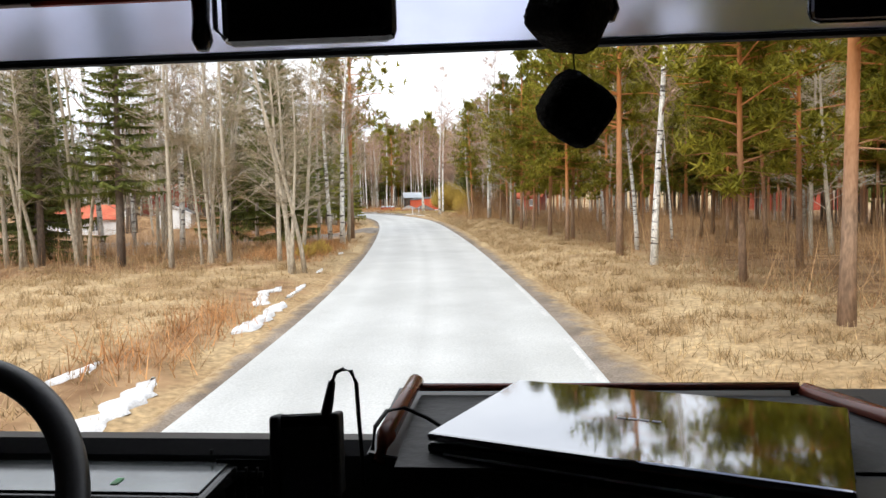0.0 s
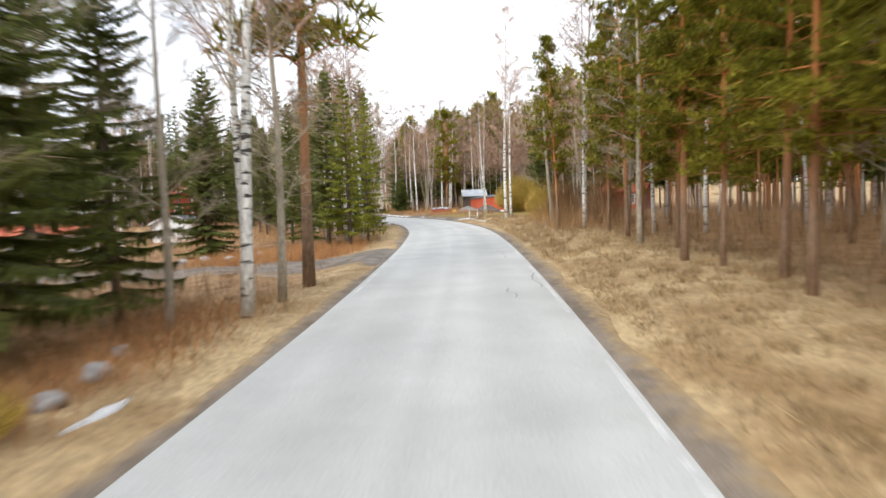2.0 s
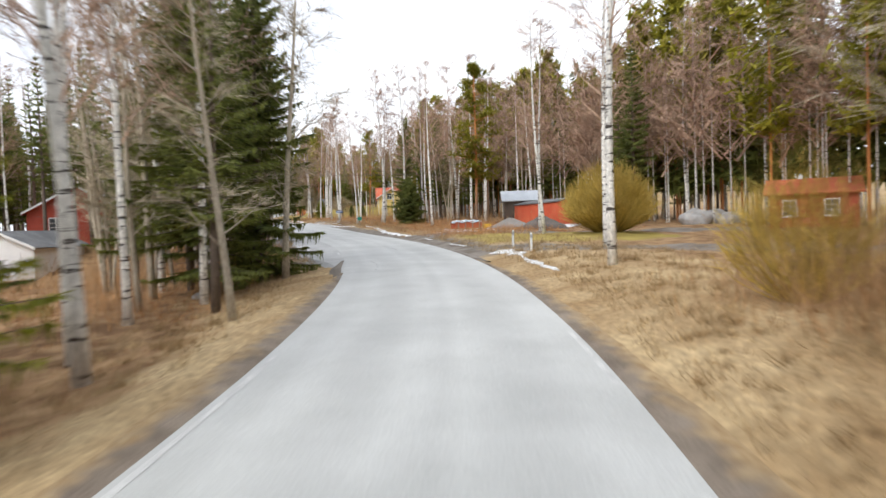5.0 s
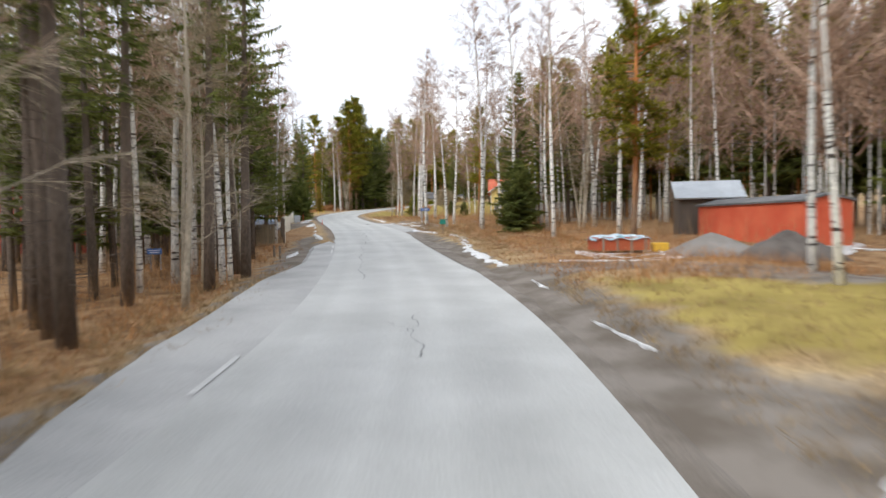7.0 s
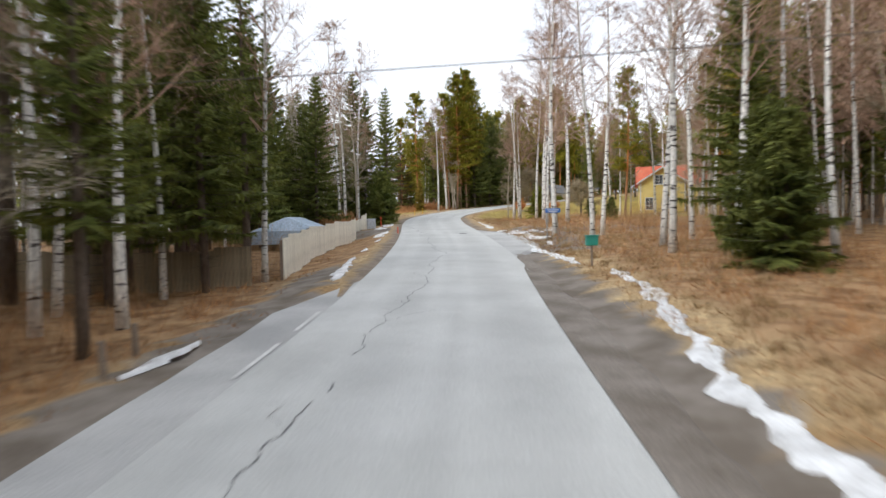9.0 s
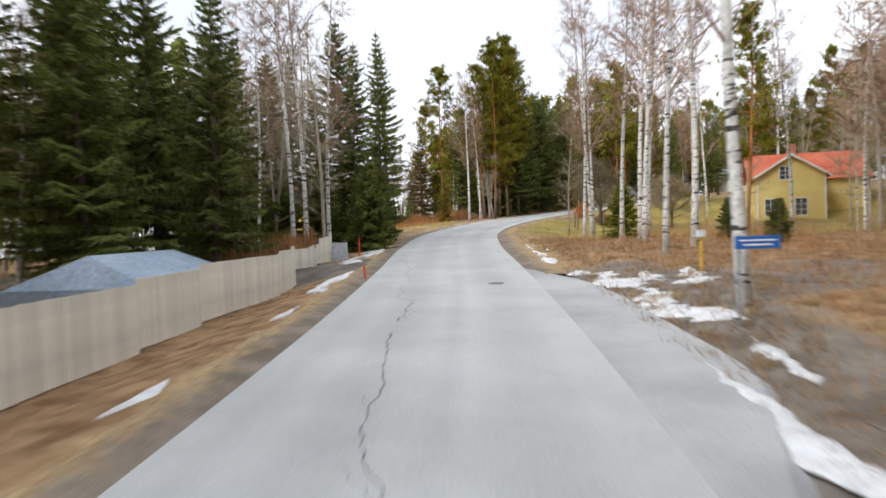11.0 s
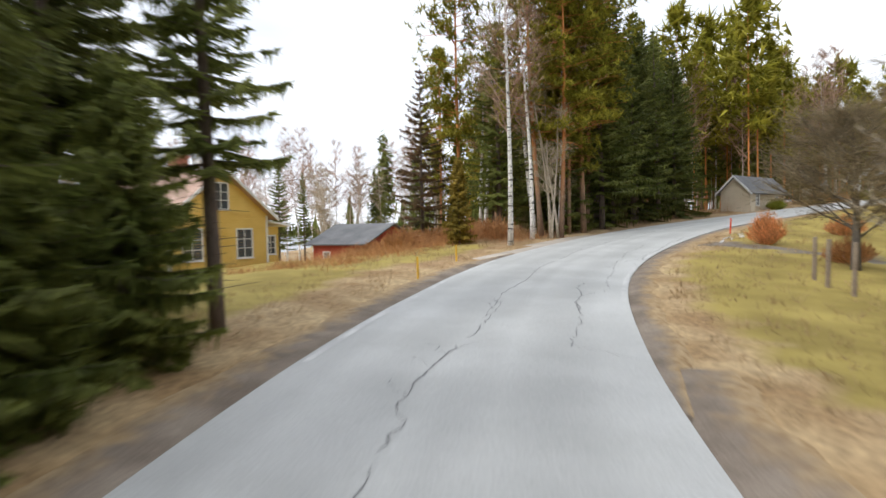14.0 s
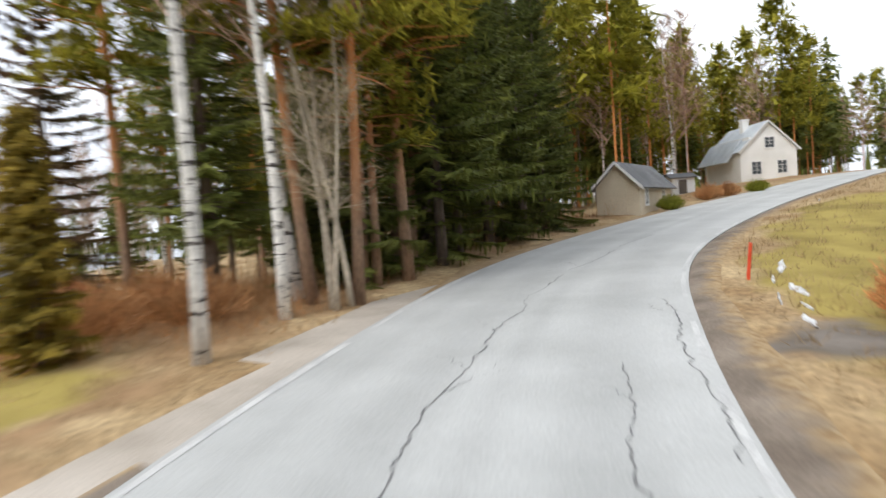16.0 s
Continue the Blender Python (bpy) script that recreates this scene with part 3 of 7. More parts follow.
def bare_mesh(seed, h, first, limbs, spreadout, rise, thick, bark_m, twig_m, twigs=11, droop=0.5, forks=5, stems=1, fine_limbs=False):
    """A leafless tree: trunk in one mesh, fine twigs in another; the limbs go with the twigs where they share their dark bark."""
    rnd, trunk, crown = random.Random(seed), Build(), Build()
    for stem in range(stems):
        base = (off(rnd, 0.25) * (stems > 1), off(rnd, 0.25) * (stems > 1))
        lean = (off(rnd, 0.035 if stems == 1 else 0.13), off(rnd, 0.035 if stems == 1 else 0.13))
        bend, ph, hh = 0.012 * h, rnd.uniform(0, 6), h * (1 if stem == 0 else rnd.uniform(0.7, 0.95))
        mid = lambda z: (base[0] + lean[0] * z + bend * math.sin(z / hh * 4 + ph), base[1] + lean[1] * z + bend * math.cos(z / hh * 3 + ph))
        radius = lambda z: thick * hh * (1 - 0.93 * z / hh) + 0.006
        trunk.tube([(*mid(hh * k / 10), hh * k / 10 - (0.3 if k == 0 else 0)) for k in range(11)], [radius(hh * k / 10) * (1.2 if k == 0 else 1) for k in range(11)], 7)
        for k in range(limbs // stems):
            t = rnd.random()
            z = hh * (first + (0.97 - first) * t)
            L = spreadout * hh * (1.05 - 0.75 * t) * rnd.uniform(0.5, 1.1)
            az, up = rnd.uniform(0, 6.283), rise + off(rnd, 0.3)
            c = Vector((*mid(z), z))
            d = Vector((math.cos(az), math.sin(az), up)).normalized()
            curve = lambda s: c + d * (L * s) + Vector((0, 0, 0.16 * L * s * s))
            r0 = min(0.55 * radius(z), 0.005 + 0.010 * L)
            if fine_limbs:
                crown.stick([curve(s) for s in (0, 0.4, 1)], [r0, r0 * 0.6, 0.004])
            else:
                trunk.tube([curve(s) for s in (0, 0.33, 0.67, 1)], [r0, r0 * 0.7, r0 * 0.45, 0.004], 4, False)
            for j in range(forks):
                s = rnd.uniform(0.25, 1.0)
                p = curve(s)
                d2 = (d + Vector((off(rnd, 0.9), off(rnd, 0.9), off(rnd, 0.6)))).normalized()
                L2 = L * rnd.uniform(0.25, 0.55)
                e = p + d2 * L2
                if fine_limbs:
                    crown.stick([p, e], [r0 * 0.4 + 0.002, 0.003])
                else:
                    trunk.tube([p, e], [r0 * 0.4 + 0.002, 0.003], 3, False)
                for q in range(twigs):
                    b0 = p.lerp(e, rnd.random())
                    d3 = (d2 + Vector((off(rnd, 1.0), off(rnd, 1.0), off(rnd, 0.7)))).normalized()
                    l3 = rnd.uniform(0.3, 0.95)
                    m1 = b0 + d3 * (l3 * 0.55)
                    tip = m1 + d3 * (l3 * 0.45) - Vector((0, 0, droop * l3))
                    w = d3.orthogonal().normalized() * 0.0085
                    crown.tri(tuple(b0 - w), tuple(b0 + w), tuple(m1))
                    crown.tri(tuple(m1 - w * 0.7), tuple(m1 + w * 0.7), tuple(tip))
    return trunk.mesh("trunk", bark_m, True), crown.mesh("crown", twig_m)


def make_tree(name, meshes, x, y, label, category, group, turn=0.0, size=1.0, tall=1.0):
    root = new(name)
    root.empty_display_size = 0.3
    for n, me in zip(("trunk", "crown"), meshes):
        part(n, me, None, root)
    root.matrix_basis = pose(x, y, ground_at(x, y) - 0.03, 0, 0, turn) @ Matrix.Diagonal((size, size, size * tall, 1))
    return tagged(root, label, category, group)


SPRUCES = [spruce_mesh(11, 11.0, 2.3, SPRUCE_LEAF, 1.1, 0.17), spruce_mesh(12, 13.0, 2.5, SPRUCE_LEAF, 0.95, 0.24), spruce_mesh(13, 10.0, 2.0, SPRUCE_LEAF, 1.0, 0.20), spruce_mesh(17, 11.0, 2.6, SPRUCE_LEAF, 1.1, 0.05, 0.62), spruce_mesh(18, 12.0, 2.5, SPRUCE_LEAF, 1.05, 0.08, 0.62)]
LOFTY_SPRUCES = [spruce_mesh(51, 14.0, 2.0, SPRUCE_LEAF, 0.8, 0.36), spruce_mesh(52, 13.0, 1.8, SPRUCE_LEAF, 0.75, 0.42)]
LIGHT_SPRUCES = [spruce_mesh(14, 10.0, 1.9, FRESH_SPRUCE, 0.9, 0.12)]
YOUNG_SPRUCES = [spruce_mesh(15, 4.0, 1.5, SPRUCE_LEAF, 1.3, 0.01, 0.6), spruce_mesh(16, 3.4, 1.2, SPRUCE_LEAF, 1.3, 0.01, 0.6)]
FRESH_YOUNG = [spruce_mesh(19, 3.4, 1.25, FRESH_SPRUCE, 1.3, 0.01, 0.6)]
PINES = [pine_mesh(21, 14.0, 0.24), pine_mesh(22, 16.0, 0.32), pine_mesh(23, 12.0, 0.22), pine_mesh(24, 15.0, 0.28)]
BIRCHES = [bare_mesh(30 + k, 15.0, 0.32, 34, 0.20, 0.9, 0.0080, BIRCH_BARK, BIRCH_TWIG, fine_limbs=True) for k in range(4)]
ALDERS = [bare_mesh(40 + k, 11.0, 0.16, 34, 0.19, 0.55, 0.0095, ALDER_BARK, ALDER_TWIG, droop=0.1) for k in range(3)]
ALDERS.append(bare_mesh(45, 10.0, 0.2, 48, 0.17, 0.8, 0.0085, ALDER_BARK, ALDER_TWIG, droop=0.1, stems=4))
APPLE = [bare_mesh(50, 4.6, 0.20, 60, 0.60, 0.55, 0.030, APPLE_BARK, ALDER_TWIG, twigs=18, droop=-0.1, forks=9)]

KINDS = {
    "spruce": (SPRUCES, "dark green spruce with drooping branches", "spruce tree", "roadside trees"),
    "lofty": (LOFTY_SPRUCES, "tall spruce with a long bare trunk and green crown", "spruce tree", "roadside trees"),
    "light": (LIGHT_SPRUCES, "light yellow-green spruce with a bare lower trunk", "spruce tree", "roadside trees"),
    "young": (YOUNG_SPRUCES, "young dense spruce with branches down to the ground", "spruce tree", "roadside trees"),
    "fresh": (FRESH_YOUNG, "young yellow-green spruce at a lawn's edge", "spruce tree", "roadside trees"),
    "pine": (PINES, "pine with an orange upper trunk and green crown", "pine tree", "roadside trees"),
    "birch": (BIRCHES, "leafless birch with a white black-marked trunk", "birch tree", "roadside trees"),
    "alder": (ALDERS, "leafless grey-brown deciduous tree with fine twigs", "bare tree", "roadside trees"),
    "apple": (APPLE, "bare spreading apple tree standing on a lawn", "apple tree", "garden trees"),
}
FIRST, TAKEN, NUMBER = {}, [], [0]


def clear_of_road(x, y):
    i, lat = beside([(x, y)])
    i, lat = int(i[0]), float(lat[0])
    want = -4.9 if -4.9 < lat <= -0.8 else (3.9 if -0.8 < lat < 3.9 else lat)
    return x + LINE_RIGHT[i, 0] * (want - lat), y + LINE_RIGHT[i, 1] * (want - lat)


def tree(kind, x, y, h=None, pick=None, broad=1.0):
    """Stands a tree on the ground; the first of each shape is built, the others are copies of it."""
    meshes, label, category, group = KINDS[kind]
    NUMBER[0] += 1
    rnd = random.Random(NUMBER[0] * 7 + 3)
    k = rnd.randrange(3 if kind == "spruce" and y > 45 else len(meshes)) if pick is None else pick
    x, y = clear_of_road(x, y)
    full = HEIGHTS.setdefault((kind, k), max(v.co.z for v in meshes[k][1].vertices))
    size = (h / full) if h else rnd.uniform(0.82, 1.15)
    turn, wide = rnd.uniform(0, 360), rnd.uniform(0.9, 1.15) * broad
    m = pose(x, y, ground_at(x, y) - 0.03, off(rnd, 1.5), off(rnd, 1.5), turn)
    if (kind, k) not in FIRST:
        ob = make_tree({"lofty": "tall_spruce", "light": "light_spruce", "young": "young_spruce", "fresh": "young_spruce"}.get(kind, kind) + "_tree", meshes[k], x, y, label, category, group, turn)
        FIRST[kind, k] = ob
    else:
        ob = copy_thing(FIRST[kind, k], m)
    ob.matrix_basis = m @ Matrix.Diagonal((size * wide, size * wide, size, 1))
    TAKEN.append((x, y))
    return ob


HEIGHTS = {}
ALDER_AT = [(-18.0, 27.1), (-16.0, 25.2), (-14.6, 26.6), (-10.2, 24.4), (-9.0, 25.2), (-7.8, 24.1), (-6.1, 24.5), (-5.6, 26.5), (-5.1, 37.7), (-6.6, 34.5), (5.1, 47.6),
            (-11.1, 76.5), (-9.3, 68.7), (6.1, 57.1), (2.6, 62.2), (-20.8, 93.9), (-24.5, 92.2), (-22.3, 96.5), (-52.5, 140.7), (-55.0, 143.7), (-51.8, 142.5), (-59.4, 174.3), (-48.6, 140.3), (-50.6, 136.6)]
BIRCH_AT = [(6.5, 19.9), (-6.7, 38.9), (-5.1, 36.0), (-10.1, 61.9), (4.2, 58.3), (4.5, 60.3), (-0.1, 74.9), (-17.2, 82.1), (0.1, 82.4), (-9.6, 116.8), (-2.8, 97.1), (-19.4, 120.6),
            (-23.7, 125.1), (-14.5, 119.8), (-27.0, 97.0), (-29.3, 98.3), (-25.1, 100.4), (-26.4, 100.6), (-2.7, 95.0), (-13.9, 131.8), (-25.8, 101.1), (-13.0, 113.2), (-16.6, 126.5), (-20.2, 127.8), (-21.76, 97.2), (-22.53, 93.5), (-23.4, 96.4), (-24.6, 98.4), (-21.0, 95.6)]
BIRCH_ON = [(-20.0, 123.1), (-28.5, 107.0), (-31.4, 109.8), (-31.2, 113.9), (-17.3, 120.7), (-24.4, 129.4), (-27.6, 131.1), (-53.6, 144.6), (-38.92, 150.54), (-33.9, 144.9), (-31.5, 139.7), (-31.8, 143.4),
            (-31.7, 168.7), (-57.5, 142.8), (-57.5, 144.3), (-49.3, 141.6), (-49.95, 140.2), (-49.45, 138.9), (-51.2, 138.4), (-38.4, 148.7), (-36.9, 150.4), (-36.0, 151.9), (-39.3, 151.6), (-59.5, 170.2), (-59.9, 173.0), (-61.0, 175.0), (-60.2, 176.6)]
PINE_AT = [(6.2, 10.1), (7.3, 16.0), (6.2, 23.1), (7.3, 29.1), (5.9, 31.2), (6.0, 37.1), (5.7, 45.0), (4.8, 54.6), (5.7, 35.1), (5.4, 39.3), (6.4, 32.5), (4.9, 41.0), (5.1, 48.1), (2.7, 58.4),
           (5.0, 50.5), (-58.9, 174.9), (-60.4, 180.2), (-59.5, 178.0), (-60.0, 177.2)]
SPRUCE_AT = [(-12.5, 25.6, 13), (-15.9, 26.1, 12), (-8.5, 36.0, 10), (-15.0, 66.8, 10), 
             (-26.3, 104.6, 11), (-31.4, 108.3, 13), (-31.1, 111.2, 12), (-31.9, 113.6, 12), (-49.6, 146.2, 12.3), (-54.9, 139.6, 11), (-53.7, 151.6, 13), (-59.6, 180.6, 14), (-60.0, 183.0, 15),
             (-59.8, 185.6, 14), (-59.2, 188.5, 13), (-62.5, 182.0, 15), (-62.8, 186.0, 15), (-80.9, 174.0, 8.4), (-86.5, 181.0, 8.0)]
YOUNG_AT = [(-16.0, 117.9, 4.7), (-16.8, 121.5, 4.5), (-15.6, 116.4, 4.2), (-47.3, 142.9, 4.6), (-49.6, 145.6, 4.0), (-51.4, 147.4, 4.9), (-51.1, 146.7, 4.4), (-52.4, 149.2, 4.6), (-49.9, 144.7, 4.2)]
for x, y in ALDER_AT:
    tree("alder", x, y)
tree("alder", -4.9, 21.6, 9.0, 3)
for x, y in BIRCH_AT + BIRCH_ON:
    tree("birch", x, y)
for n, (x, y) in enumerate(PINE_AT):
    tree("pine", x, y, 9.5 + n % 3 if 25 < y < 60 else None)
tree("pine", -5.6, 40.6, 20.0, 1)
for x, y, h in ((-60.3, 177.0, 19.0), (-60.6, 179.6, 20.0), (-60.2, 174.6, 16.0)):
    tree("pine", x, y, h, 1)
for x, y, h in SPRUCE_AT:
    tree("spruce", x, y, h)
for x, y, h, k in ((-21.4, 97.6, 15, 0), (-22.9, 99.0, 15, 1), (-20.4, 94.4, 14, 1), (-24.4, 99.9, 15, 0), (-19.0, 87.6, 15, 1)):
    tree("lofty", x, y, h, k)
for x, y, h, k in ((-13.0, 74.2, 13, 4), (-10.9, 71.0, 11, 1), (-12.6, 77.2, 13, 3), (-14.4, 80.2, 13, 2), (-14.8, 76.4, 14, 0)):
    tree("spruce", x, y, h, k)
tree("spruce", -17.6, 59.5, 11.5, 3, 1.1)
tree("spruce", -12.8, 63.4, 9.5, 4)
for x, y, h in ((-17.42, 86.76, 17.0), (-20.63, 88.61, 15.0), (-20.7, 91.4, 14.0), (-22.6, 92.0, 13.5)):
    tree("lofty", x, y, h)
tree("alder", -18.39, 91.05, 10.0, 1)
for x, y, h in YOUNG_AT:
    tree("young", x, y, h)
for x, y, h in ((-8.5, 57.2, 9.5), (-8.2, 60.3, 9.0)):
    tree("light", x, y, h)
for x, y, h in ((-31.3, 147.6, 1.8), (-29.0, 145.4, 1.8)):
    tree("young", x, y, h)
tree("fresh", -37.8, 152.4, 3.3)
for x, y, h in ((-52.6, 141.2, 4.6), (-55.4, 139.4, 5.0), (-51.9, 139.0, 3.6), (-53.4, 136.4, 4.8), (-55.2, 141.8, 5.2), (-51.2, 143.0, 4.4)):
    tree("young", x, y, h)
tree("alder", -43.9, 158.9, 7.0, 0)
tree("apple", -45.8, 169.4, 6.0, None, 1.1)
tree("apple", -40.5, 171.0, 4.8)


GLADES = ((-10.0, 82.0, -26.0, 98.0, 0.9), (-15.0, 104.0, -33.0, 177.0, 1.7), (-28.5, 124.0, -32.5, 176.0, 2.2))


def in_glade(x, y):
    """Whether a place lies in one of the strips that stand clear of trees before the villa."""
    for ax, ay, bx, by, half in GLADES:
        u = ((x - ax) * (bx - ax) + (y - ay) * (by - ay)) / ((bx - ax) ** 2 + (by - ay) ** 2)
        if 0 < u < 1 and math.hypot(x - ax - u * (bx - ax), y - ay - u * (by - ay)) < half:
            return True
    return False


def fill(count, y0, y1, a, b, kinds, gap, seed, keep_off=(), tall=None):
    """More of the wood between hand-set trees: places at random, none closer than gap to another."""
    rnd, done, tries = random.Random(seed), 0, 0
    while done < count and tries < count * 40:
        tries += 1
        x, y = place(rnd.uniform(y0, y1), rnd.uniform(a, b))
        if in_glade(x, y):
            continue
        if any((x - p) ** 2 + (y - q) ** 2 < gap * gap for p, q in TAKEN) or any(abs(x - c) < w and abs(y - d) < w for c, d, w in keep_off):
            continue
        _, lat = beside([(x, y)])
        if -4.6 < lat[0] < 3.8:
            continue
        tree(rnd.choice(kinds), x, y, rnd.uniform(*tall) if tall else None)
        done += 1


OPEN = ((-14, 62, 3.5), (-19, 69, 5), (-25, 76, 6), (-31, 84, 6), (-9.5, 54.5, 2.6), (-22, 70, 7), (-29, 80, 7), (-18, 61, 4), (-43, 126, 4), (-32, 179, 7), (-46, 170, 7), (-42, 166, 6), (-5, 116, 5), (-3, 108, 5), (-36, 90, 8), (-76, 163, 7), (-77, 179, 7), (-69, 172, 4), (-39, 126, 5), (-57, 198, 8), (-45, 228, 8), (1, 101, 4), (-8.5, 103, 3))
fill(105, 2, 68, 6.5, 30, ["pine", "pine", "pine", "pine", "alder", "birch"], 1.5, 101, OPEN, (8.0, 11.5))
fill(40, 24, 40, -34, -7, ["alder", "alder", "alder", "birch", "spruce"], 1.6, 102, OPEN)
fill(6, 60, 70, -11, -6.5, ["spruce", "birch", "birch"], 2.0, 103, OPEN)
fill(14, 69, 84, -26, -10.5, ["birch", "lofty", "alder"], 1.9, 117, OPEN)
fill(40, 84, 118, -30, -10.5, ["lofty", "lofty", "spruce", "birch"], 1.5, 104, OPEN)
fill(16, 96, 116, -20, -11, ["spruce", "lofty"], 1.3, 115, OPEN)
fill(12, 72, 112, -10.5, -7, ["birch", "alder", "birch"], 1.6, 114, OPEN)
fill(76, 98, 143, 7.0, 36, ["birch", "birch", "birch", "pine", "spruce", "alder"], 1.7, 105, OPEN)
for x, y, h, k in ((-50.3, 132.6, 11, 4), (-48.9, 129.0, 10, 3), (-51.5, 134.8, 10, 4), (-53.5, 131.0, 12, 3), (-46.6, 119.6, 11, 4), (-54.2, 139.5, 12, 4), (-56.0, 143.5, 12, 3), (-53.2, 144.6, 10, 4), (-44.2, 115.2, 11, 3)):
    tree("spruce", x, y, h * (1.35 if y < 134 else 1.0), k)
fill(40, 150, 190, 17, 40, ["alder", "alder", "birch", "pine"], 1.8, 113, OPEN)
fill(14, 144, 158, 17, 38, ["alder", "birch", "pine", "alder"], 2.0, 112, OPEN)
fill(30, 66, 100, 22, 50, ["pine", "birch", "birch", "alder"], 2.2, 106, OPEN)
fill(18, 118, 133, -34, -11, ["lofty", "spruce", "birch"], 1.9, 107, OPEN, (11.5, 16))
fill(20, 134, 152, -34, -9.5, ["birch", "alder", "birch", "spruce"], 1.8, 116, OPEN, (9.0, 13.0))
for x, y, h in ((-46.0, 127.5, 10), (-45.0, 131.5, 9), (-48.5, 134.5, 10), (-45.5, 122.5, 12), (-50.0, 130.0, 12), (-42.5, 119.5, 11), (-47.5, 124.5, 12), (-39.5, 117.0, 12), (-50.8, 126.0, 13), (-60.3, 191.5, 13), (-60.0, 194.3, 12), (-62.5, 190.5, 14)):
    tree("spruce", x, y, h * (1.3 if y < 133 else 1.0), None, 1.15)
fill(16, 186, 236, 6, 13, ["birch", "pine", "spruce"], 2.6, 111, OPEN)
for x, y, h, k in ((-56.5, 150.0, 15, 3), (-54.6, 149.0, 13, 4)):
    tree("spruce", x, y, h, k)
for k in range(7):
    tree("spruce", *place(177.5 + 2.0 * k, -6.3 - 1.1 * (k % 2)), 12.0 + 1.1 * (k % 3), 3 + k % 2)
for k in range(9):
    tree("young", *place(176.5 + 2.2 * k, -7.4 - 0.9 * (k % 3)), 2.6 + 0.5 * (k % 4))
fill(22, 174, 194, -28, -6.5, ["spruce", "spruce", "pine", "birch"], 1.7, 108, OPEN)
fill(30, 160, 235, 14, 40, ["birch", "pine", "alder"], 3.0, 109, OPEN)
fill(30, 196, 262, -40, -12, ["pine", "birch", "spruce"], 3.0, 110, OPEN)

# ---- road edges, cracks, snow ----


def ragged(y0, y1, inner, outer, wander, z, material, name, label, seed, bite=0.0, taper=True):
    """A strip beside the asphalt whose outer edge wanders; it lies a little under the asphalt's edge."""
    rnd, bd = random.Random(seed), Build()
    i0, i1 = along(y0), along(y1)
    w = outer
    for i in range(i0, i1 + 1):
        w += (outer - w) * 0.3 + off(rnd, wander)
        q, n = LINE_PTS[i], LINE_RIGHT[i]
        for k in range(4):
            a = inner - bite * math.sin(math.pi * (i - i0) / max(1, i1 - i0)) ** 0.5 - (bend_extra(q[1]) if inner < 0 else 0.0)
            c = a + (w - bend_extra(q[1]) * (inner < 0) - a) * (min(1.0, 0.2 + (i - i0) / 5, 0.2 + (i1 - i) / 5) if taper else 1.0) * k / 3
            x, y = q[0] + n[0] * c, q[1] + n[1] * c
            g = ground_at(x, y)
            bd.v.append((x, y, (q[2] + z if k == 0 else max(g + 0.015 - (0.10 if k == 3 else 0), q[2] - 0.12)) ))
    for i in range(i1 - i0):
        for k in range(3):
            s = i * 4 + k
            bd.f.append((s, s + 1, s + 5, s + 4))
    ob = part(name, bd, material, smooth=True)
    fade = np.tile(np.arange(4) / 3.0, i1 - i0 + 1).astype(np.float32)
    ob.data.attributes.new("fade", "FLOAT", "POINT").data.foreach_set("value", fade)
    return tagged(ob, label, "road shoulder", kind="structure")


def shoulder_material(name, a, b, scale, fine):
    """Gravel that gives way in ragged patches to the dead grass beside it."""
    m = surf(name, a, b, scale=scale, fine=fine, rough=0.95, bump=0.6, spec=0.2)
    n, l = m.node_tree.nodes, m.node_tree.links
    p = n["Principled BSDF"]
    old = p.inputs["Base Color"].links[0].from_socket
    at, co, no, n2, rp, ad, fac, mx = (n.new("ShaderNode" + k) for k in ("Attribute", "TexCoord", "TexNoise", "TexNoise", "ValToRGB", "Math", "MapRange", "Mix"))
    at.attribute_name = "fade"
    no.inputs["Scale"].default_value, no.inputs["Detail"].default_value = 2.6, 8.0
    n2.inputs["Scale"].default_value, n2.inputs["Detail"].default_value = 7.0, 6.0
    l.new(co.outputs["Object"], no.inputs[0]), l.new(co.outputs["Object"], n2.inputs[0])
    rp.color_ramp.elements[0].position, rp.color_ramp.elements[0].color = 0.35, rgb((0.29, 0.19, 0.095))
    rp.color_ramp.elements[1].position, rp.color_ramp.elements[1].color = 0.65, rgb((0.47, 0.35, 0.20))
    l.new(n2.outputs[0], rp.inputs[0])
    ad.operation = "ADD"
    l.new(at.outputs["Fac"], ad.inputs[0]), l.new(no.outputs[0], ad.inputs[1])
    fac.inputs["From Min"].default_value, fac.inputs["From Max"].default_value = 0.80, 1.22
    l.new(ad.outputs[0], fac.inputs[0])
    mx.data_type = "RGBA"
    l.new(fac.outputs[0], mx.inputs["Factor"]), l.new(old, mx.inputs["A"]), l.new(rp.outputs[0], mx.inputs["B"])
    l.new(mx.outputs["Result"], p.inputs["Base Color"])
    return m


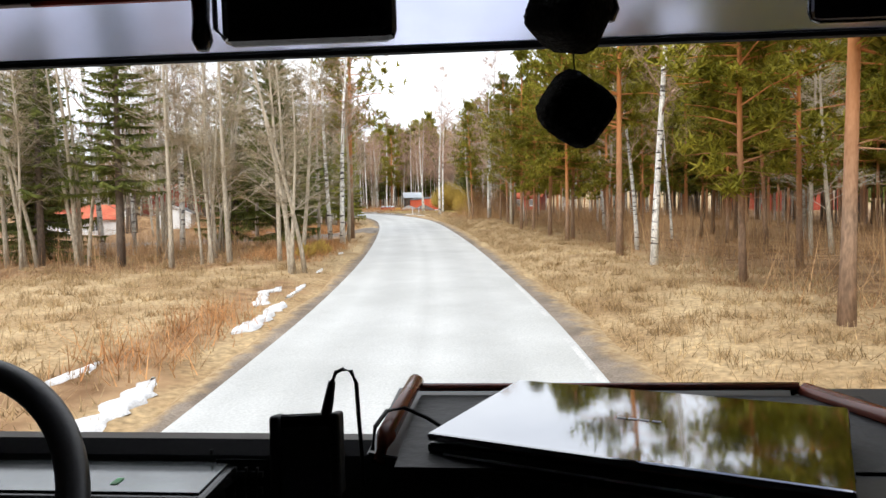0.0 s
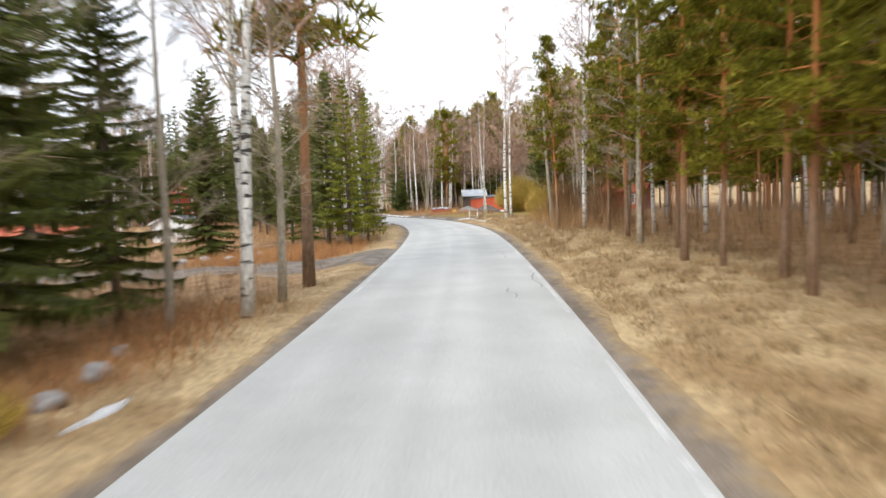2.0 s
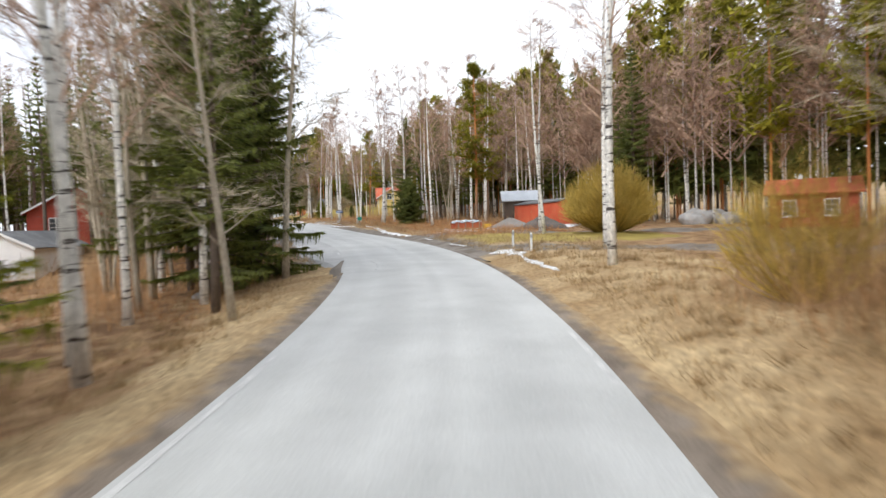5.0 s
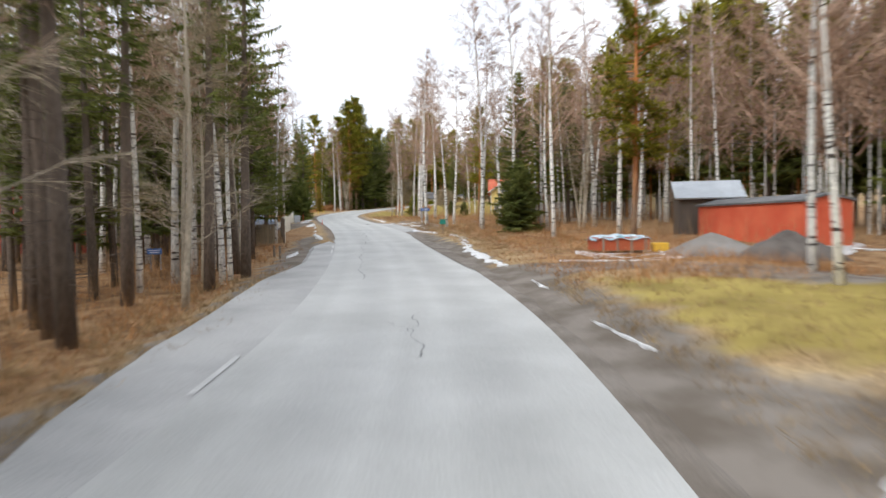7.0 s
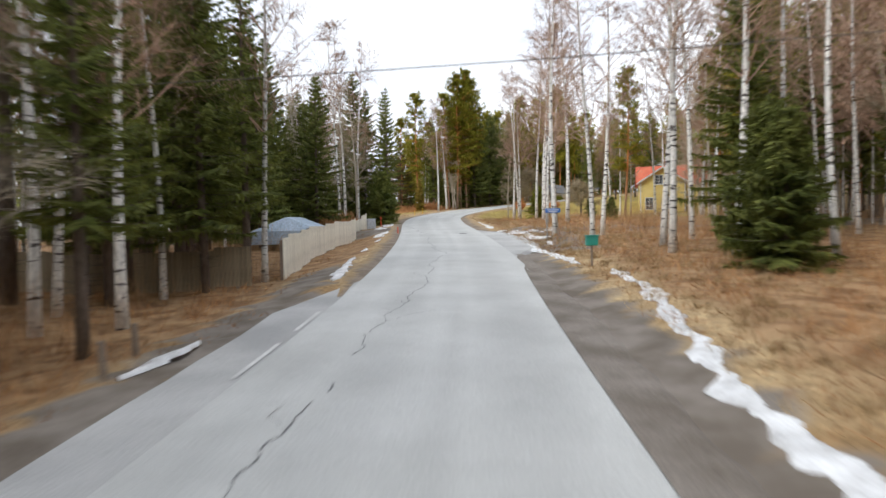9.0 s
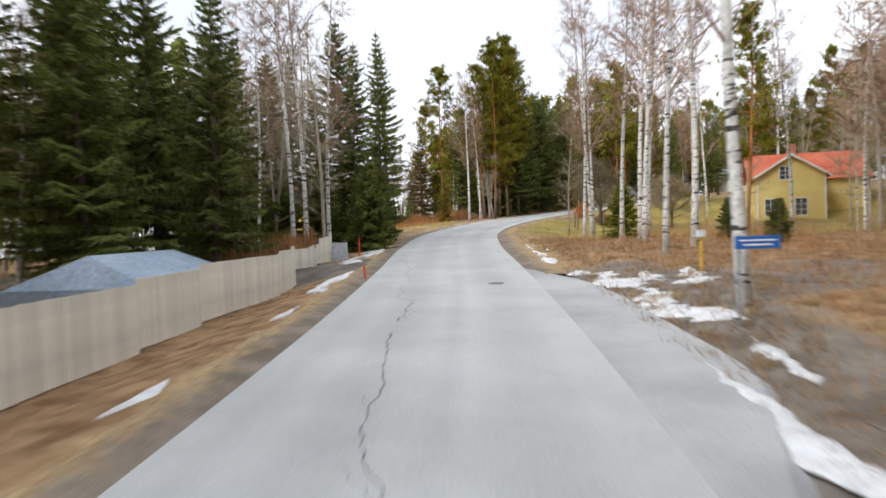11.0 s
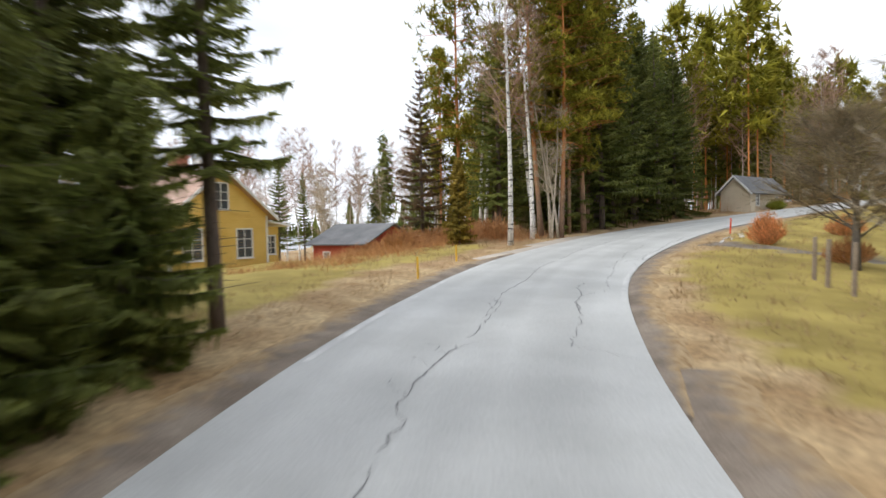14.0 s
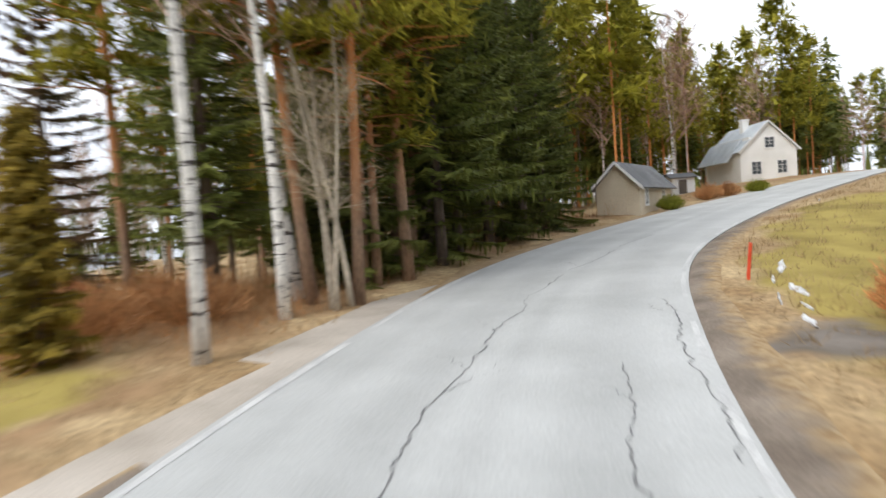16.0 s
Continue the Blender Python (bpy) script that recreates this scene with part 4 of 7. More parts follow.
SHOULDER = shoulder_material("shoulder_gravel", (0.17, 0.135, 0.105), (0.29, 0.24, 0.19), 1.1, 30)
EARTHY = surf("earthy_gravel", (0.15, 0.125, 0.10), (0.25, 0.22, 0.19), scale=1.1, fine=26, rough=0.95, bump=0.6)
SANDY = shoulder_material("sandy_verge", (0.30, 0.21, 0.12), (0.42, 0.31, 0.19), 0.9, 25)
ragged(-40, 80, RIGHT_EDGE - 0.05, RIGHT_EDGE + 0.7, 0.14, -0.03, SHOULDER, "gravel_shoulder", "dark brown gravel shoulder beside the asphalt", 1)
ragged(79.5, 120.5, RIGHT_EDGE - 0.05, RIGHT_EDGE + 0.6, 0.1, -0.03, EARTHY, "gravel_shoulder", "dark earthy gravel beside the asphalt", 7, taper=False)
ragged(98, 117, RIGHT_EDGE - 0.03, RIGHT_EDGE + 0.5, 0.12, 0.034, EARTHY, "gravel_shoulder", "loose earthy gravel creeping over the asphalt edge", 8, 0.34)
ragged(134.5, 136, RIGHT_EDGE - 0.05, RIGHT_EDGE + 1.5, 0.1, -0.03, SHOULDER, "gravel_shoulder", "dark brown gravel shoulder widening at a junction", 2, taper=False)
ragged(136, 153, RIGHT_EDGE - 0.05, RIGHT_EDGE + 1.4, 0.14, -0.03, SHOULDER, "gravel_shoulder", "dark brown gravel shoulder beside the asphalt", 9, taper=False)
ragged(151, 250, RIGHT_EDGE - 0.05, RIGHT_EDGE + 0.85, 0.14, -0.034, SHOULDER, "gravel_shoulder", "dark brown gravel shoulder beside the asphalt", 3)
for n, (y0, y1, stuff_m) in enumerate(((-40, 46, SHOULDER), (46, 53, EARTHY), (53, 76, SHOULDER), (76, 81.5, EARTHY))):
    ragged(y0 - 1.0, y1 + 1.0, LEFT_EDGE + 0.05, LEFT_EDGE - (0.5 if y0 < 50 else 0.8), 0.12, -0.03 - 0.003 * n, stuff_m, "gravel_shoulder", "narrow gravel shoulder along the field side", 10 + n)
ragged(112, 168, LEFT_EDGE + 0.05, LEFT_EDGE - 1.1, 0.14, -0.03, SHOULDER, "gravel_shoulder", "dark gravel shoulder before a board fence", 5)
ragged(176, 250, LEFT_EDGE + 0.05, LEFT_EDGE - 0.8, 0.1, -0.03, SANDY, "gravel_shoulder", "sandy pale brown road shoulder", 6)


def widening(stations, widths, side, material, name, label, lift=0.03):
    """A strip of paving against the road's edge whose width changes along it; side: -1 or 1."""
    bd = Build()
    rnd, ragged_w = random.Random(int(stations[0])), 0.0
    i0, i1 = along(stations[0]), along(stations[-1])
    for i in range(i0, i1 + 1):
        q, n = LINE_PTS[i], LINE_RIGHT[i]
        edge = LEFT_EDGE - bend_extra(q[1]) if side < 0 else RIGHT_EDGE
        ragged_w += -0.4 * ragged_w + off(rnd, 0.035)
        wide = float(np.interp(q[1], stations, widths))
        w = edge + side * max(0.0, wide + ragged_w * min(1, wide))
        for c in (edge - side * 0.02, (edge + w) / 2, w):
            bd.v.append((q[0] + n[0] * c, q[1] + n[1] * c, q[2] + 0.05 * (1 - ((c + 0.8) / 2.8) ** 2) - 0.006 + lift * abs(edge - c)))
        x, y = q[0] + n[0] * (w + side * 0.25), q[1] + n[1] * (w + side * 0.25)
        bd.v.append((x, y, min(ground_at(x, y), bd.v[-1][2]) - 0.12))
    for i in range(i1 - i0):
        for k in range(3):
            a = i * 4 + k
            bd.f.append((a, a + 4, a + 5, a + 1) if side < 0 else (a, a + 1, a + 5, a + 4))
    return tagged(part(name, bd, material), label, "road", kind="structure")


ASPHALT_OLD = surf("older_asphalt", (0.34, 0.34, 0.335), (0.49, 0.49, 0.48), scale=0.45, fine=30, rough=0.7, bump=0.2, contrast=0.16)
PALE_GRIT = surf("pale_sanded_paving", (0.38, 0.33, 0.27), (0.53, 0.47, 0.40), scale=0.7, fine=30, rough=0.9, bump=0.3, contrast=0.16)
widening((76.5, 80.5, 84.5, 88, 97, 102, 110, 114.5), (0, 0.45, 1.45, 1.8, 1.85, 1.0, 1.1, 0), -1, ASPHALT_OLD, "lay_by", "slightly darker asphalt widening beside the carriageway")
widening((120, 124.5, 130, 133, 136), (0, 1.75, 1.6, 1.3, 0), 1, ASPHALT_OLD, "junction_apron", "streaked pale asphalt apron at a side road's mouth", 0.06)
widening((164.5, 168, 171, 173.5, 178), (0, 2.2, 2.6, 1.8, 0), -1, PALE_GRIT, "driveway_apron", "pale sanded paving at a driveway's mouth", 0.045)


def road_z(i, c):
    return LINE_PTS[i, 2] + 0.05 * (1 - ((c + 0.8) / 2.8) ** 2)


def crack(points, width, seed):
    """A jagged dark crack in the asphalt: thin broken strips laid over it, with short side branches."""
    rnd, bd, rows = random.Random(seed), Build(), [[]]
    for (ya, la), (yb, lb) in zip(points, points[1:]):
        n = max(2, int(math.hypot(yb - ya, lb - la) / 0.16))
        for k in range(n):
            rows[0].append((ya + (yb - ya) * k / n, la + (lb - la) * k / n + off(rnd, 0.045) + 0.07 * math.sin(7 * k / n + seed)))
            if rnd.random() < 0.05:
                y, c, side = rows[0][-1][0], rows[0][-1][1], rnd.choice((-1, 1))
                rows.append([(y + j * 0.13 + off(rnd, 0.05), c + side * j * rnd.uniform(0.05, 0.11)) for j in range(rnd.randint(3, 9))])
    ys = LINE_PTS[:, 1]
    for m, row in enumerate(rows):
        gap, slow = 0, 1.0
        for (ya, la), (yb, lb) in zip(row, row[1:]):
            slow += (1.0 - slow) * 0.15 + off(rnd, 0.22)
            if gap > 0 or rnd.random() < 0.02:
                gap = gap - 1 if gap > 0 else rnd.randint(1, 5)
                continue
            w, q = width * max(0.25, slow) * rnd.uniform(0.5, 1.3) * (1 if m == 0 else 0.5), []
            for y, c in ((ya, la), (yb, lb)):
                f = float(np.interp(y, ys, np.arange(len(ys))))
                i = int(f)
                g, j = f - i, min(i + 1, len(ys) - 1)
                p, nn = LINE_PTS[i] * (1 - g) + LINE_PTS[j] * g, LINE_RIGHT[i]
                for d in (-w, w):
                    q.append((p[0] + nn[0] * (c + d), p[1] + nn[1] * (c + d), p[2] + 0.05 * (1 - ((c + d + 0.8) / 2.8) ** 2) + 0.006))
            bd.quad(q[0], q[1], q[3], q[2])
    return bd


CRACKS = [
    [(95.8, -2.03), (99.7, -2.19), (104.5, -2.1), (106.5, -2.02), (108.3, -2.01), (110.0, -1.83), (112.7, -1.48), (116.2, -1.35), (117.9, -1.49), (121.0, -0.9), (123.2, -1.4), (128.4, -1.71), (130.1, -1.55), (131.0, -2.09), (133.5, -2.05), (136.1, -2.2), (138.7, -2.53), (140.5, -2.9)],
    [(49.3, 0.92), (48.2, 1.05), (47.1, 1.03), (45.8, 1.2)], [(41.7, 1.52), (38.5, 1.41)], [(38.6, 0.66), (37.0, 0.71)],
    [(147.4, -1.5), (150.0, -1.21), (150.9, -1.32), (157.6, -0.85)], [(153.6, 0.68), (158.6, 0.74)], [(153.6, 0.68), (152.9, 1.8)],
    [(155.6, -1.1), (160.6, -1.04), (165.7, -1.24), (170.9, -1.32), (174.0, -1.16), (175.9, -1.2), (180.1, -0.73), (186, -0.5)],
    [(156.6, 0.68), (158.6, 0.65), (160.6, 0.54)], [(159.6, 1.3), (163.7, 1.05), (166.7, 0.8), (170.9, 0.62)], [(164.7, 1.6), (166.7, 1.55), (170.9, 1.5), (174.9, 1.3)],
    [(77.2, -2.2), (81.2, -2.22)], [(86.5, -0.6), (88.6, -0.75), (90.0, -0.7)], [(178.5, -1.8), (179.0, -0.6), (178.6, 0.4)],
]
for n, pts in enumerate(CRACKS):
    tagged(part("road_crack", crack(pts, 0.011, n), CRACK), "dark jagged crack in the pale asphalt", "road crack", kind="structure")


def manhole(y, lat):
    """A round iron cover set into the asphalt: frame ring and ribbed lid."""
    i = along(y)
    x, yy = LINE_PTS[i, 0] + LINE_RIGHT[i, 0] * lat, LINE_PTS[i, 1] + LINE_RIGHT[i, 1] * lat
    iron = surf("cast_iron", (0.22, 0.22, 0.215), (0.30, 0.30, 0.29), scale=6, fine=40, rough=0.6, metal=0.5, bump=0.3)
    root = new("manhole_cover")
    root.matrix_basis = pose(x, yy, road_z(i, lat) + 0.004)
    ring = Build()
    for k in range(28):
        a, c = 6.28319 * k / 28, 6.28319 * (k + 1) / 28
        ring.quad(*[(r * math.cos(q), r * math.sin(q), z) for r, q, z in ((0.26, a, 0.0), (0.26, c, 0.0), (0.235, c, 0.006), (0.235, a, 0.006))])
    part("frame", ring, iron, root)
    lid = Build()
    lid.tube([(0, 0, -0.03), (0, 0, 0.003)], [0.23, 0.23], 28)
    for k in range(-4, 5):
        half = math.sqrt(0.215 ** 2 - (k * 0.048) ** 2)
        lid.box(-half, k * 0.048 - 0.011, 0.003, half, k * 0.048 + 0.011, 0.007)
    part("lid", lid, iron, root)
    return tagged(root, "dark round cast-iron manhole cover in the asphalt", "manhole cover")


manhole(132.8, 0.55)


def snow_patch(points, width, seed, thick=0.018):
    """Leftover snow: a flat ragged sheet along a line of (y, distance from the line) places."""
    rnd, spots = random.Random(seed), []
    for (ya, la), (yb, lb) in zip(points, points[1:]):
        n = max(2, int(math.hypot(yb - ya, lb - la) / 0.14))
        spots += [(ya + (yb - ya) * k / n, la + (lb - la) * k / n) for k in range(n)]
    width *= 0.7
    bd, m = Build(), len(spots)
    left = right = width
    wander = 0.0
    for j, (y, c) in enumerate(spots):
        left += (width - left) * 0.25 + off(rnd, 0.75 * width)
        right += (width - right) * 0.25 + off(rnd, 0.75 * width)
        wander += -wander * 0.1 + off(rnd, 0.10 * width)
        end = min(1, (j + 0.4) / 4, (m - 0.6 - j) / 4)
        a, b = max(0.06 * width, left) * end, max(0.06 * width, right) * end
        for u in (-1.0, -0.72, -0.3, 0.3, 0.72, 1.0):
            x, yy = place_fine(y, c + wander + (u * a if u < 0 else u * b) + off(rnd, 0.22 * width))
            bd.v.append((x, yy, ground_top(x, yy) + (-0.06 if abs(u) == 1 else thick * (1.3 - abs(u)) * rnd.uniform(0.5, 1.3))))
    for j in range(m - 1):
        for k in range(5):
            s = j * 6 + k
            bd.f.append((s, s + 1, s + 7, s + 6))
    return tagged(part("snow_patch", bd, SNOW, smooth=True), "thin leftover patch of dirty old snow on grass", "snow", "melting snow patches")


def place_fine(y, lat):
    f = float(np.interp(y, LINE_PTS[:, 1], np.arange(len(LINE_PTS))))
    i, g = int(f), f - int(f)
    j = min(i + 1, len(LINE_PTS) - 1)
    p, n = LINE_PTS[i] * (1 - g) + LINE_PTS[j] * g, LINE_RIGHT[i] * (1 - g) + LINE_RIGHT[j] * g
    return p[0] + n[0] * lat, p[1] + n[1] * lat


def ground_top(x, y):
    """The ground or whatever lies on it beside the road."""
    i, lat = beside([(x, y)])
    i, lat = int(i[0]), float(lat[0])
    g = ground_at(x, y)
    wide = 1.5 if 90 < LINE_PTS[i, 1] < 107 else 0.7
    if RIGHT_EDGE < lat < RIGHT_EDGE + 0.6 or LEFT_EDGE - wide < lat < LEFT_EDGE:
        g = max(g, LINE_PTS[i, 2] - 0.05) + 0.02
    return g + 0.02


SNOWS = [
    ([(6.0, -4.4), (7.5, -4.3), (9.0, -4.35)], 0.25), ([(7.8, -5.6), (9.6, -5.4)], 0.12), ([(12.0, -4.35), (14.0, -4.25), (16.0, -4.3)], 0.16), ([(15.0, -4.75), (17.3, -5.0), (18.6, -4.9)], 0.2), ([(16.5, -4.35), (19.3, -4.35)], 0.14),
    ([(22.0, -4.5), (23.4, -4.45)], 0.12), ([(29.0, -4.6), (30.4, -4.5)], 0.12),
    ([(74.0, 3.3), (76.0, 3.2), (78.2, 3.25), (80.2, 3.5)], 0.13), ([(79.6, 3.6), (80.8, 3.6), (82.4, 3.3)], 0.5), ([(86.4, 2.9), (89.0, 2.6)], 0.07), ([(92.8, 2.8), (94.6, 2.8)], 0.1),
    ([(98.0, 2.9), (100.5, 2.75), (104.5, 2.9), (107.4, 3.3), (110.9, 3.8), (114.4, 3.85)], 0.22), ([(116.0, 3.3), (121.0, 3.1), (125.0, 3.0)], 0.2),
    ([(97.5, 4.6), (96.6, 6.5), (96.8, 8.3)], 0.5), ([(98.8, 6.0), (99.7, 8.0), (100.0, 10.0)], 0.5), ([(99.7, 16.3), (96.8, 14.5)], 0.8),
    ([(106.3, -5.55), (108.3, -5.15)], 0.25), ([(114.6, -4.25), (117.9, -4.5), (121.4, -4.6)], 0.2), ([(123.5, -4.7), (125.0, -4.6)], 0.14), ([(132.4, -4.4), (134.2, -4.7), (135.6, -4.6), (136.8, -4.25)], 0.4), ([(129.0, -4.6), (130.4, -4.3)], 0.12),
    ([(139.4, -5.1), (141.0, -4.9), (142.6, -4.7), (143.6, -4.5), (145.0, -4.6)], 0.5), ([(141.6, -4.55), (143.4, -4.2), (145.2, -4.3)], 0.2), ([(147.5, -4.5), (148.6, -4.45)], 0.1), ([(136.6, 2.9), (137.7, 2.85), (138.6, 2.82)], 0.2), ([(138.7, 2.95), (139.8, 3.0)], 0.13), ([(139.0, 2.75), (140.2, 2.85), (141.0, 2.8)], 0.16), ([(140.2, 3.3), (140.9, 3.4)], 0.12), ([(141.2, 2.85), (142.0, 2.9), (142.9, 2.8)], 0.11), ([(143.2, 2.95), (144.2, 2.85)], 0.06),
    ([(127.0, 4.6), (129.0, 4.1), (130.5, 4.3), (132.0, 4.2), (133.6, 3.7), (135.2, 3.1)], 0.62), ([(130.6, 5.3), (132.0, 5.7), (133.2, 6.1)], 0.55), ([(131.6, 4.9), (133.4, 4.9)], 0.5), ([(124.0, 4.0), (126.2, 4.3)], 0.25),
    ([(99.6, 12.2), (98.4, 14.5), (97.4, 17.5)], 0.5), ([(102.0, 15.5), (101.0, 18.5)], 0.9), ([(96.2, 10.5), (95.6, 12.5)], 0.3),
    ([(99.7, 6.0), (97.8, 6.0), (97.8, 6.8)], 0.35),
    ([(97.8, 5.9), (97.8, 7.1), (98.8, 8.5), (98.8, 9.3)], 0.3),
    ([(99.7, 9.2), (97.8, 8.7), (96.8, 8.7)], 0.45),
    ([(100.2, 6.2), (98.6, 6.6), (97.3, 7.3)], 0.4), ([(97.4, 7.4), (97.6, 8.6), (97.8, 9.9)], 0.45), ([(103.2, 20.0), (100.0, 17.6), (97.8, 14.9)], 0.9), ([(97.2, 15.6), (98.2, 17.2)], 0.8),
    ([(172.6, 3.2), (173.6, 3.25)], 0.12), ([(173.8, 3.45), (174.6, 3.35)], 0.1), ([(174.2, 3.05), (175.4, 3.2)], 0.09), ([(175.0, 3.6), (176.4, 3.5)], 0.12), ([(176.3, 3.25), (177.4, 3.35)], 0.07), ([(177.6, 3.5), (179.8, 3.7)], 0.08), ([(195.0, 3.5), (196.0, 3.4)], 0.1),
]
for n, (pts, w) in enumerate(SNOWS):
    snow_patch(pts, w, n)

# ---- grass, litter, undergrowth ----


def scatter(count, y0, y1, a, b, seed, power=1.0):
    """Random places along the road; power above 1 gathers them near a."""
    r = np.random.default_rng(seed)
    y, c = r.uniform(y0, y1, count), a + (b - a) * r.random(count) ** power
    f = np.interp(y, LINE_PTS[:, 1], np.arange(len(LINE_PTS)))
    i = np.clip(f.astype(int), 0, len(LINE_PTS) - 2)
    g = (f - i)[:, None]
    p = LINE_PTS[i, :2] * (1 - g) + LINE_PTS[i + 1, :2] * g
    n = LINE_RIGHT[i] * (1 - g) + LINE_RIGHT[i + 1] * g
    return p + n * c[:, None], r


def blades(name, label, category, spots, material, lo, hi, width, lean, per=5, clump=0.08, sink=0.02):
    """Loose blades or stems in tufts: triangles that rise from the ground and lean at random."""
    tris, z = [], []
    for (count, y0, y1, a, b, seed, power) in spots:
        xy, r = scatter(count, y0, y1, a, b, seed, power)
        z0 = heights(xy)
        k = np.repeat(np.arange(count), per)
        base = np.c_[xy[k] + r.normal(0, clump, (len(k), 2)), z0[k] - sink]
        h = r.uniform(lo, hi, len(k)) * np.repeat(r.uniform(0.6, 1.2, count), per)
        az, ln = r.uniform(0, 6.283, len(k)), np.abs(r.normal(0, lean, len(k)))
        tip = base + np.c_[np.cos(az) * h * ln, np.sin(az) * h * ln, h]
        az2 = r.uniform(0, 6.283, len(k))
        w = np.c_[np.cos(az2), np.sin(az2), np.zeros(len(k))] * (width * r.uniform(0.6, 1.3, len(k)))[:, None]
        tris.append(np.stack([base - w, base + w, tip], 1))
    return tagged(new(name, fast_mesh(name, np.concatenate(tris), 3, material)), label, category, kind="stuff")


blades("dry_grass", "dry straw-yellow grass tufts on the road verge", "grass", [
    (5200, -4, 66, 2.5, 9.0, 1, 1.6), (1700, 66, 94, 2.9, 9.0, 2, 1.5), (4200, -4, 42, -15.0, -4.2, 3, 1.0), (1600, 54, 100, -8.0, -4.6, 4, 1.4),
    (1000, 103, 150, 3.0, 7.0, 5, 1.4), (1500, 140, 215, -8.0, -4.5, 6, 1.4), (1500, 150, 215, 2.8, 8.0, 7, 1.4)], DRY_GRASS, 0.06, 0.26, 0.008, 0.9, per=7)
blades("grass_tussocks", "pale dead grass tussocks on the verge and field", "grass", [
    (620, -2, 66, 3.0, 8.5, 41, 1.3), (110, 66, 84, 3.4, 9.0, 42, 1.3), (520, -2, 40, -16.0, -5.2, 43, 1.0), (160, 55, 100, -7.5, -5.0, 44, 1.0), (420, 100, 148, 3.6, 10.0, 45, 1.3)],
    DRY_GRASS, 0.08, 0.27, 0.010, 0.85, per=40, clump=0.10)
blades("fallen_litter", "brown fallen leaves and dead stalks on the forest floor", "leaf litter", [
    (5000, 22, 112, -20.0, -5.0, 11, 1.3), (4000, 2, 68, 6.0, 22.0, 12, 1.4), (5200, 92, 148, 3.3, 18.0, 13, 1.4), (1500, 112, 150, -16.0, -5.5, 14, 1.3)], LITTER, 0.04, 0.20, 0.012, 1.3, per=6, clump=0.15)
blades("undergrowth", "thin brown bare saplings under the pines", "undergrowth", [
    (1300, 0, 68, 7.0, 26.0, 21, 1.2), (260, 56, 70, 4.6, 9.0, 22, 1.0), (420, 24, 44, -22.0, -6.5, 23, 1.2), (500, 69, 112, -22.0, -8.0, 24, 1.2), (500, 98, 146, 8.0, 26.0, 25, 1.0), (300, 112, 150, -20.0, -8.0, 26, 1.0), (220, 147, 166, 11.0, 22.0, 28, 1.0), (250, 175, 196, -16.0, -6.0, 27, 1.0)],
    BROWN_TWIG, 0.4, 2.1, 0.008, 0.45, per=10, clump=0.4)
blades("red_scrub", "rust-red dry raspberry and willow scrub", "scrub", [
    (900, 53.5, 62, -14.0, -5.6, 31, 1.0), (46, 8.5, 14.5, -5.5, -4.6, 39, 1.0), (260, 25, 38, -7.5, -5.0, 32, 1.0), (240, 162, 174, -12.5, -7.6, 33, 1.0), (160, 172, 178, -11.0, -5.6, 34, 1.0), (420, 168, 196, -13.0, -7.2, 38, 1.0), (150, 92, 98, 4.0, 12.0, 35, 1.0), (500, 72, 118, -14.0, -6.3, 36, 1.0), (600, 96, 146, 4.6, 14.0, 37, 1.0)],
    RED_TWIG, 0.12, 0.6, 0.009, 0.8, per=18, clump=0.35)


def bush(name, label, category, x, y, radius, height, stems, material, seed, dome=True, group="bushes"):
    """A rounded leafless bush: many thin stems that fan out from the root and branch near their tips."""
    rnd, stem_b, twig_b = random.Random(seed), Build(), Build()
    for k in range(stems):
        az, u = rnd.uniform(0, 6.283), math.sqrt(rnd.random())
        tip = Vector((math.cos(az) * radius * u, math.sin(az) * radius * u, height * (math.sqrt(max(0.02, 1 - (0.93 * u) ** 2)) if dome else 1) * rnd.uniform(0.55, 1.04)))
        root = Vector((math.cos(az) * radius * 0.22 * u, math.sin(az) * radius * 0.22 * u, -0.05))
        mid = root.lerp(tip, 0.5) + Vector((math.cos(az), math.sin(az), 0)) * (0.10 * radius * u)
        if k % 4 == 0:
            stem_b.tube([root, mid, tip], [0.016, 0.010, 0.004], 3, False)
        for q in range(9):
            b0 = (root.lerp(mid, rnd.random()) if rnd.random() < 0.25 else mid.lerp(tip, rnd.random()))
            d = ((tip - mid).normalized() + Vector((off(rnd, 0.6), off(rnd, 0.6), off(rnd, 0.4)))).normalized()
            w = d.orthogonal().normalized() * 0.010
            e = b0 + d * rnd.uniform(0.2, 0.55) * max(0.5, height / 3)
            twig_b.tri(tuple(b0 - w), tuple(b0 + w), tuple(e))
    root_ob = new(name)
    part("stem", stem_b, material, root_ob)
    part("crown", twig_b, material, root_ob)
    root_ob.matrix_basis = pose(x, y, ground_at(x, y))
    return tagged(root_ob, label, category, group)


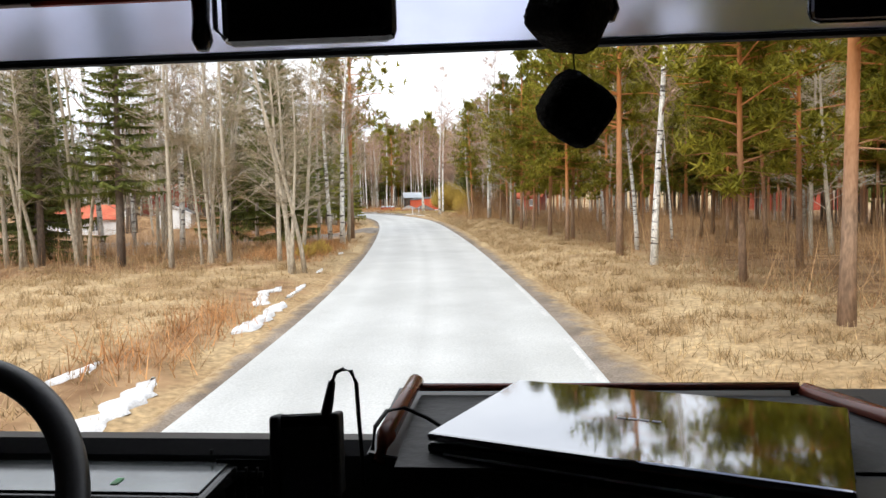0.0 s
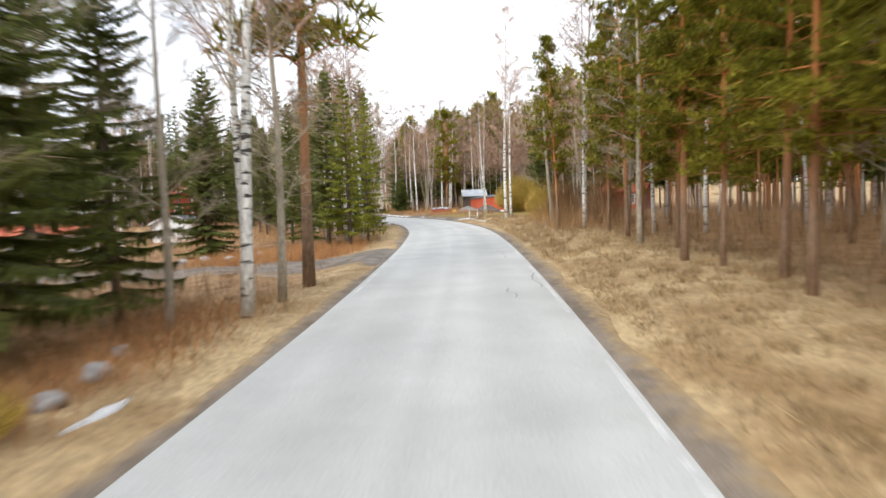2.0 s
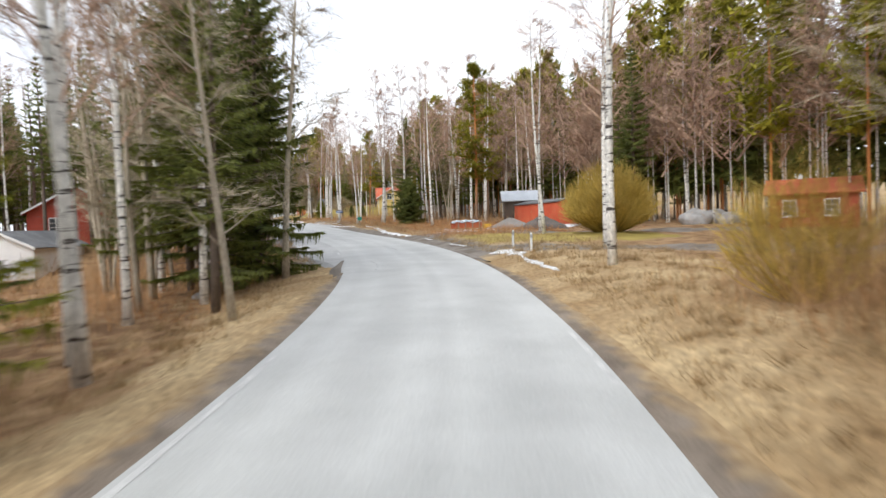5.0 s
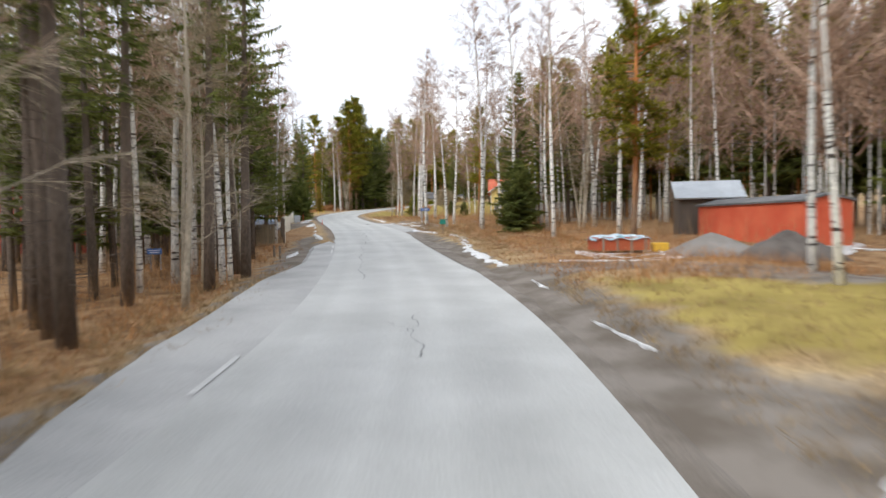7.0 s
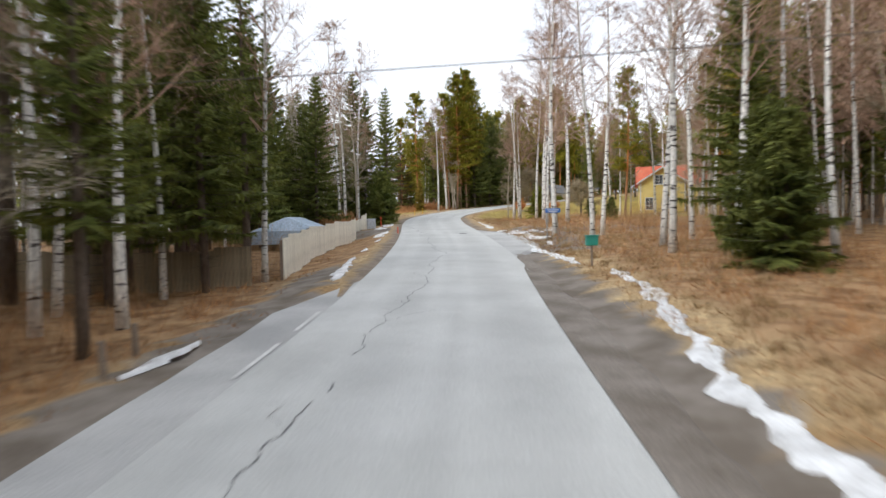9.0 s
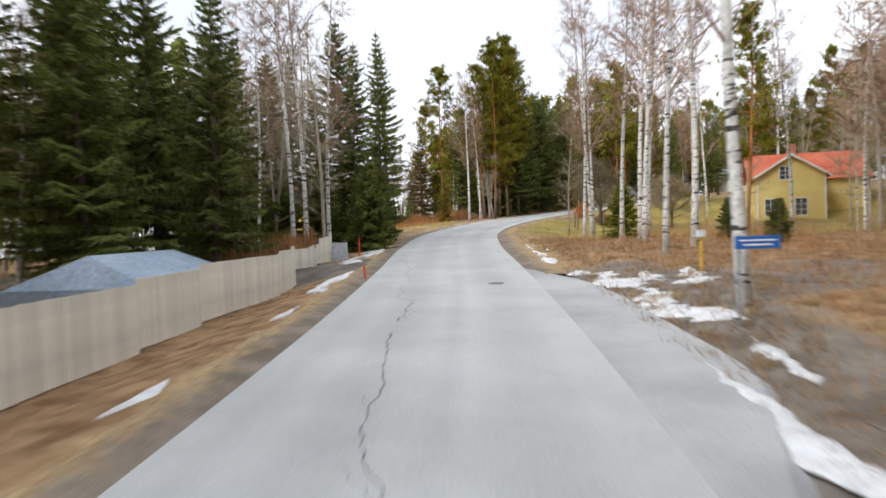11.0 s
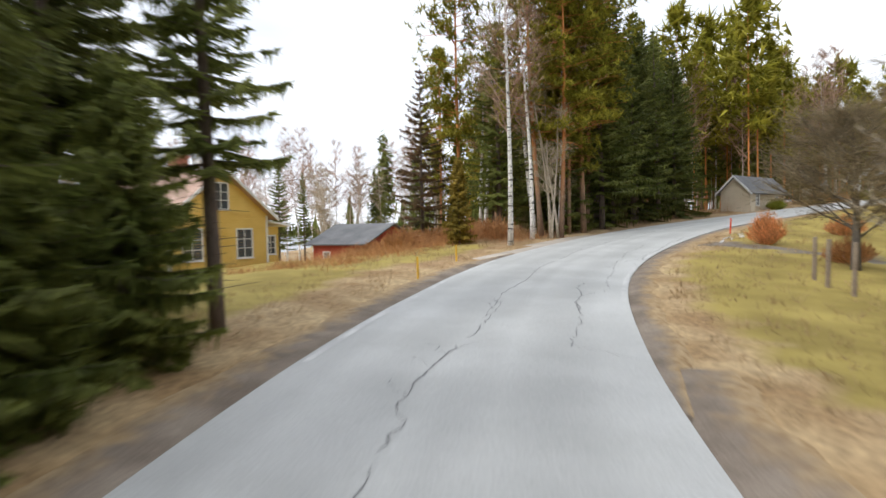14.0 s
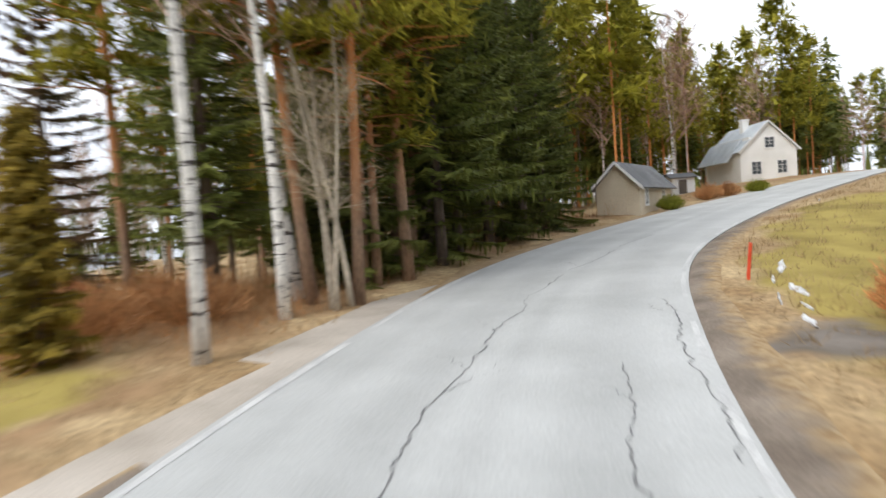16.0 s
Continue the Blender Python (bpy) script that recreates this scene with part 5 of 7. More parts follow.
bush("willow_bush", "large round golden-yellow leafless willow bush", "bush", 1.0, 92.2, 2.6, 3.9, 2800, WILLOW_TWIG, 61)
bush("bramble_bush", "low yellow-orange dead fern clump by the verge", "bush", *place_fine(28.6, -5.3), 0.5, 0.6, 140, WILLOW_TWIG, 62)
bush("bramble_bush", "low yellow-orange dead fern clump by the verge", "bush", *place_fine(26.6, -5.6), 0.4, 0.5, 120, WILLOW_TWIG, 63)
bush("spirea_bush", "rust-orange leafless garden bush on a lawn", "bush", -47.4, 180.1, 0.9, 1.0, 320, RUST_TWIG, 64)
bush("spirea_bush", "rust-orange leafless garden bush on a lawn", "bush", -49.4, 173.8, 0.75, 1.35, 420, RUST_TWIG, 65)
bush("spirea_bush", "rust-orange leafless garden bush on a lawn", "bush", -46.2, 171.0, 0.8, 0.9, 280, RED_TWIG, 66)
for n, (x, y) in enumerate(((-64.5, 168.9), (-66.5, 170.6), (-62.6, 171.0), (-68.6, 172.0), (-70.8, 173.2), (-65.2, 172.4), (-61.6, 172.6), (-72.6, 173.6), (-67.2, 173.4), (-63.4, 173.4))):
    bush("hedge_bush", "reddish-brown leafless garden bush in rough grass", "bush", x, y, 1.2, 1.15, 340, RED_TWIG, 70 + n)
for n, (x, y) in enumerate(((-48.2, 137.6), (-47.8, 136.0), (-48.6, 139.2), (-47.4, 134.6))):
    bush("bramble_bush", "dark red leafless bramble behind a board fence", "bush", x, y, 1.0, 1.5, 260, RED_TWIG, 90 + n)
bush("hazel_bush", "brown leafless bush at the wood's edge", "bush", *place_fine(63.0, 6.4), 1.3, 3.2, 380, BROWN_TWIG, 67)
bush("hazel_bush", "brown leafless bush at the wood's edge", "bush", *place_fine(66.5, 6.0), 1.5, 3.0, 380, WILLOW_TWIG, 68)
bush("hazel_bush", "brown leafless bush at the wood's edge", "bush", *place_fine(59.5, 8.0), 1.4, 3.6, 380, BROWN_TWIG, 69)

# ---- far woods ----


def thin(mesh, share, grow, r):
    """Some of a mesh's triangles, made larger: a tree for the distance."""
    n = len(mesh.polygons)
    v = np.empty(len(mesh.vertices) * 3, np.float32)
    mesh.vertices.foreach_get("co", v)
    t = v.reshape(-1, 3, 3)[r.permutation(n)[:int(n * share)]]
    c = t.mean(1, keepdims=True)
    return c + (t - c) * grow


def far_wood(name, label, spots, mesh, share, grow, material, trunk_material, trunk_r, trunk_h, lo, hi, seed):
    crowns, stems = [], []
    r = np.random.default_rng(seed)
    lod = [thin(mesh, share, grow, r) for _ in range(3)]
    height = max(v.co.z for v in mesh.vertices)
    for spot in spots:
        if spot[0] == "box":
            xy = np.c_[r.uniform(spot[2], spot[3], spot[1]), r.uniform(spot[4], spot[5], spot[1])]
            xy = xy[np.abs(beside(xy)[1] + 0.8) > 8]
        else:
            xy = scatter(*spot, seed + 1)[0]
        xy = np.array([p for p in xy if not in_glade(*p)])
        zz = heights(xy)
        for (x, y), z in zip(xy, zz):
            s, a = r.uniform(lo, hi) / height, r.uniform(0, 6.283)
            m = np.array([[math.cos(a), -math.sin(a), 0], [math.sin(a), math.cos(a), 0], [0, 0, 1]]) * s
            crowns.append(lod[r.integers(3)] @ m.T + (x, y, z))
            h = height * s * trunk_h
            ring = [np.array((math.cos(k * 2.094) * trunk_r, math.sin(k * 2.094) * trunk_r, 0)) for k in range(3)]
            o = np.array((x, y, z - 0.2))
            top = np.array((0, 0, h))
            for k in range(3):
                p, q = ring[k], ring[(k + 1) % 3]
                stems.append([o + p, o + q, o + q * 0.3 + top])
                stems.append([o + p, o + q * 0.3 + top, o + p * 0.3 + top])
    tagged(new(name, fast_mesh(name, np.concatenate(crowns), 3, material)), label + ", seen far off", "far wood", kind="stuff")
    tagged(new(name + "_trunks", fast_mesh(name, np.array(stems), 3, trunk_material)), "slender trunks of " + label, "far wood", kind="stuff")


far_wood("far_spruces", "dark green spruce wood", [(95, -15, 150, 27, 75, 71), (130, -15, 66, 24, 58, 85), (90, 92, 150, 30, 60, 86), (60, 150, 264, 34, 80, 72), (40, 60, 150, -70, -30, 73), (26, 196, 262, -60, -30, 74), ("box", 90, -80, 40, 244, 300), ("box", 12, -74, -58, 200, 236), ("box", 26, -110, -62, 128, 150), (12, -30, 20, -75, -45, 75)], SPRUCES[1][1], 0.07, 4.2, SPRUCE_LEAF, SPRUCE_BARK, 0.11, 0.3, 10, 17, 81)
far_wood("far_pines", "green pine wood", [(120, -15, 150, 27, 75, 76), (60, -10, 90, 22, 45, 87), (50, 150, 264, 36, 80, 77), (40, 200, 264, -60, -14, 78), ("box", 190, -85, 45, 236, 300), ("box", 26, -72, -52, 203, 236), ("box", 30, -20, 30, 170, 235)], PINES[1][1], 0.09, 3.0, PINE_LEAF, PINE_BARK, 0.10, 0.85, 13, 20, 82)
far_wood("far_birches", "purplish leafless birch wood", [(150, 40, 150, 24, 75, 79), (150, 96, 180, 30, 62, 84), (60, 150, 264, 30, 80, 80), (90, 20, 150, -75, -26, 81), (30, 160, 200, -60, -28, 82), (30, 200, 262, -60, -16, 83), ("box", 130, -85, 45, 234, 300), ("box", 18, -72, -52, 203, 236), ("box", 40, -28, 30, 160, 235)], BIRCHES[1][1], 0.15, 3.0, BIRCH_TWIG, BIRCH_BARK, 0.075, 0.9, 11, 17, 83)


def horizon_wood(name, x0, y0, x1, y1, n, lo, hi, seed):
    """A very distant line of trees, one low jagged crown after another."""
    r, tris = np.random.default_rng(seed), []
    for k in range(n):
        t = r.random()
        x, y, h, w = x0 + (x1 - x0) * t + r.normal(0, 15), y0 + (y1 - y0) * t + r.normal(0, 15), r.uniform(lo, hi), r.uniform(2.0, 4.0)
        for a in (0.0, 1.05, 2.1):
            c, s = math.cos(a) * w, math.sin(a) * w
            for j in range(3):
                z0, z1, q = h * j * 0.28, h * (j * 0.28 + 0.45), 1 - 0.28 * j
                tris.append([(x - c * q, y - s * q, z0), (x + c * q, y + s * q, z0), (x, y, z1)])
    tagged(new(name, fast_mesh(name, np.array(tris), 3, SPRUCE_LEAF)), "distant dark tree line on the horizon", "far wood", kind="stuff")


horizon_wood("far_shore_wood", -900, -200, -700, 1100, 900, 12, 20, 91)
horizon_wood("far_ridge_wood", -200, 330, 160, 340, 420, 12, 22, 92)
horizon_wood("far_side_wood", 110, -100, 120, 330, 420, 14, 22, 93)
horizon_wood("far_field_wood", -130, -120, -125, 110, 160, 10, 16, 94)
horizon_wood("far_back_wood", -130, -110, 110, -110, 240, 12, 20, 95)

# ---- buildings ----


def boards(name, a, b, pitch, upright=False):
    """Painted or bare timber cladding: a fine groove repeats across the wall."""
    m = surf(name, a, b, scale=0.9, fine=26, rough=0.75, bump=0.0, contrast=0.12)
    n, l = m.node_tree.nodes, m.node_tree.links
    p = n["Principled BSDF"]
    co, wv, bp = n.new("ShaderNodeTexCoord"), n.new("ShaderNodeTexWave"), n.new("ShaderNodeBump")
    wv.wave_type, wv.bands_direction, wv.wave_profile = "BANDS", "X" if upright else "Z", "SAW"
    wv.inputs["Scale"].default_value = 0.314 / pitch
    bp.inputs["Strength"].default_value, bp.inputs["Distance"].default_value = 0.6, 0.02
    l.new(co.outputs["Object"], wv.inputs[0]), l.new(wv.outputs[0], bp.inputs["Height"]), l.new(bp.outputs[0], p.inputs["Normal"])
    return m


YELLOW_WALL = boards("yellow_boards", (0.72, 0.49, 0.12), (0.80, 0.57, 0.165), 0.14)
PALE_YELLOW = boards("pale_yellow_boards", (0.80, 0.61, 0.20), (0.86, 0.69, 0.27), 0.14)
RED_WALL = boards("red_boards", (0.36, 0.055, 0.03), (0.44, 0.08, 0.045), 0.16, True)
CRATE_RED = boards("faded_red_crate_boards", (0.42, 0.075, 0.03), (0.50, 0.12, 0.05), 0.12)
ORANGE_RED = boards("orange_red_panels", (0.62, 0.10, 0.045), (0.70, 0.15, 0.07), 0.5, True)
WHITE_WALL = boards("white_boards", (0.78, 0.78, 0.77), (0.86, 0.86, 0.85), 0.16)
CREAM_WALL = surf("cream_render", (0.55, 0.47, 0.34), (0.66, 0.58, 0.44), scale=0.7, fine=20, rough=0.9, bump=0.3, contrast=0.12)
WHITE_RENDER = surf("white_render", (0.76, 0.75, 0.71), (0.85, 0.84, 0.81), scale=0.6, fine=20, rough=0.9, bump=0.3, contrast=0.1)
DARK_TIMBER = boards("dark_timber", (0.10, 0.085, 0.07), (0.16, 0.13, 0.105), 0.15, True)
TRIM = surf("white_trim", (0.72, 0.72, 0.70), (0.80, 0.80, 0.78), scale=2, fine=30, rough=0.6, bump=0.1, contrast=0.06)
GREY_ROOF = surf("grey_roof", (0.13, 0.133, 0.138), (0.20, 0.202, 0.205), scale=0.8, fine=18, rough=0.9, bump=0.4)
PALE_ROOF = surf("pale_metal_roof", (0.50, 0.54, 0.58), (0.62, 0.66, 0.70), scale=0.8, fine=18, rough=0.45, bump=0.15, metal=0.2)
BLUE_ROOF = surf("blue_grey_tarpaulin", (0.36, 0.45, 0.56), (0.46, 0.55, 0.66), scale=1.2, fine=9, rough=0.5, bump=0.4)
RED_ROOF = surf("red_tiles", (0.48, 0.10, 0.05), (0.58, 0.16, 0.08), scale=0.9, fine=14, rough=0.8, bump=0.5)
PINK_ROOF = surf("faded_brown_tiles", (0.42, 0.27, 0.20), (0.54, 0.37, 0.29), scale=0.9, fine=14, rough=0.8, bump=0.5)
BRICK = surf("chimney_brick", (0.36, 0.15, 0.09), (0.46, 0.22, 0.14), scale=2.0, fine=14, rough=0.9, bump=0.5)
PANE = surf("window_glass", (0.06, 0.07, 0.08), (0.10, 0.11, 0.12), scale=1.0, fine=3, rough=0.06, bump=0.0, contrast=0.1)
PALE_BOARD = surf("weathered_pale_board", (0.72, 0.69, 0.58), (0.84, 0.81, 0.70), scale=1.4, fine=30, rough=0.85, bump=0.3, vary=0.09, stretch=(1, 1, 0.15))
BROWN_BOARD = surf("weathered_brown_board", (0.24, 0.19, 0.12), (0.33, 0.27, 0.18), scale=1.4, fine=30, rough=0.85, bump=0.3, vary=0.18, stretch=(1, 1, 0.15))
POST_WOOD = surf("grey_post_wood", (0.22, 0.17, 0.13), (0.32, 0.26, 0.20), scale=2, fine=30, rough=0.9, bump=0.4)
SHEET_METAL = surf("grey_sheet_metal", (0.42, 0.46, 0.50), (0.52, 0.56, 0.60), scale=1, fine=12, rough=0.5, metal=0.3, bump=0.1)
SIGN_BLUE = surf("sign_blue", (0.02, 0.12, 0.42), (0.03, 0.15, 0.48), scale=3, fine=20, rough=0.4, bump=0.0, contrast=0.05)
SIGN_WHITE = surf("sign_white", (0.75, 0.76, 0.78), (0.80, 0.81, 0.82), scale=3, fine=20, rough=0.4, bump=0.0, contrast=0.05)
GREEN_BOX = surf("green_mailbox_plastic", (0.02, 0.22, 0.17), (0.03, 0.28, 0.22), scale=3, fine=20, rough=0.45, bump=0.05, contrast=0.08)
YELLOW_PAINT = surf("yellow_paint", (0.72, 0.42, 0.03), (0.80, 0.50, 0.05), scale=3, fine=20, rough=0.5, bump=0.1, contrast=0.1)
STAKE_RED = surf("red_stake_paint", (0.70, 0.07, 0.03), (0.80, 0.12, 0.05), scale=3, fine=20, rough=0.5, bump=0.1, contrast=0.1)
METAL_POST = surf("galvanised_post", (0.36, 0.38, 0.40), (0.46, 0.48, 0.50), scale=3, fine=20, rough=0.5, metal=0.6, bump=0.1)
TARP = surf("blue_white_tarpaulin", (0.30, 0.50, 0.60), (0.70, 0.74, 0.78), scale=3.5, fine=9, rough=0.5, bump=0.5)


def slab(a, b, c, d, thick):
    """A flat piece with thickness from four corners, thickened downwards along its normal."""
    a, b, c, d = (Vector(q) for q in (a, b, c, d))
    n = (b - a).cross(d - a).normalized() * thick
    bd = Build()
    top, low = [a, b, c, d], [q - n for q in (a, b, c, d)]
    bd.v = [tuple(q) for q in top + low]
    bd.f = [(0, 1, 2, 3), (7, 6, 5, 4)] + [(i, i + 4, (i + 1) % 4 + 4, (i + 1) % 4) for i in range(4)]
    return bd


def add_window(root, x, y0, z, w, h, turn, cross=True):
    """A window: white frame with glazing bars round a dark pane, set on the wall at its lower centre."""
    t, d, fr = 0.07, 0.05, Build()
    for y in (-d, 0.02):
        fr.v += [(-w / 2 - t, y, -t), (w / 2 + t, y, -t), (w / 2 + t, y, h + t), (-w / 2 - t, y, h + t), (-w / 2, y, 0), (w / 2, y, 0), (w / 2, y, h), (-w / 2, y, h)]
    for k in range(4):
        m = (k + 1) % 4
        fr.f += [(k, m, m + 4, k + 4), (k + 8, k + 12, m + 12, m + 8), (k, k + 8, m + 8, m), (k + 4, m + 4, m + 12, k + 12)]
    win = part("window", fr, TRIM, root, "white-framed window with small panes", pose(x, y0, z, 0, 0, turn))
    sl = Build()
    sl.box(-w / 2 - 0.1, -d - 0.04, -t - 0.025, w / 2 + 0.1, 0.02, -t)
    part("sill", sl, TRIM, win)
    bars = [(-0.02, -d + 0.01, 0, 0.02, 0.01, h)] + [(-w / 2, -d + 0.013, h * q - 0.015, w / 2, 0.007, h * q + 0.015) for q in (0.33, 0.66)] if cross else []
    for bar in bars:
        gb = Build()
        gb.box(*bar)
        part("glazing_bar", gb, TRIM, win)
    gl = Build()
    gl.box(-w / 2, -0.012, 0, w / 2, 0.012, h)
    part("pane", gl, PANE, win)
    return win


def house(name, label, left, right, depth, z, eave, ridge, wall, roof, windows=(), chimney=None, over=0.35, along_front=False, door=None, corner=None, category="house"):
    """A gabled building. left and right: the ground corners of its front, as one sees it from outside; windows: (wall, along, height, width, tall)."""
    lx, ly = left
    ang = math.atan2(right[1] - ly, right[0] - lx)
    w = math.hypot(right[0] - lx, right[1] - ly)
    root = new(name)
    root.matrix_basis = pose(lx, ly, z, 0, 0, math.degrees(ang))
    t = 0.15
    sides = [Build() for _ in range(4)]  # front, back, left, right
    for wb, box in zip(sides, ((0, 0, w, t), (0, depth - t, w, depth), (0, t, t, depth - t), (w - t, t, w, depth - t))):
        wb.box(box[0], box[1], -0.6, box[2], box[3], eave)

    def gable(wb, pts, d):
        k = len(wb.v)
        wb.v += pts + [tuple(Vector(p) + Vector(d)) for p in pts]
        wb.f += [(k, k + 1, k + 2), (k + 5, k + 4, k + 3), (k, k + 3, k + 4, k + 1), (k + 1, k + 4, k + 5, k + 2), (k + 2, k + 5, k + 3, k)]

    if along_front:
        gable(sides[2], [(0, 0, eave), (0, depth, eave), (0, depth / 2, ridge)], (t, 0, 0))
        gable(sides[3], [(w - t, 0, eave), (w - t, depth, eave), (w - t, depth / 2, ridge)], (t, 0, 0))
    else:
        gable(sides[0], [(0, 0, eave), (w, 0, eave), (w / 2, 0, ridge)], (0, t, 0))
        gable(sides[1], [(0, depth - t, eave), (w, depth - t, eave), (w / 2, depth - t, ridge)], (0, t, 0))
    for wb in sides:
        part("wall", wb, wall, root)
    half = depth / 2 if along_front else w / 2
    k = (ridge - eave) / half
    e, up = eave - over * k, 0.10
    if along_front:
        s1 = slab((-over, -over, e + up), (w + over, -over, e + up), (w + over, depth / 2, ridge + up), (-over, depth / 2, ridge + up), 0.09)
        s2 = slab((w + over, depth + over, e + up), (-over, depth + over, e + up), (-over, depth / 2, ridge + up), (w + over, depth / 2, ridge + up), 0.09)
    else:
        s1 = slab((-over, depth + over, e + up), (-over, -over, e + up), (w / 2, -over, ridge + up), (w / 2, depth + over, ridge + up), 0.09)
        s2 = slab((w + over, -over, e + up), (w + over, depth + over, e + up), (w / 2, depth + over, ridge + up), (w / 2, -over, ridge + up), 0.09)
        fb = Build()
        for sx in (-1, 1):
            x0, x1 = w / 2 + sx * (w / 2 + over), w / 2
            q = slab((x0, -over - 0.03, e + up - 0.16), (x1, -over - 0.03, ridge + up - 0.16), (x1, -over - 0.03, ridge + up + 0.02), (x0, -over - 0.03, e + up + 0.02), 0.03)
            k0 = len(fb.v)
            fb.v += q.v
            fb.f += [tuple(i + k0 for i in f) for f in q.f]
        part("bargeboard", fb, TRIM, root, "white painted gable board")
    part("roof", s1, roof, root)
    part("roof", s2, roof, root)
    if corner:
        for cx in (-0.02, w - 0.10):
            cb = Build()
            cb.box(cx, -0.03, -0.3, cx + 0.12, 0.10, eave - 0.05)
            part("corner_board", cb, corner, root)
    for wall_side, u, h0, ww, hh in windows:
        if wall_side == "front":
            add_window(root, u, 0, h0, ww, hh, 0)
        elif wall_side == "right":
            add_window(root, w, u, h0, ww, hh, 90)
        else:
            add_window(root, 0, u, h0, ww, hh, -90)
    if chimney:
        cb = Build()
        cb.box(chimney[0] - 0.35, chimney[1] - 0.35, eave, chimney[0] + 0.35, chimney[1] + 0.35, ridge + chimney[2], 0.02)
        cb.box(chimney[0] - 0.42, chimney[1] - 0.42, ridge + chimney[2] - 0.14, chimney[0] + 0.42, chimney[1] + 0.42, ridge + chimney[2] - 0.02)
        part("chimney", cb, BRICK if chimney[3] else WHITE_RENDER, root, "brick chimney stack" if chimney[3] else "white rendered chimney stack")
    if door:
        db = Build()
        db.box(door[0], -0.04, -0.05, door[0] + door[1], 0.02, door[2])
        part("door", db, door[3], root)
    return tagged(root, label, category)


# yellow house at the bend, with a lean-to porch and a garden
yh = house("yellow_house", "yellow weatherboarded gabled house with white windows and brown tiled roof", (-70.98, 160.34), (-71.21, 165.82), 9.0, 6.62, 2.72, 4.86, YELLOW_WALL, PINK_ROOF,
           [("front", 1.15, 0.6, 0.95, 1.4), ("front", 4.04, 0.62, 0.85, 1.35), ("front", 2.74, 3.0, 0.75, 1.2), ("left", 2.3, 0.7, 0.9, 1.3), ("left", 6.0, 0.7, 0.9, 1.3)], (2.74, 3.4, 0.95, True), 0.4, corner=TRIM)
pb = Build()
pb.box(5.49, 0.5, -0.5, 6.6, 3.4, 2.1)
part("porch", pb, YELLOW_WALL, yh, "yellow boarded porch with a flat roof")
part("roof", slab((5.5, 0.1, 2.45), (7.15, 0.1, 2.18), (7.15, 3.8, 2.18), (5.5, 3.8, 2.45), 0.1), TRIM, yh)
add_window(yh, 6.05, 0.5, 0.7, 0.55, 0.9, 0)
# boarding: a horizontal lap every 14 cm on the gable wall
for k in range(19):
    b = Build()
    b.box(0.1, -0.012, 0.05 + 0.14 * k, 5.38, 0.0, 0.062 + 0.14 * k)
    part("board", b, YELLOW_WALL, yh)
b = Build()
b.box(0.1, -0.03, 2.70, 5.38, 0.0, 2.78)
part("band", b, YELLOW_WALL, yh)

house("red_outbuilding", "low red-painted timber outbuilding with a grey felt roof", (-79.6, 176.0), (-75.2, 176.75), 6.4, 5.7, 1.85, 3.1, RED_WALL, GREY_ROOF, [("front", 1.2, 0.6, 0.5, 0.6)], None, 0.45, True, (3.3, 1.6, 1.6, RED_WALL), category="outbuilding")
house("garage", "cream rendered garage with a grey gabled roof", (-57.7, 197.4), (-55.5, 197.0), 6.4, 9.1, 1.65, 2.75, CREAM_WALL, GREY_ROOF, [("right", 1.2, 0.6, 0.5, 0.8), ("right", 4.6, 0.7, 0.4, 0.6)], None, 0.3, door=(0.6, 1.0, 1.5, CREAM_WALL), category="garage")
house("garden_shed", "small white garden shed with a flat-pitched roof", (-54.9, 215.6), (-53.3, 216.2), 2.2, 10.45, 1.15, 1.45, WHITE_WALL, GREY_ROOF, [], None, 0.2, True, (0.5, 0.6, 1.0, DARK_TIMBER), category="shed")
wh = house("white_house", "white rendered house with a steep pale grey mansard roof", (-49.4, 234.2), (-44.2, 236.6), 7.5, 11.2, 3.3, 6.0, WHITE_RENDER, PALE_ROOF, [("front", 3.0, 3.45, 0.9, 1.0), ("front", 1.6, 0.9, 0.9, 1.2), ("front", 4.2, 0.9, 0.9, 1.2)], (2.4, 3.6, 0.75, False), 0.3)
ab = Build()
ab.box(0.95, 0.02, 3.3, 4.75, 7.4, 4.6)
part("upper_wall", ab, WHITE_RENDER, wh)
part("roof", slab((-0.9, 1.0, 2.3), (0.75, 1.0, 4.5), (0.75, 7.8, 4.5), (-0.9, 7.8, 2.3), 0.1), PALE_ROOF, wh)
villa = house("yellow_villa", "pale yellow boarded villa with a red tiled roof among birches", (-35.0, 176.0), (-30.2, 177.4), 3.4, 6.4, 4.0, 5.6, PALE_YELLOW, RED_ROOF, [("front", 1.0, 0.8, 0.8, 1.3), ("front", 3.2, 0.8, 0.8, 1.3), ("front", 2.1, 3.7, 0.8, 1.0)], None, 0.4, corner=TRIM)
for box in ((4.95, 3.2, 8.6, 3.35), (0.0, 3.4, 0.15, 8.6), (8.45, 3.35, 8.6, 8.6), (0.15, 8.45, 8.45, 8.6)):
    b = Build()
    b.box(box[0], box[1], -0.6, box[2], box[3], 3.9)
    part("wall", b, PALE_YELLOW, villa)
part("roof", slab((-0.4, 2.8, 3.75), (9.0, 2.8, 3.75), (9.0, 5.9, 6.2), (-0.4, 5.9, 6.2), 0.09), RED_ROOF, villa)
part("roof", slab((9.0, 9.0, 3.75), (-0.4, 9.0, 3.75), (-0.4, 5.9, 6.2), (9.0, 5.9, 6.2), 0.09), RED_ROOF, villa)
b = Build()
b.box(3.1, 5.6, 5.4, 3.8, 6.2, 7.0, 0.02)
part("chimney", b, BRICK, villa, "brick chimney stack")
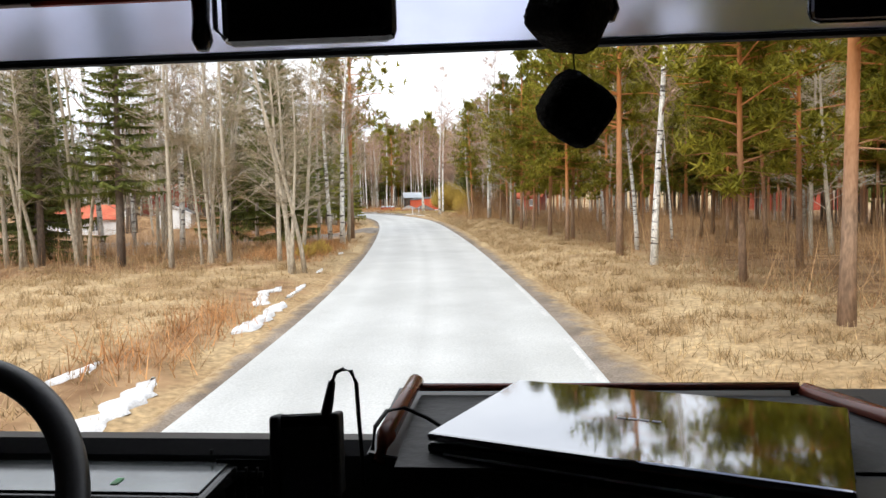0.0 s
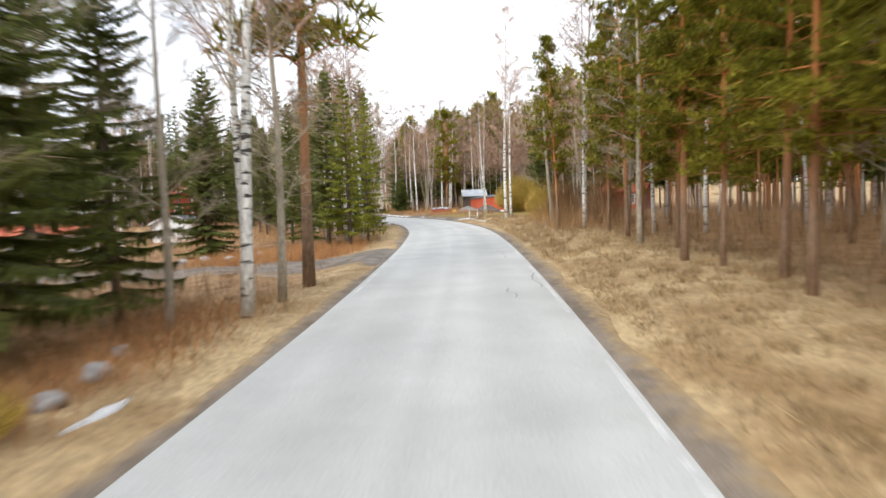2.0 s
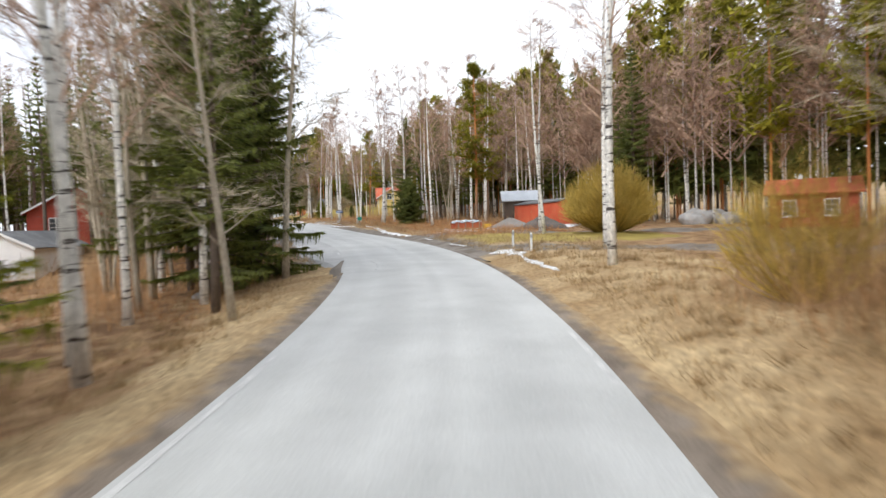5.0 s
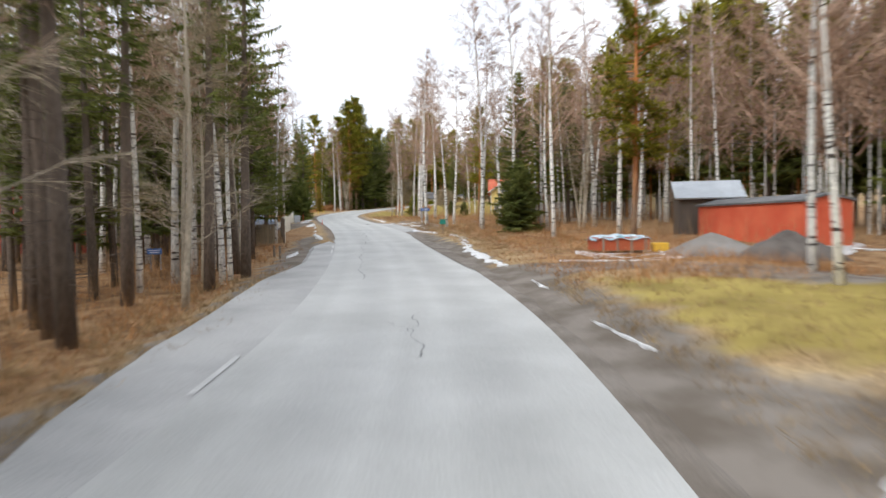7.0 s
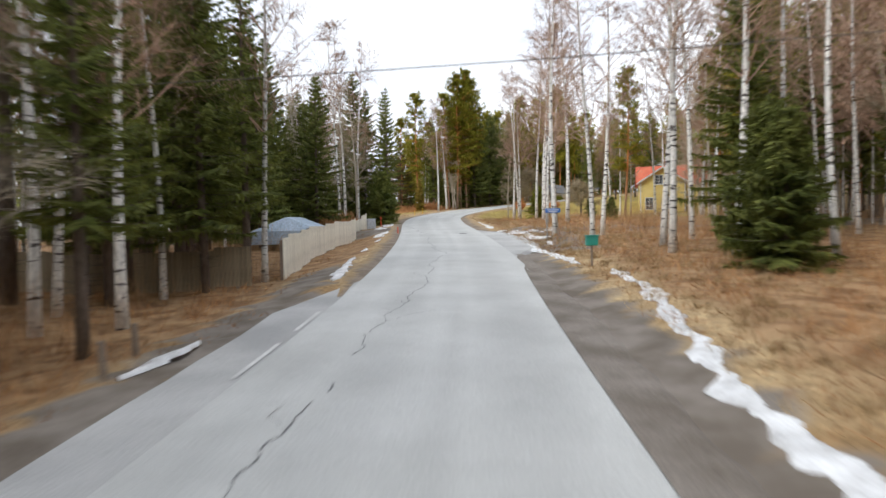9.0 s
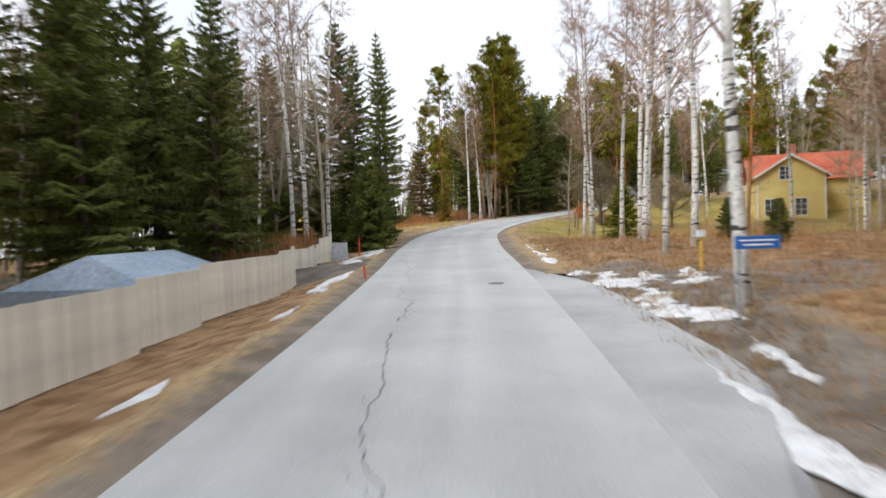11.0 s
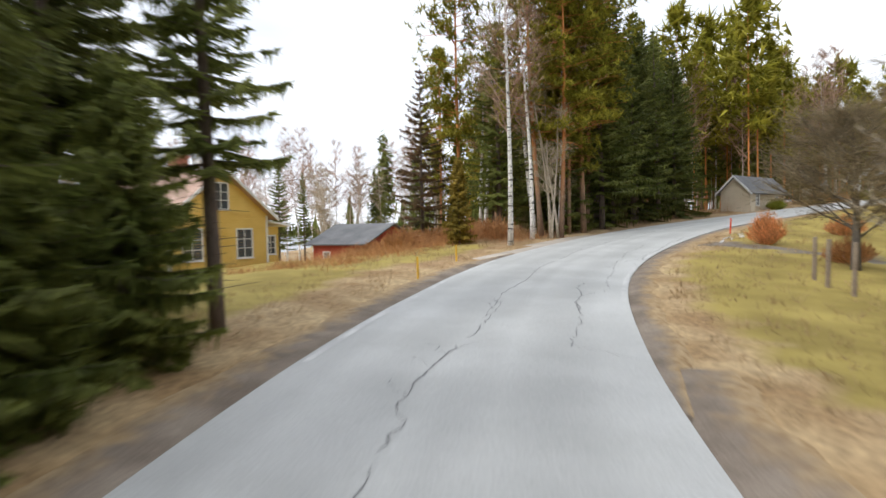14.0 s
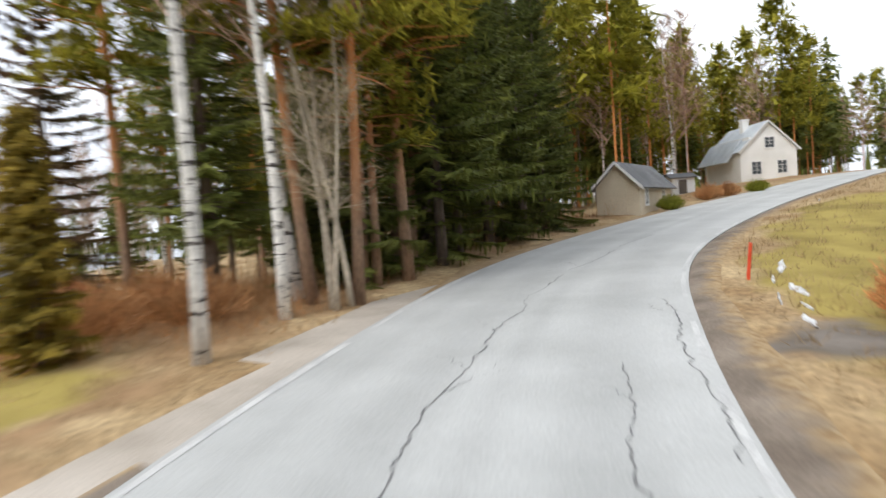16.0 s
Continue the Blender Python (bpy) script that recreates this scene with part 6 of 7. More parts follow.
house("white_garage", "white boarded garage with a grey roof in a yard", (-39.4, 91.4), (-35.1, 92.1), 6.0, 1.85, 2.3, 3.3, WHITE_WALL, GREY_ROOF, [], None, 0.35, door=(0.9, 2.6, 2.0, WHITE_WALL), corner=TRIM, category="garage")
house("white_cottage", "low white cottage with a red tiled roof across a yard", (-47.0, 79.0), (-41.0, 83.0), 6.0, 1.2, 2.3, 4.0, WHITE_WALL, RED_ROOF, [("front", 1.6, 0.8, 0.9, 1.0), ("front", 4.8, 0.8, 0.9, 1.0)], (3.0, 3.0, 0.7, True), 0.4, True)
house("brick_red_house", "red boarded house with a red roof behind spruces", (-43.5, 101.0), (-38.4, 105.6), 8.0, 4.3, 2.6, 4.6, RED_WALL, RED_ROOF, [("front", 2.0, 0.9, 0.9, 1.1), ("front", 5.0, 0.9, 0.9, 1.1)], (3.0, 4.0, 0.7, True), 0.4)
house("red_cottage", "red boarded cottage with white-framed windows behind pines", (9.8, 94.0), (13.8, 92.6), 5.0, 3.6, 2.0, 2.8, RED_WALL, RED_ROOF, [("front", 1.0, 0.8, 0.6, 0.8), ("front", 3.0, 0.8, 0.6, 0.8)], None, 0.3, True)
house("red_roofed_house", "red boarded house with a red tiled roof deep among pines", (36.0, 84.0), (39.0, 75.0), 8.0, 3.0, 2.9, 5.0, RED_WALL, RED_ROOF, [("front", 2.5, 0.9, 0.9, 1.1), ("front", 6.5, 0.9, 0.9, 1.1)], (4.0, 4.0, 0.7, True), 0.4, True)
house("tool_shed", "small dark timber shed with a pale metal roof", (-6.4, 114.4), (-3.5, 114.8), 3.0, 4.75, 1.9, 2.7, DARK_TIMBER, PALE_ROOF, [], None, 0.3, True, (2.4, 0.7, 1.6, DARK_TIMBER), category="shed")
house("red_store", "long low orange-red panelled store with a black felt roof", (-5.5, 113.4), (-1.7, 106.7), 2.2, 4.35, 1.75, 2.0, ORANGE_RED, GREY_ROOF, [], None, 0.12, True, category="store building")

# tent-like shelter behind the fence
tb = Build()
tb.v = [(-1.9, -2.9, 0), (1.9, -2.9, 0), (1.9, 2.9, 0), (-1.9, 2.9, 0), (-1.9, -2.9, 0.75), (1.9, -2.9, 0.75), (1.9, 2.9, 0.75), (-1.9, 2.9, 0.75), (0, -2.3, 1.55), (0, 2.3, 1.55)]
tb.f = [(0, 1, 5, 4), (1, 2, 6, 5), (2, 3, 7, 6), (3, 0, 4, 7), (4, 5, 8), (5, 6, 9, 8), (6, 7, 9), (7, 4, 8, 9)]
shelter = tagged(part("shed_shelter", tb, BLUE_ROOF, m=pose(-42.9, 127.3, 5.15, 0, 0, 32)), "low hipped shelter covered with blue-grey tarpaulin", "shelter")

# ---- fences ----


def board_fence(label, points, tall, board_w, material, group, step=None):
    """A fence of upright boards on rails and posts; points: the foot's corners. step: change of height along it."""
    root = new("board_fence")
    root.matrix_basis = pose(points[0][0], points[0][1], 0)
    one = Build()
    one.box(-board_w / 2, -0.012, 0, board_w / 2, 0.012, 1.0)
    board_me = one.mesh("board", material)
    pb1 = Build()
    pb1.box(-0.05, 0.02, -0.4, 0.05, 0.12, 1.0)
    post_me = pb1.mesh("post", POST_WOOD)
    rnd, done = random.Random(3), 0.0
    total = sum(math.hypot(b[0] - a[0], b[1] - a[1]) for a, b in zip(points, points[1:]))
    for a, b in zip(points, points[1:]):
        d = math.hypot(b[0] - a[0], b[1] - a[1])
        ang = math.degrees(math.atan2(b[1] - a[1], b[0] - a[0]))
        n = int(d / (board_w + 0.004))
        for k in range(n):
            u = (k + 0.5) / n
            x, y = a[0] + (b[0] - a[0]) * u, a[1] + (b[1] - a[1]) * u
            h = tall if step is None else step((done + d * u) / total)
            lift = round((ground_at(x, y) + 0.04) / 0.12) * 0.12
            ob = part("board", board_me, None, root)
            ob.matrix_basis = pose(x - points[0][0], y - points[0][1], lift + off(rnd, 0.006), 0, off(rnd, 0.4), ang) @ Matrix.Diagonal((1, 1, h * rnd.uniform(0.995, 1.008), 1))
            if k % 16 == 0:
                ob = part("post", post_me, None, root)
                ob.matrix_basis = pose(x - points[0][0], y - points[0][1], lift, 0, 0, ang) @ Matrix.Diagonal((1, 1, h * 0.95, 1))
        done += d
    return tagged(root, label, "fence", group)


FENCE_LINE = [(-31.0, 114.4), (-33.4, 118.0), (-36.4, 122.0), (-38.3, 125.0), (-40.9, 129.2), (-43.4, 133.7)]
board_fence("pale weathered fence of upright boards along the road", FENCE_LINE, 1.46, 0.12, PALE_BOARD, "board fences")
board_fence("brown weathered board fence behind the tree trunks", [(-38.0, 107.0), (-34.0, 109.6), (-30.4, 112.4)], 1.25, 0.12, BROWN_BOARD, "board fences")


def stepped(u):
    """The boards' height along the stepped fence."""
    if u < 0.28:
        return 0.60
    if u < 0.54:
        return 0.80
    if u < 0.735:
        return 0.80 + 0.15 * (u - 0.54) / 0.12 if u < 0.66 else 0.82
    return 1.06 + 0.35 * (u - 0.735) if u < 0.94 else 1.27


board_fence("pale stepped board fence beside a driveway", [(-44.7, 133.4), (-45.2, 135.7), (-45.5, 137.0), (-46.0, 138.25)], 1.0, 0.12, PALE_BOARD, "board fences", stepped)
sm = Build()
sm.box(0, -0.02, 0, 0.72, 0.02, 0.82, 0.008)
tagged(part("sheet_panel", sm, SHEET_METAL, m=pose(-45.8, 138.05, ground_at(-45.6, 138.3), 0, 0, 62)), "upright grey sheet metal panel at a fence's end", "panel")

# ---- small things by the road ----


def upright(name, label, category, x, y, h, r, material, lean=0.0, group="", cap=None):
    b = Build()
    b.tube([(0, 0, -0.25), (0, 0, h * 0.5), (0, 0, h)], [r, r, r * 0.92], 8)
    ob = part(name, b, material, m=pose(x, y, ground_at(x, y), lean, lean * 0.6, 0))
    if cap:
        c = Build()
        c.tube([(0, 0, h * 0.72), (0, 0, h * 0.9)], [r * 1.08, r * 1.08], 8)
        part("band", c, cap, ob)
    return tagged(ob, label, category, group)


for x, y in ((-3.8, 84.1), (-2.9, 81.4)):
    upright("marker_post", "white plastic road edge marker post", "marker post", x, y, 0.75, 0.045, SIGN_WHITE, 2, "road marker posts", METAL_POST)
for x, y, h, lean in ((-51.6, 176.9, 0.75, 9), (-45.85, 139.9, 0.85, 2), (-39.25, 132.9, 0.4, 4)):
    upright("stake", "thin red-painted wooden marker stake", "stake", x, y, h, 0.035, STAKE_RED, lean, "marker stakes")
for x, y in ((-56.2, 160.1), (-57.6, 163.9)):
    upright("stake", "short yellow marker stake in the verge", "stake", x, y, 0.6, 0.035, YELLOW_PAINT, 3, "marker stakes")
for x, y, h in ((-5.8, 41.4, 0.9), (-45.2, 163.4, 1.3), (-45.9, 164.4, 1.25), (-46.4, 165.6, 1.2), (-43.0, 162.9, 1.2), (-24.0, 103.6, 0.6), (-25.3, 105.0, 0.6)):
    upright("wooden_post", "short grey weathered wooden post", "post", x, y, h, 0.06, POST_WOOD, 3, "wooden posts")


def road_sign(x, y, tall, w, h, turn, label, posts):
    root = new("name_sign")
    root.matrix_basis = pose(x, y, ground_at(x, y), 0, 0, turn)
    for px in posts:
        b = Build()
        b.tube([(px, 0.03, -0.3), (px, 0.03, tall)], [0.03, 0.03], 8)
        part("post", b, METAL_POST, root)
    b = Build()
    b.box(-w / 2, -0.015, tall - h - 0.03, w / 2, 0.005, tall - 0.03, 0.006)
    plate = part("plate", b, SIGN_BLUE, root, "blue sign plate")
    for k, (u0, u1) in enumerate(((0.1, 0.9), (0.18, 0.82))):
        b = Build()
        zc = tall - 0.03 - h * (0.34 if k == 0 else 0.68)
        b.box(-w / 2 + w * u0, -0.021, zc - h * 0.07, -w / 2 + w * u1, -0.016, zc + h * 0.07)
        part("lettering", b, SIGN_WHITE, plate)
    return tagged(root, label, "road sign", "road signs")


road_sign(-26.5, 98.4, 0.95, 0.62, 0.24, 18, "blue road sign with white lines on two posts", (-0.18, 0.24))
road_sign(-27.0, 129.2, 1.55, 0.75, 0.22, 30, "blue road sign with a white line on a grey post", (-0.3,))


def mailbox(x, y, turn, material, label, tall, k=1.0):
    root = new("mailbox")
    root.matrix_basis = pose(x, y, ground_at(x, y), 0, 0, turn)
    b = Build()
    b.tube([(0, 0, -0.3), (0, 0, tall)], [0.035, 0.035], 8)
    part("post", b, POST_WOOD if material is GREEN_BOX else YELLOW_PAINT, root)
    b = Build()
    b.box(-0.18 * k, -0.14 * k, tall, 0.18 * k, 0.14 * k, tall + 0.3 * k, 0.03 * k)
    box = part("box", b, material, root)
    b = Build()
    b.box(-0.2 * k, -0.17 * k, tall + 0.285 * k, 0.2 * k, 0.15 * k, tall + 0.325 * k, 0.012)
    part("lid", b, material, box)
    return tagged(root, label, "mailbox", "mailboxes")


mailbox(-20.9, 117.2, 30, GREEN_BOX, "green plastic mailbox on a wooden post", 0.62)
mailbox(-29.5, 135.6, 30, SIGN_WHITE, "small white mailbox on a yellow post", 0.95, 0.6)


def rock(x, y, sx, sy, sz, seed, label="grey granite boulder in the dry grass", material=STONE, name="boulder", group="boulders", category="boulder"):
    bm = bmesh.new()
    bmesh.ops.create_icosphere(bm, subdivisions=3, radius=1.0)
    for v in bm.verts:
        v.co *= 1 + 0.28 * noise.noise(v.co * 1.4 + Vector((seed, seed * 2, 0))) + 0.1 * noise.noise(v.co * 4 + Vector((seed, 0, 1)))
    b = Build()
    b.add(bm)
    ob = part(name, b, material, smooth=True, m=pose(x, y, ground_at(x, y) + sz * 0.25, 0, 0, seed * 40) @ Matrix.Diagonal((sx, sy, sz, 1)))
    return tagged(ob, label, category, group)


for n, (x, y, s) in enumerate(((-14.6, 55.5, 0.45), (-13.6, 57.1, 0.38), (-15.5, 54.6, 0.5), (-16.9, 54.9, 0.4), (-12.4, 58.5, 0.25), (-5.4, 29.6, 0.3), (-5.7, 31.0, 0.35), (-6.2, 32.4, 0.3), (-16.6, 81.2, 0.35), (-12.9, 73.7, 0.3))):
    rock(x, y, s * 0.75, s * 0.6, s * 0.5, n + 1)
for n, (x, y, s) in enumerate(((8.0, 104.5, 1.1), (9.4, 105.6, 1.0), (10.3, 104.2, 0.8))):
    rock(x, y, s, s, s * 0.8, n + 21, "pale quarried boulder heaped beside a track")


def heap(x, y, r, h, seed, material, label):
    rnd, b, n, rings = random.Random(seed), Build(), 22, 7
    b.v.append((0, 0, h))
    for j in range(1, rings + 1):
        for k in range(n):
            a, q = 6.283 * k / n, j / rings
            rr = r * q * (1 + 0.12 * math.sin(3 * a + seed) + off(rnd, 0.05))
            b.v.append((math.cos(a) * rr, math.sin(a) * rr * 0.8, h * (1 - q) ** 0.85 * rnd.uniform(0.88, 1.06) - (0.15 if j == rings else 0)))
    for k in range(n):
        b.f.append((0, 1 + k, 1 + (k + 1) % n))
        for j in range(rings - 1):
            s, e = 1 + j * n + k, 1 + j * n + (k + 1) % n
            b.f.append((s, s + n, e + n, e))
    return tagged(part("gravel_mound", b, material, smooth=True, m=pose(x, y, ground_at(x, y))), label, "gravel heap", "gravel heaps")


DARK_EARTH = surf("dark_soil", (0.10, 0.085, 0.075), (0.16, 0.14, 0.125), scale=1.5, fine=24, rough=0.95, bump=0.7)
heap(-5.2, 102.4, 1.9, 0.85, 1, GRAVEL, "heap of grey gravel beside the side road")
heap(-2.9, 101.8, 1.8, 0.95, 2, DARK_EARTH, "heap of dark soil beside the side road")


def sand_bin():
    root = new("crate_trailer")
    root.matrix_basis = pose(-8.5, 103.4, ground_at(-8.5, 103.4), 0, 0, 27)
    b = Build()
    for x0, y0, x1, y1 in ((-1.0, -0.6, 1.0, -0.55), (-1.0, 0.55, 1.0, 0.6), (-1.0, -0.55, -0.95, 0.55), (0.95, -0.55, 1.0, 0.55)):
        b.box(x0, y0, 0.12, x1, y1, 0.62)
    b.box(-0.95, -0.55, 0.12, 0.95, 0.55, 0.18)
    part("box", b, CRATE_RED, root, "red boarded crate sides")
    for k in range(4):
        b = Build()
        x = -0.85 + 0.55 * k
        b.box(x, -0.63, 0.0, x + 0.08, -0.605, 0.66)
        part("upright", b, POST_WOOD, root)
    bm = bmesh.new()
    bmesh.ops.create_grid(bm, x_segments=14, y_segments=9, size=0.5)
    for v in bm.verts:
        v.co = Vector((v.co.x * 2.15, v.co.y * 1.35, 0.66 + 0.14 * noise.noise(v.co * 5) - (0.12 if abs(v.co.x) > 0.46 or abs(v.co.y) > 0.45 else 0)))
    b = Build()
    b.add(bm)
    tp = part("cover", b, TARP, root, "crumpled blue and white tarpaulin", smooth=True)
    mod = tp.modifiers.new("thickness", "SOLIDIFY")
    mod.thickness = 0.01
    return tagged(root, "red crate covered with a crumpled blue-white tarpaulin", "crate")


sand_bin()
b = Build()
b.box(-0.3, -0.2, 0.0, 0.3, 0.2, 0.35, 0.04)
tagged(part("plastic_tub", b, YELLOW_PAINT, m=pose(-7.0, 103.9, ground_at(-7.0, 103.9), 0, 0, 20)), "small yellow plastic tub beside a crate", "tub")

# garden and hedges
gold = spruce_mesh(17, 4.0, 0.8, GOLD_LEAF, 1.4, 0.01)
make_tree("golden_cypress", gold, -61.6, 169.4, "narrow golden-brown garden cypress", "cypress tree", "garden trees")
rusty = spruce_mesh(18, 11.0, 2.4, RUSTY_LEAF, 0.9, 0.08)
make_tree("rusty_spruce_tree", rusty, -68.5, 175.0, "tall spruce with rusty brown cones in its crown", "spruce tree", "garden trees")
tree("spruce", -66.8, 180.0, 8.0)
tree("spruce", -84.0, 188.0, 6.0)
tree("birch", -80.0, 190.0, 12.0)
tree("birch", -90.0, 182.0, 11.0)
tree("spruce", -59.5, 148.2, 13.0)
for n, (x, y, r, h, mat, label) in enumerate(((-54.2, 199.2, 0.7, 0.8, FRESH_SPRUCE, "low clipped green hedge bush by a garage"), (-49.4, 210.2, 0.8, 0.8, FRESH_SPRUCE, "low clipped green hedge bush by a garage"), (-52.4, 206.2, 0.9, 1.0, RED_TWIG, "red-brown leafless hedge bush by a garden"), (-51.2, 208.2, 0.8, 0.9, RED_TWIG, "red-brown leafless hedge bush by a garden"))):
    bush("hedge_bush", label, "hedge", x, y, r, h, 420, mat, 80 + n, group="garden hedges")

for n in range(26):
    rnd = random.Random(300 + n)
    tree("alder" if n % 3 else "birch", rnd.uniform(-112, -86), rnd.uniform(122, 215), rnd.uniform(9, 14))

# overhead cable between the trees
cu = Build()
pts = [Vector((-42, 103, 10.2)).lerp(Vector((14, 118, 10.0)), k / 12) - Vector((0, 0, 1.0 * (1 - (k / 6 - 1) ** 2))) for k in range(13)]
cu.tube(pts, [0.011] * 13, 5)
tagged(part("overhead_cable", cu, DARK_TIMBER), "thin black overhead cable sagging across the road", "cable")

# lake below the houses
WATER = surf("lake_water", (0.10, 0.12, 0.14), (0.16, 0.18, 0.20), scale=0.05, fine=1.5, rough=0.12, bump=0.25, contrast=0.1)
lk = Build()
lk.quad((-2400, -1500, 1.3), (-118, -1500, 1.3), (-118, 2200, 1.3), (-2400, 2200, 1.3))
tagged(part("water", lk, WATER), "pale still lake water below the gardens", "lake", kind="structure")

# ---- the truck from which the road is seen, where it stands at the start ----
# x to the right, y ahead and z up from the driver's eye
CAB = pose(0, 0, 2.4, 1.87, 0, -4.42)
DASH = surf("black_dash_plastic", (0.012, 0.012, 0.014), (0.022, 0.022, 0.024), scale=3, fine=160, rough=0.42, bump=0.03, contrast=0.15)
GLOSS = surf("black_gloss_plastic", (0.010, 0.010, 0.011), (0.016, 0.016, 0.017), scale=3, fine=60, rough=0.22, bump=0.03, contrast=0.1)
RUBBER = surf("black_rubber", (0.012, 0.012, 0.013), (0.02, 0.02, 0.021), scale=4, fine=70, rough=0.6, bump=0.15)
FELT = surf("black_plush", (0.004, 0.004, 0.004), (0.008, 0.008, 0.008), scale=9, fine=220, rough=1.0, bump=0.8, spec=0.1)
RED_WOOD = surf("red_brown_veneer", (0.10, 0.022, 0.014), (0.17, 0.045, 0.026), scale=6, fine=40, rough=0.22, bump=0.03, stretch=(1, 0.15, 1))
LID = surf("glossy_laptop_lid", (0.36, 0.37, 0.385), (0.40, 0.41, 0.425), scale=2, fine=6, rough=0.05, bump=0.01, metal=1.0, contrast=0.05)
RED_LIGHT = surf("red_trim", (0.55, 0.03, 0.015), (0.62, 0.05, 0.02), scale=3, fine=30, rough=0.4, bump=0.05)
# grey made metallic, so the display's pale glare is mirrored sky
GLARE_DIAL = surf("display_glare_metal", (0.13, 0.14, 0.14), (0.26, 0.275, 0.275), scale=5, fine=9, rough=0.16, bump=0.0, metal=0.7, contrast=0.2)
TRUCK_PAINT = surf("dark_red_truck_paint", (0.16, 0.02, 0.015), (0.19, 0.028, 0.02), scale=1.5, fine=30, rough=0.3, bump=0.03, contrast=0.08)
LINING = surf("dark_grey_lining", (0.05, 0.05, 0.055), (0.075, 0.075, 0.08), scale=2, fine=60, rough=0.9, bump=0.2)
VISOR = surf("grey_translucent_visor", (0.78, 0.80, 0.92), (0.86, 0.88, 0.97), scale=2.2, fine=5, rough=0.3, bump=0.0, contrast=0.12)
_n, _l = VISOR.node_tree.nodes, VISOR.node_tree.links
_tr, _mx = _n.new("ShaderNodeBsdfRefraction"), _n.new("ShaderNodeMixShader")
_l.new(_n["Principled BSDF"].inputs["Base Color"].links[0].from_socket, _tr.inputs[0])
_tr.inputs["IOR"].default_value, _tr.inputs["Roughness"].default_value = 1.02, 0.9
_mx.inputs[0].default_value = 0.8
_l.new(_n["Principled BSDF"].outputs[0], _mx.inputs[1])
_l.new(_tr.outputs[0], _mx.inputs[2])
_l.new(_mx.outputs[0], _n["Material Output"].inputs[0])

truck = new("truck")
truck.matrix_basis = CAB
tagged(truck, "truck cab with a black dashboard and grey visor", "truck")


def cab_part(name, b, material, parent=None, label="", smooth=False):
    return part(name, b, material, parent or truck, label, None, smooth)


def prism(profile, x0, x1):
    """A body of one section, given as (y, z) points, from x0 to x1."""
    b, n = Build(), len(profile)
    b.v = [(x0, y, z) for y, z in profile] + [(x1, y, z) for y, z in profile]
    b.f = [tuple(range(n)), tuple(reversed(range(n, 2 * n)))] + [(i, i + n, (i + 1) % n + n, (i + 1) % n) for i in range(n)]
    return b


# unseen shell, added without side or rear windows to shut daylight out
b = Build()  # shell: sides, back, roof, floor, front below the windscreen
b.box(-1.10, -1.3, -1.75, -1.06, 1.12, 0.62)
b.box(1.56, -1.3, -1.75, 1.60, 1.12, 0.62)
b.box(-1.06, -1.3, -1.75, 1.56, -1.26, 0.62)
b.box(-1.06, -1.26, -1.45, 1.56, 1.10, -1.40)
b.box(-1.06, 1.06, -1.75, 1.56, 1.12, -0.46)
b.box(-1.10, -1.3, 0.62, 1.60, 0.80, 0.66)
cab_part("cab_body", b, TRUCK_PAINT, label="unseen dark red truck cab body, closed to keep the inside dark")
b = Build()
b.box(-1.055, -1.25, -1.38, -1.04, 1.05, 0.60)
b.box(1.54, -1.25, -1.38, 1.555, 1.05, 0.60)
b.box(-1.04, -1.255, -1.38, 1.54, -1.24, 0.60)
b.box(-1.04, -1.24, 0.585, 1.54, 0.78, 0.605)
cab_part("lining", b, LINING)
for x in (-0.86, 1.36):
    for y in (0.55,):
        w = Build()
        n = 28
        w.tube([(x - 0.15, y, -1.865), (x - 0.13, y, -1.865), (x + 0.13, y, -1.865), (x + 0.15, y, -1.865)], [0.40, 0.48, 0.48, 0.40], n)
        tyre = cab_part("wheel", w, RUBBER, label="black truck tyre")
        w = Build()
        w.tube([(x - 0.155, y, -1.865), (x + 0.155, y, -1.865)], [0.26, 0.26], 20)
        part("rim", w, METAL_POST, tyre)

# windscreen header: grey visor band with a black lower edge
b = prism([(0.80, 0.185), (0.86, 0.62), (0.875, 0.62), (0.815, 0.185)], -1.04, 1.54)
cab_part("visor", b, VISOR, label="grey translucent sun visor across the windscreen")
b = Build()
b.tube([(-1.04, 0.805, 0.180), (0.37, 0.805, 0.182), (1.54, 0.805, 0.180)], [0.006] * 3, 8)
cab_part("visor_edge", b, RUBBER)
b = Build()
b.box(-0.313, 0.755, 0.184, -0.108, 0.785, 0.33, 0.012)
cab_part("mirror", b, GLOSS, label="black interior mirror housing")
b = Build()
b.tube([(-0.315, 0.752, 0.235), (-0.314, 0.750, 0.200), (-0.302, 0.750, 0.187)], [0.003] * 3, 6)
cab_part("mirror_trim", b, METAL_POST)
for x, z0 in ((-0.339, 0.181), (0.132, 0.196)):
    b = Build()
    b.tube([(x, 0.77, z0), (x, 0.77, z0 + 0.012), (x - 0.003, 0.775, z0 + 0.035), (x - 0.004, 0.785, 0.33)], [0.007, 0.0125, 0.010, 0.014], 12)
    cab_part("visor_hook", b, GLOSS, smooth=True)
b = Build()
b.box(-1.04, 0.765, 0.243, -0.345, 0.785, 0.36, 0.004)
cab_part("overhead_panel", b, GLOSS)
b = Build()
b.box(-0.54, 0.757, 0.2375, -0.352, 0.764, 0.2425)
cab_part("red_strip", b, RED_LIGHT, label="thin red trim strip")
b = Build()
b.box(0.350, 0.765, 0.186, 0.66, 0.785, 0.36, 0.012)
cab_part("overhead_box", b, GLOSS)

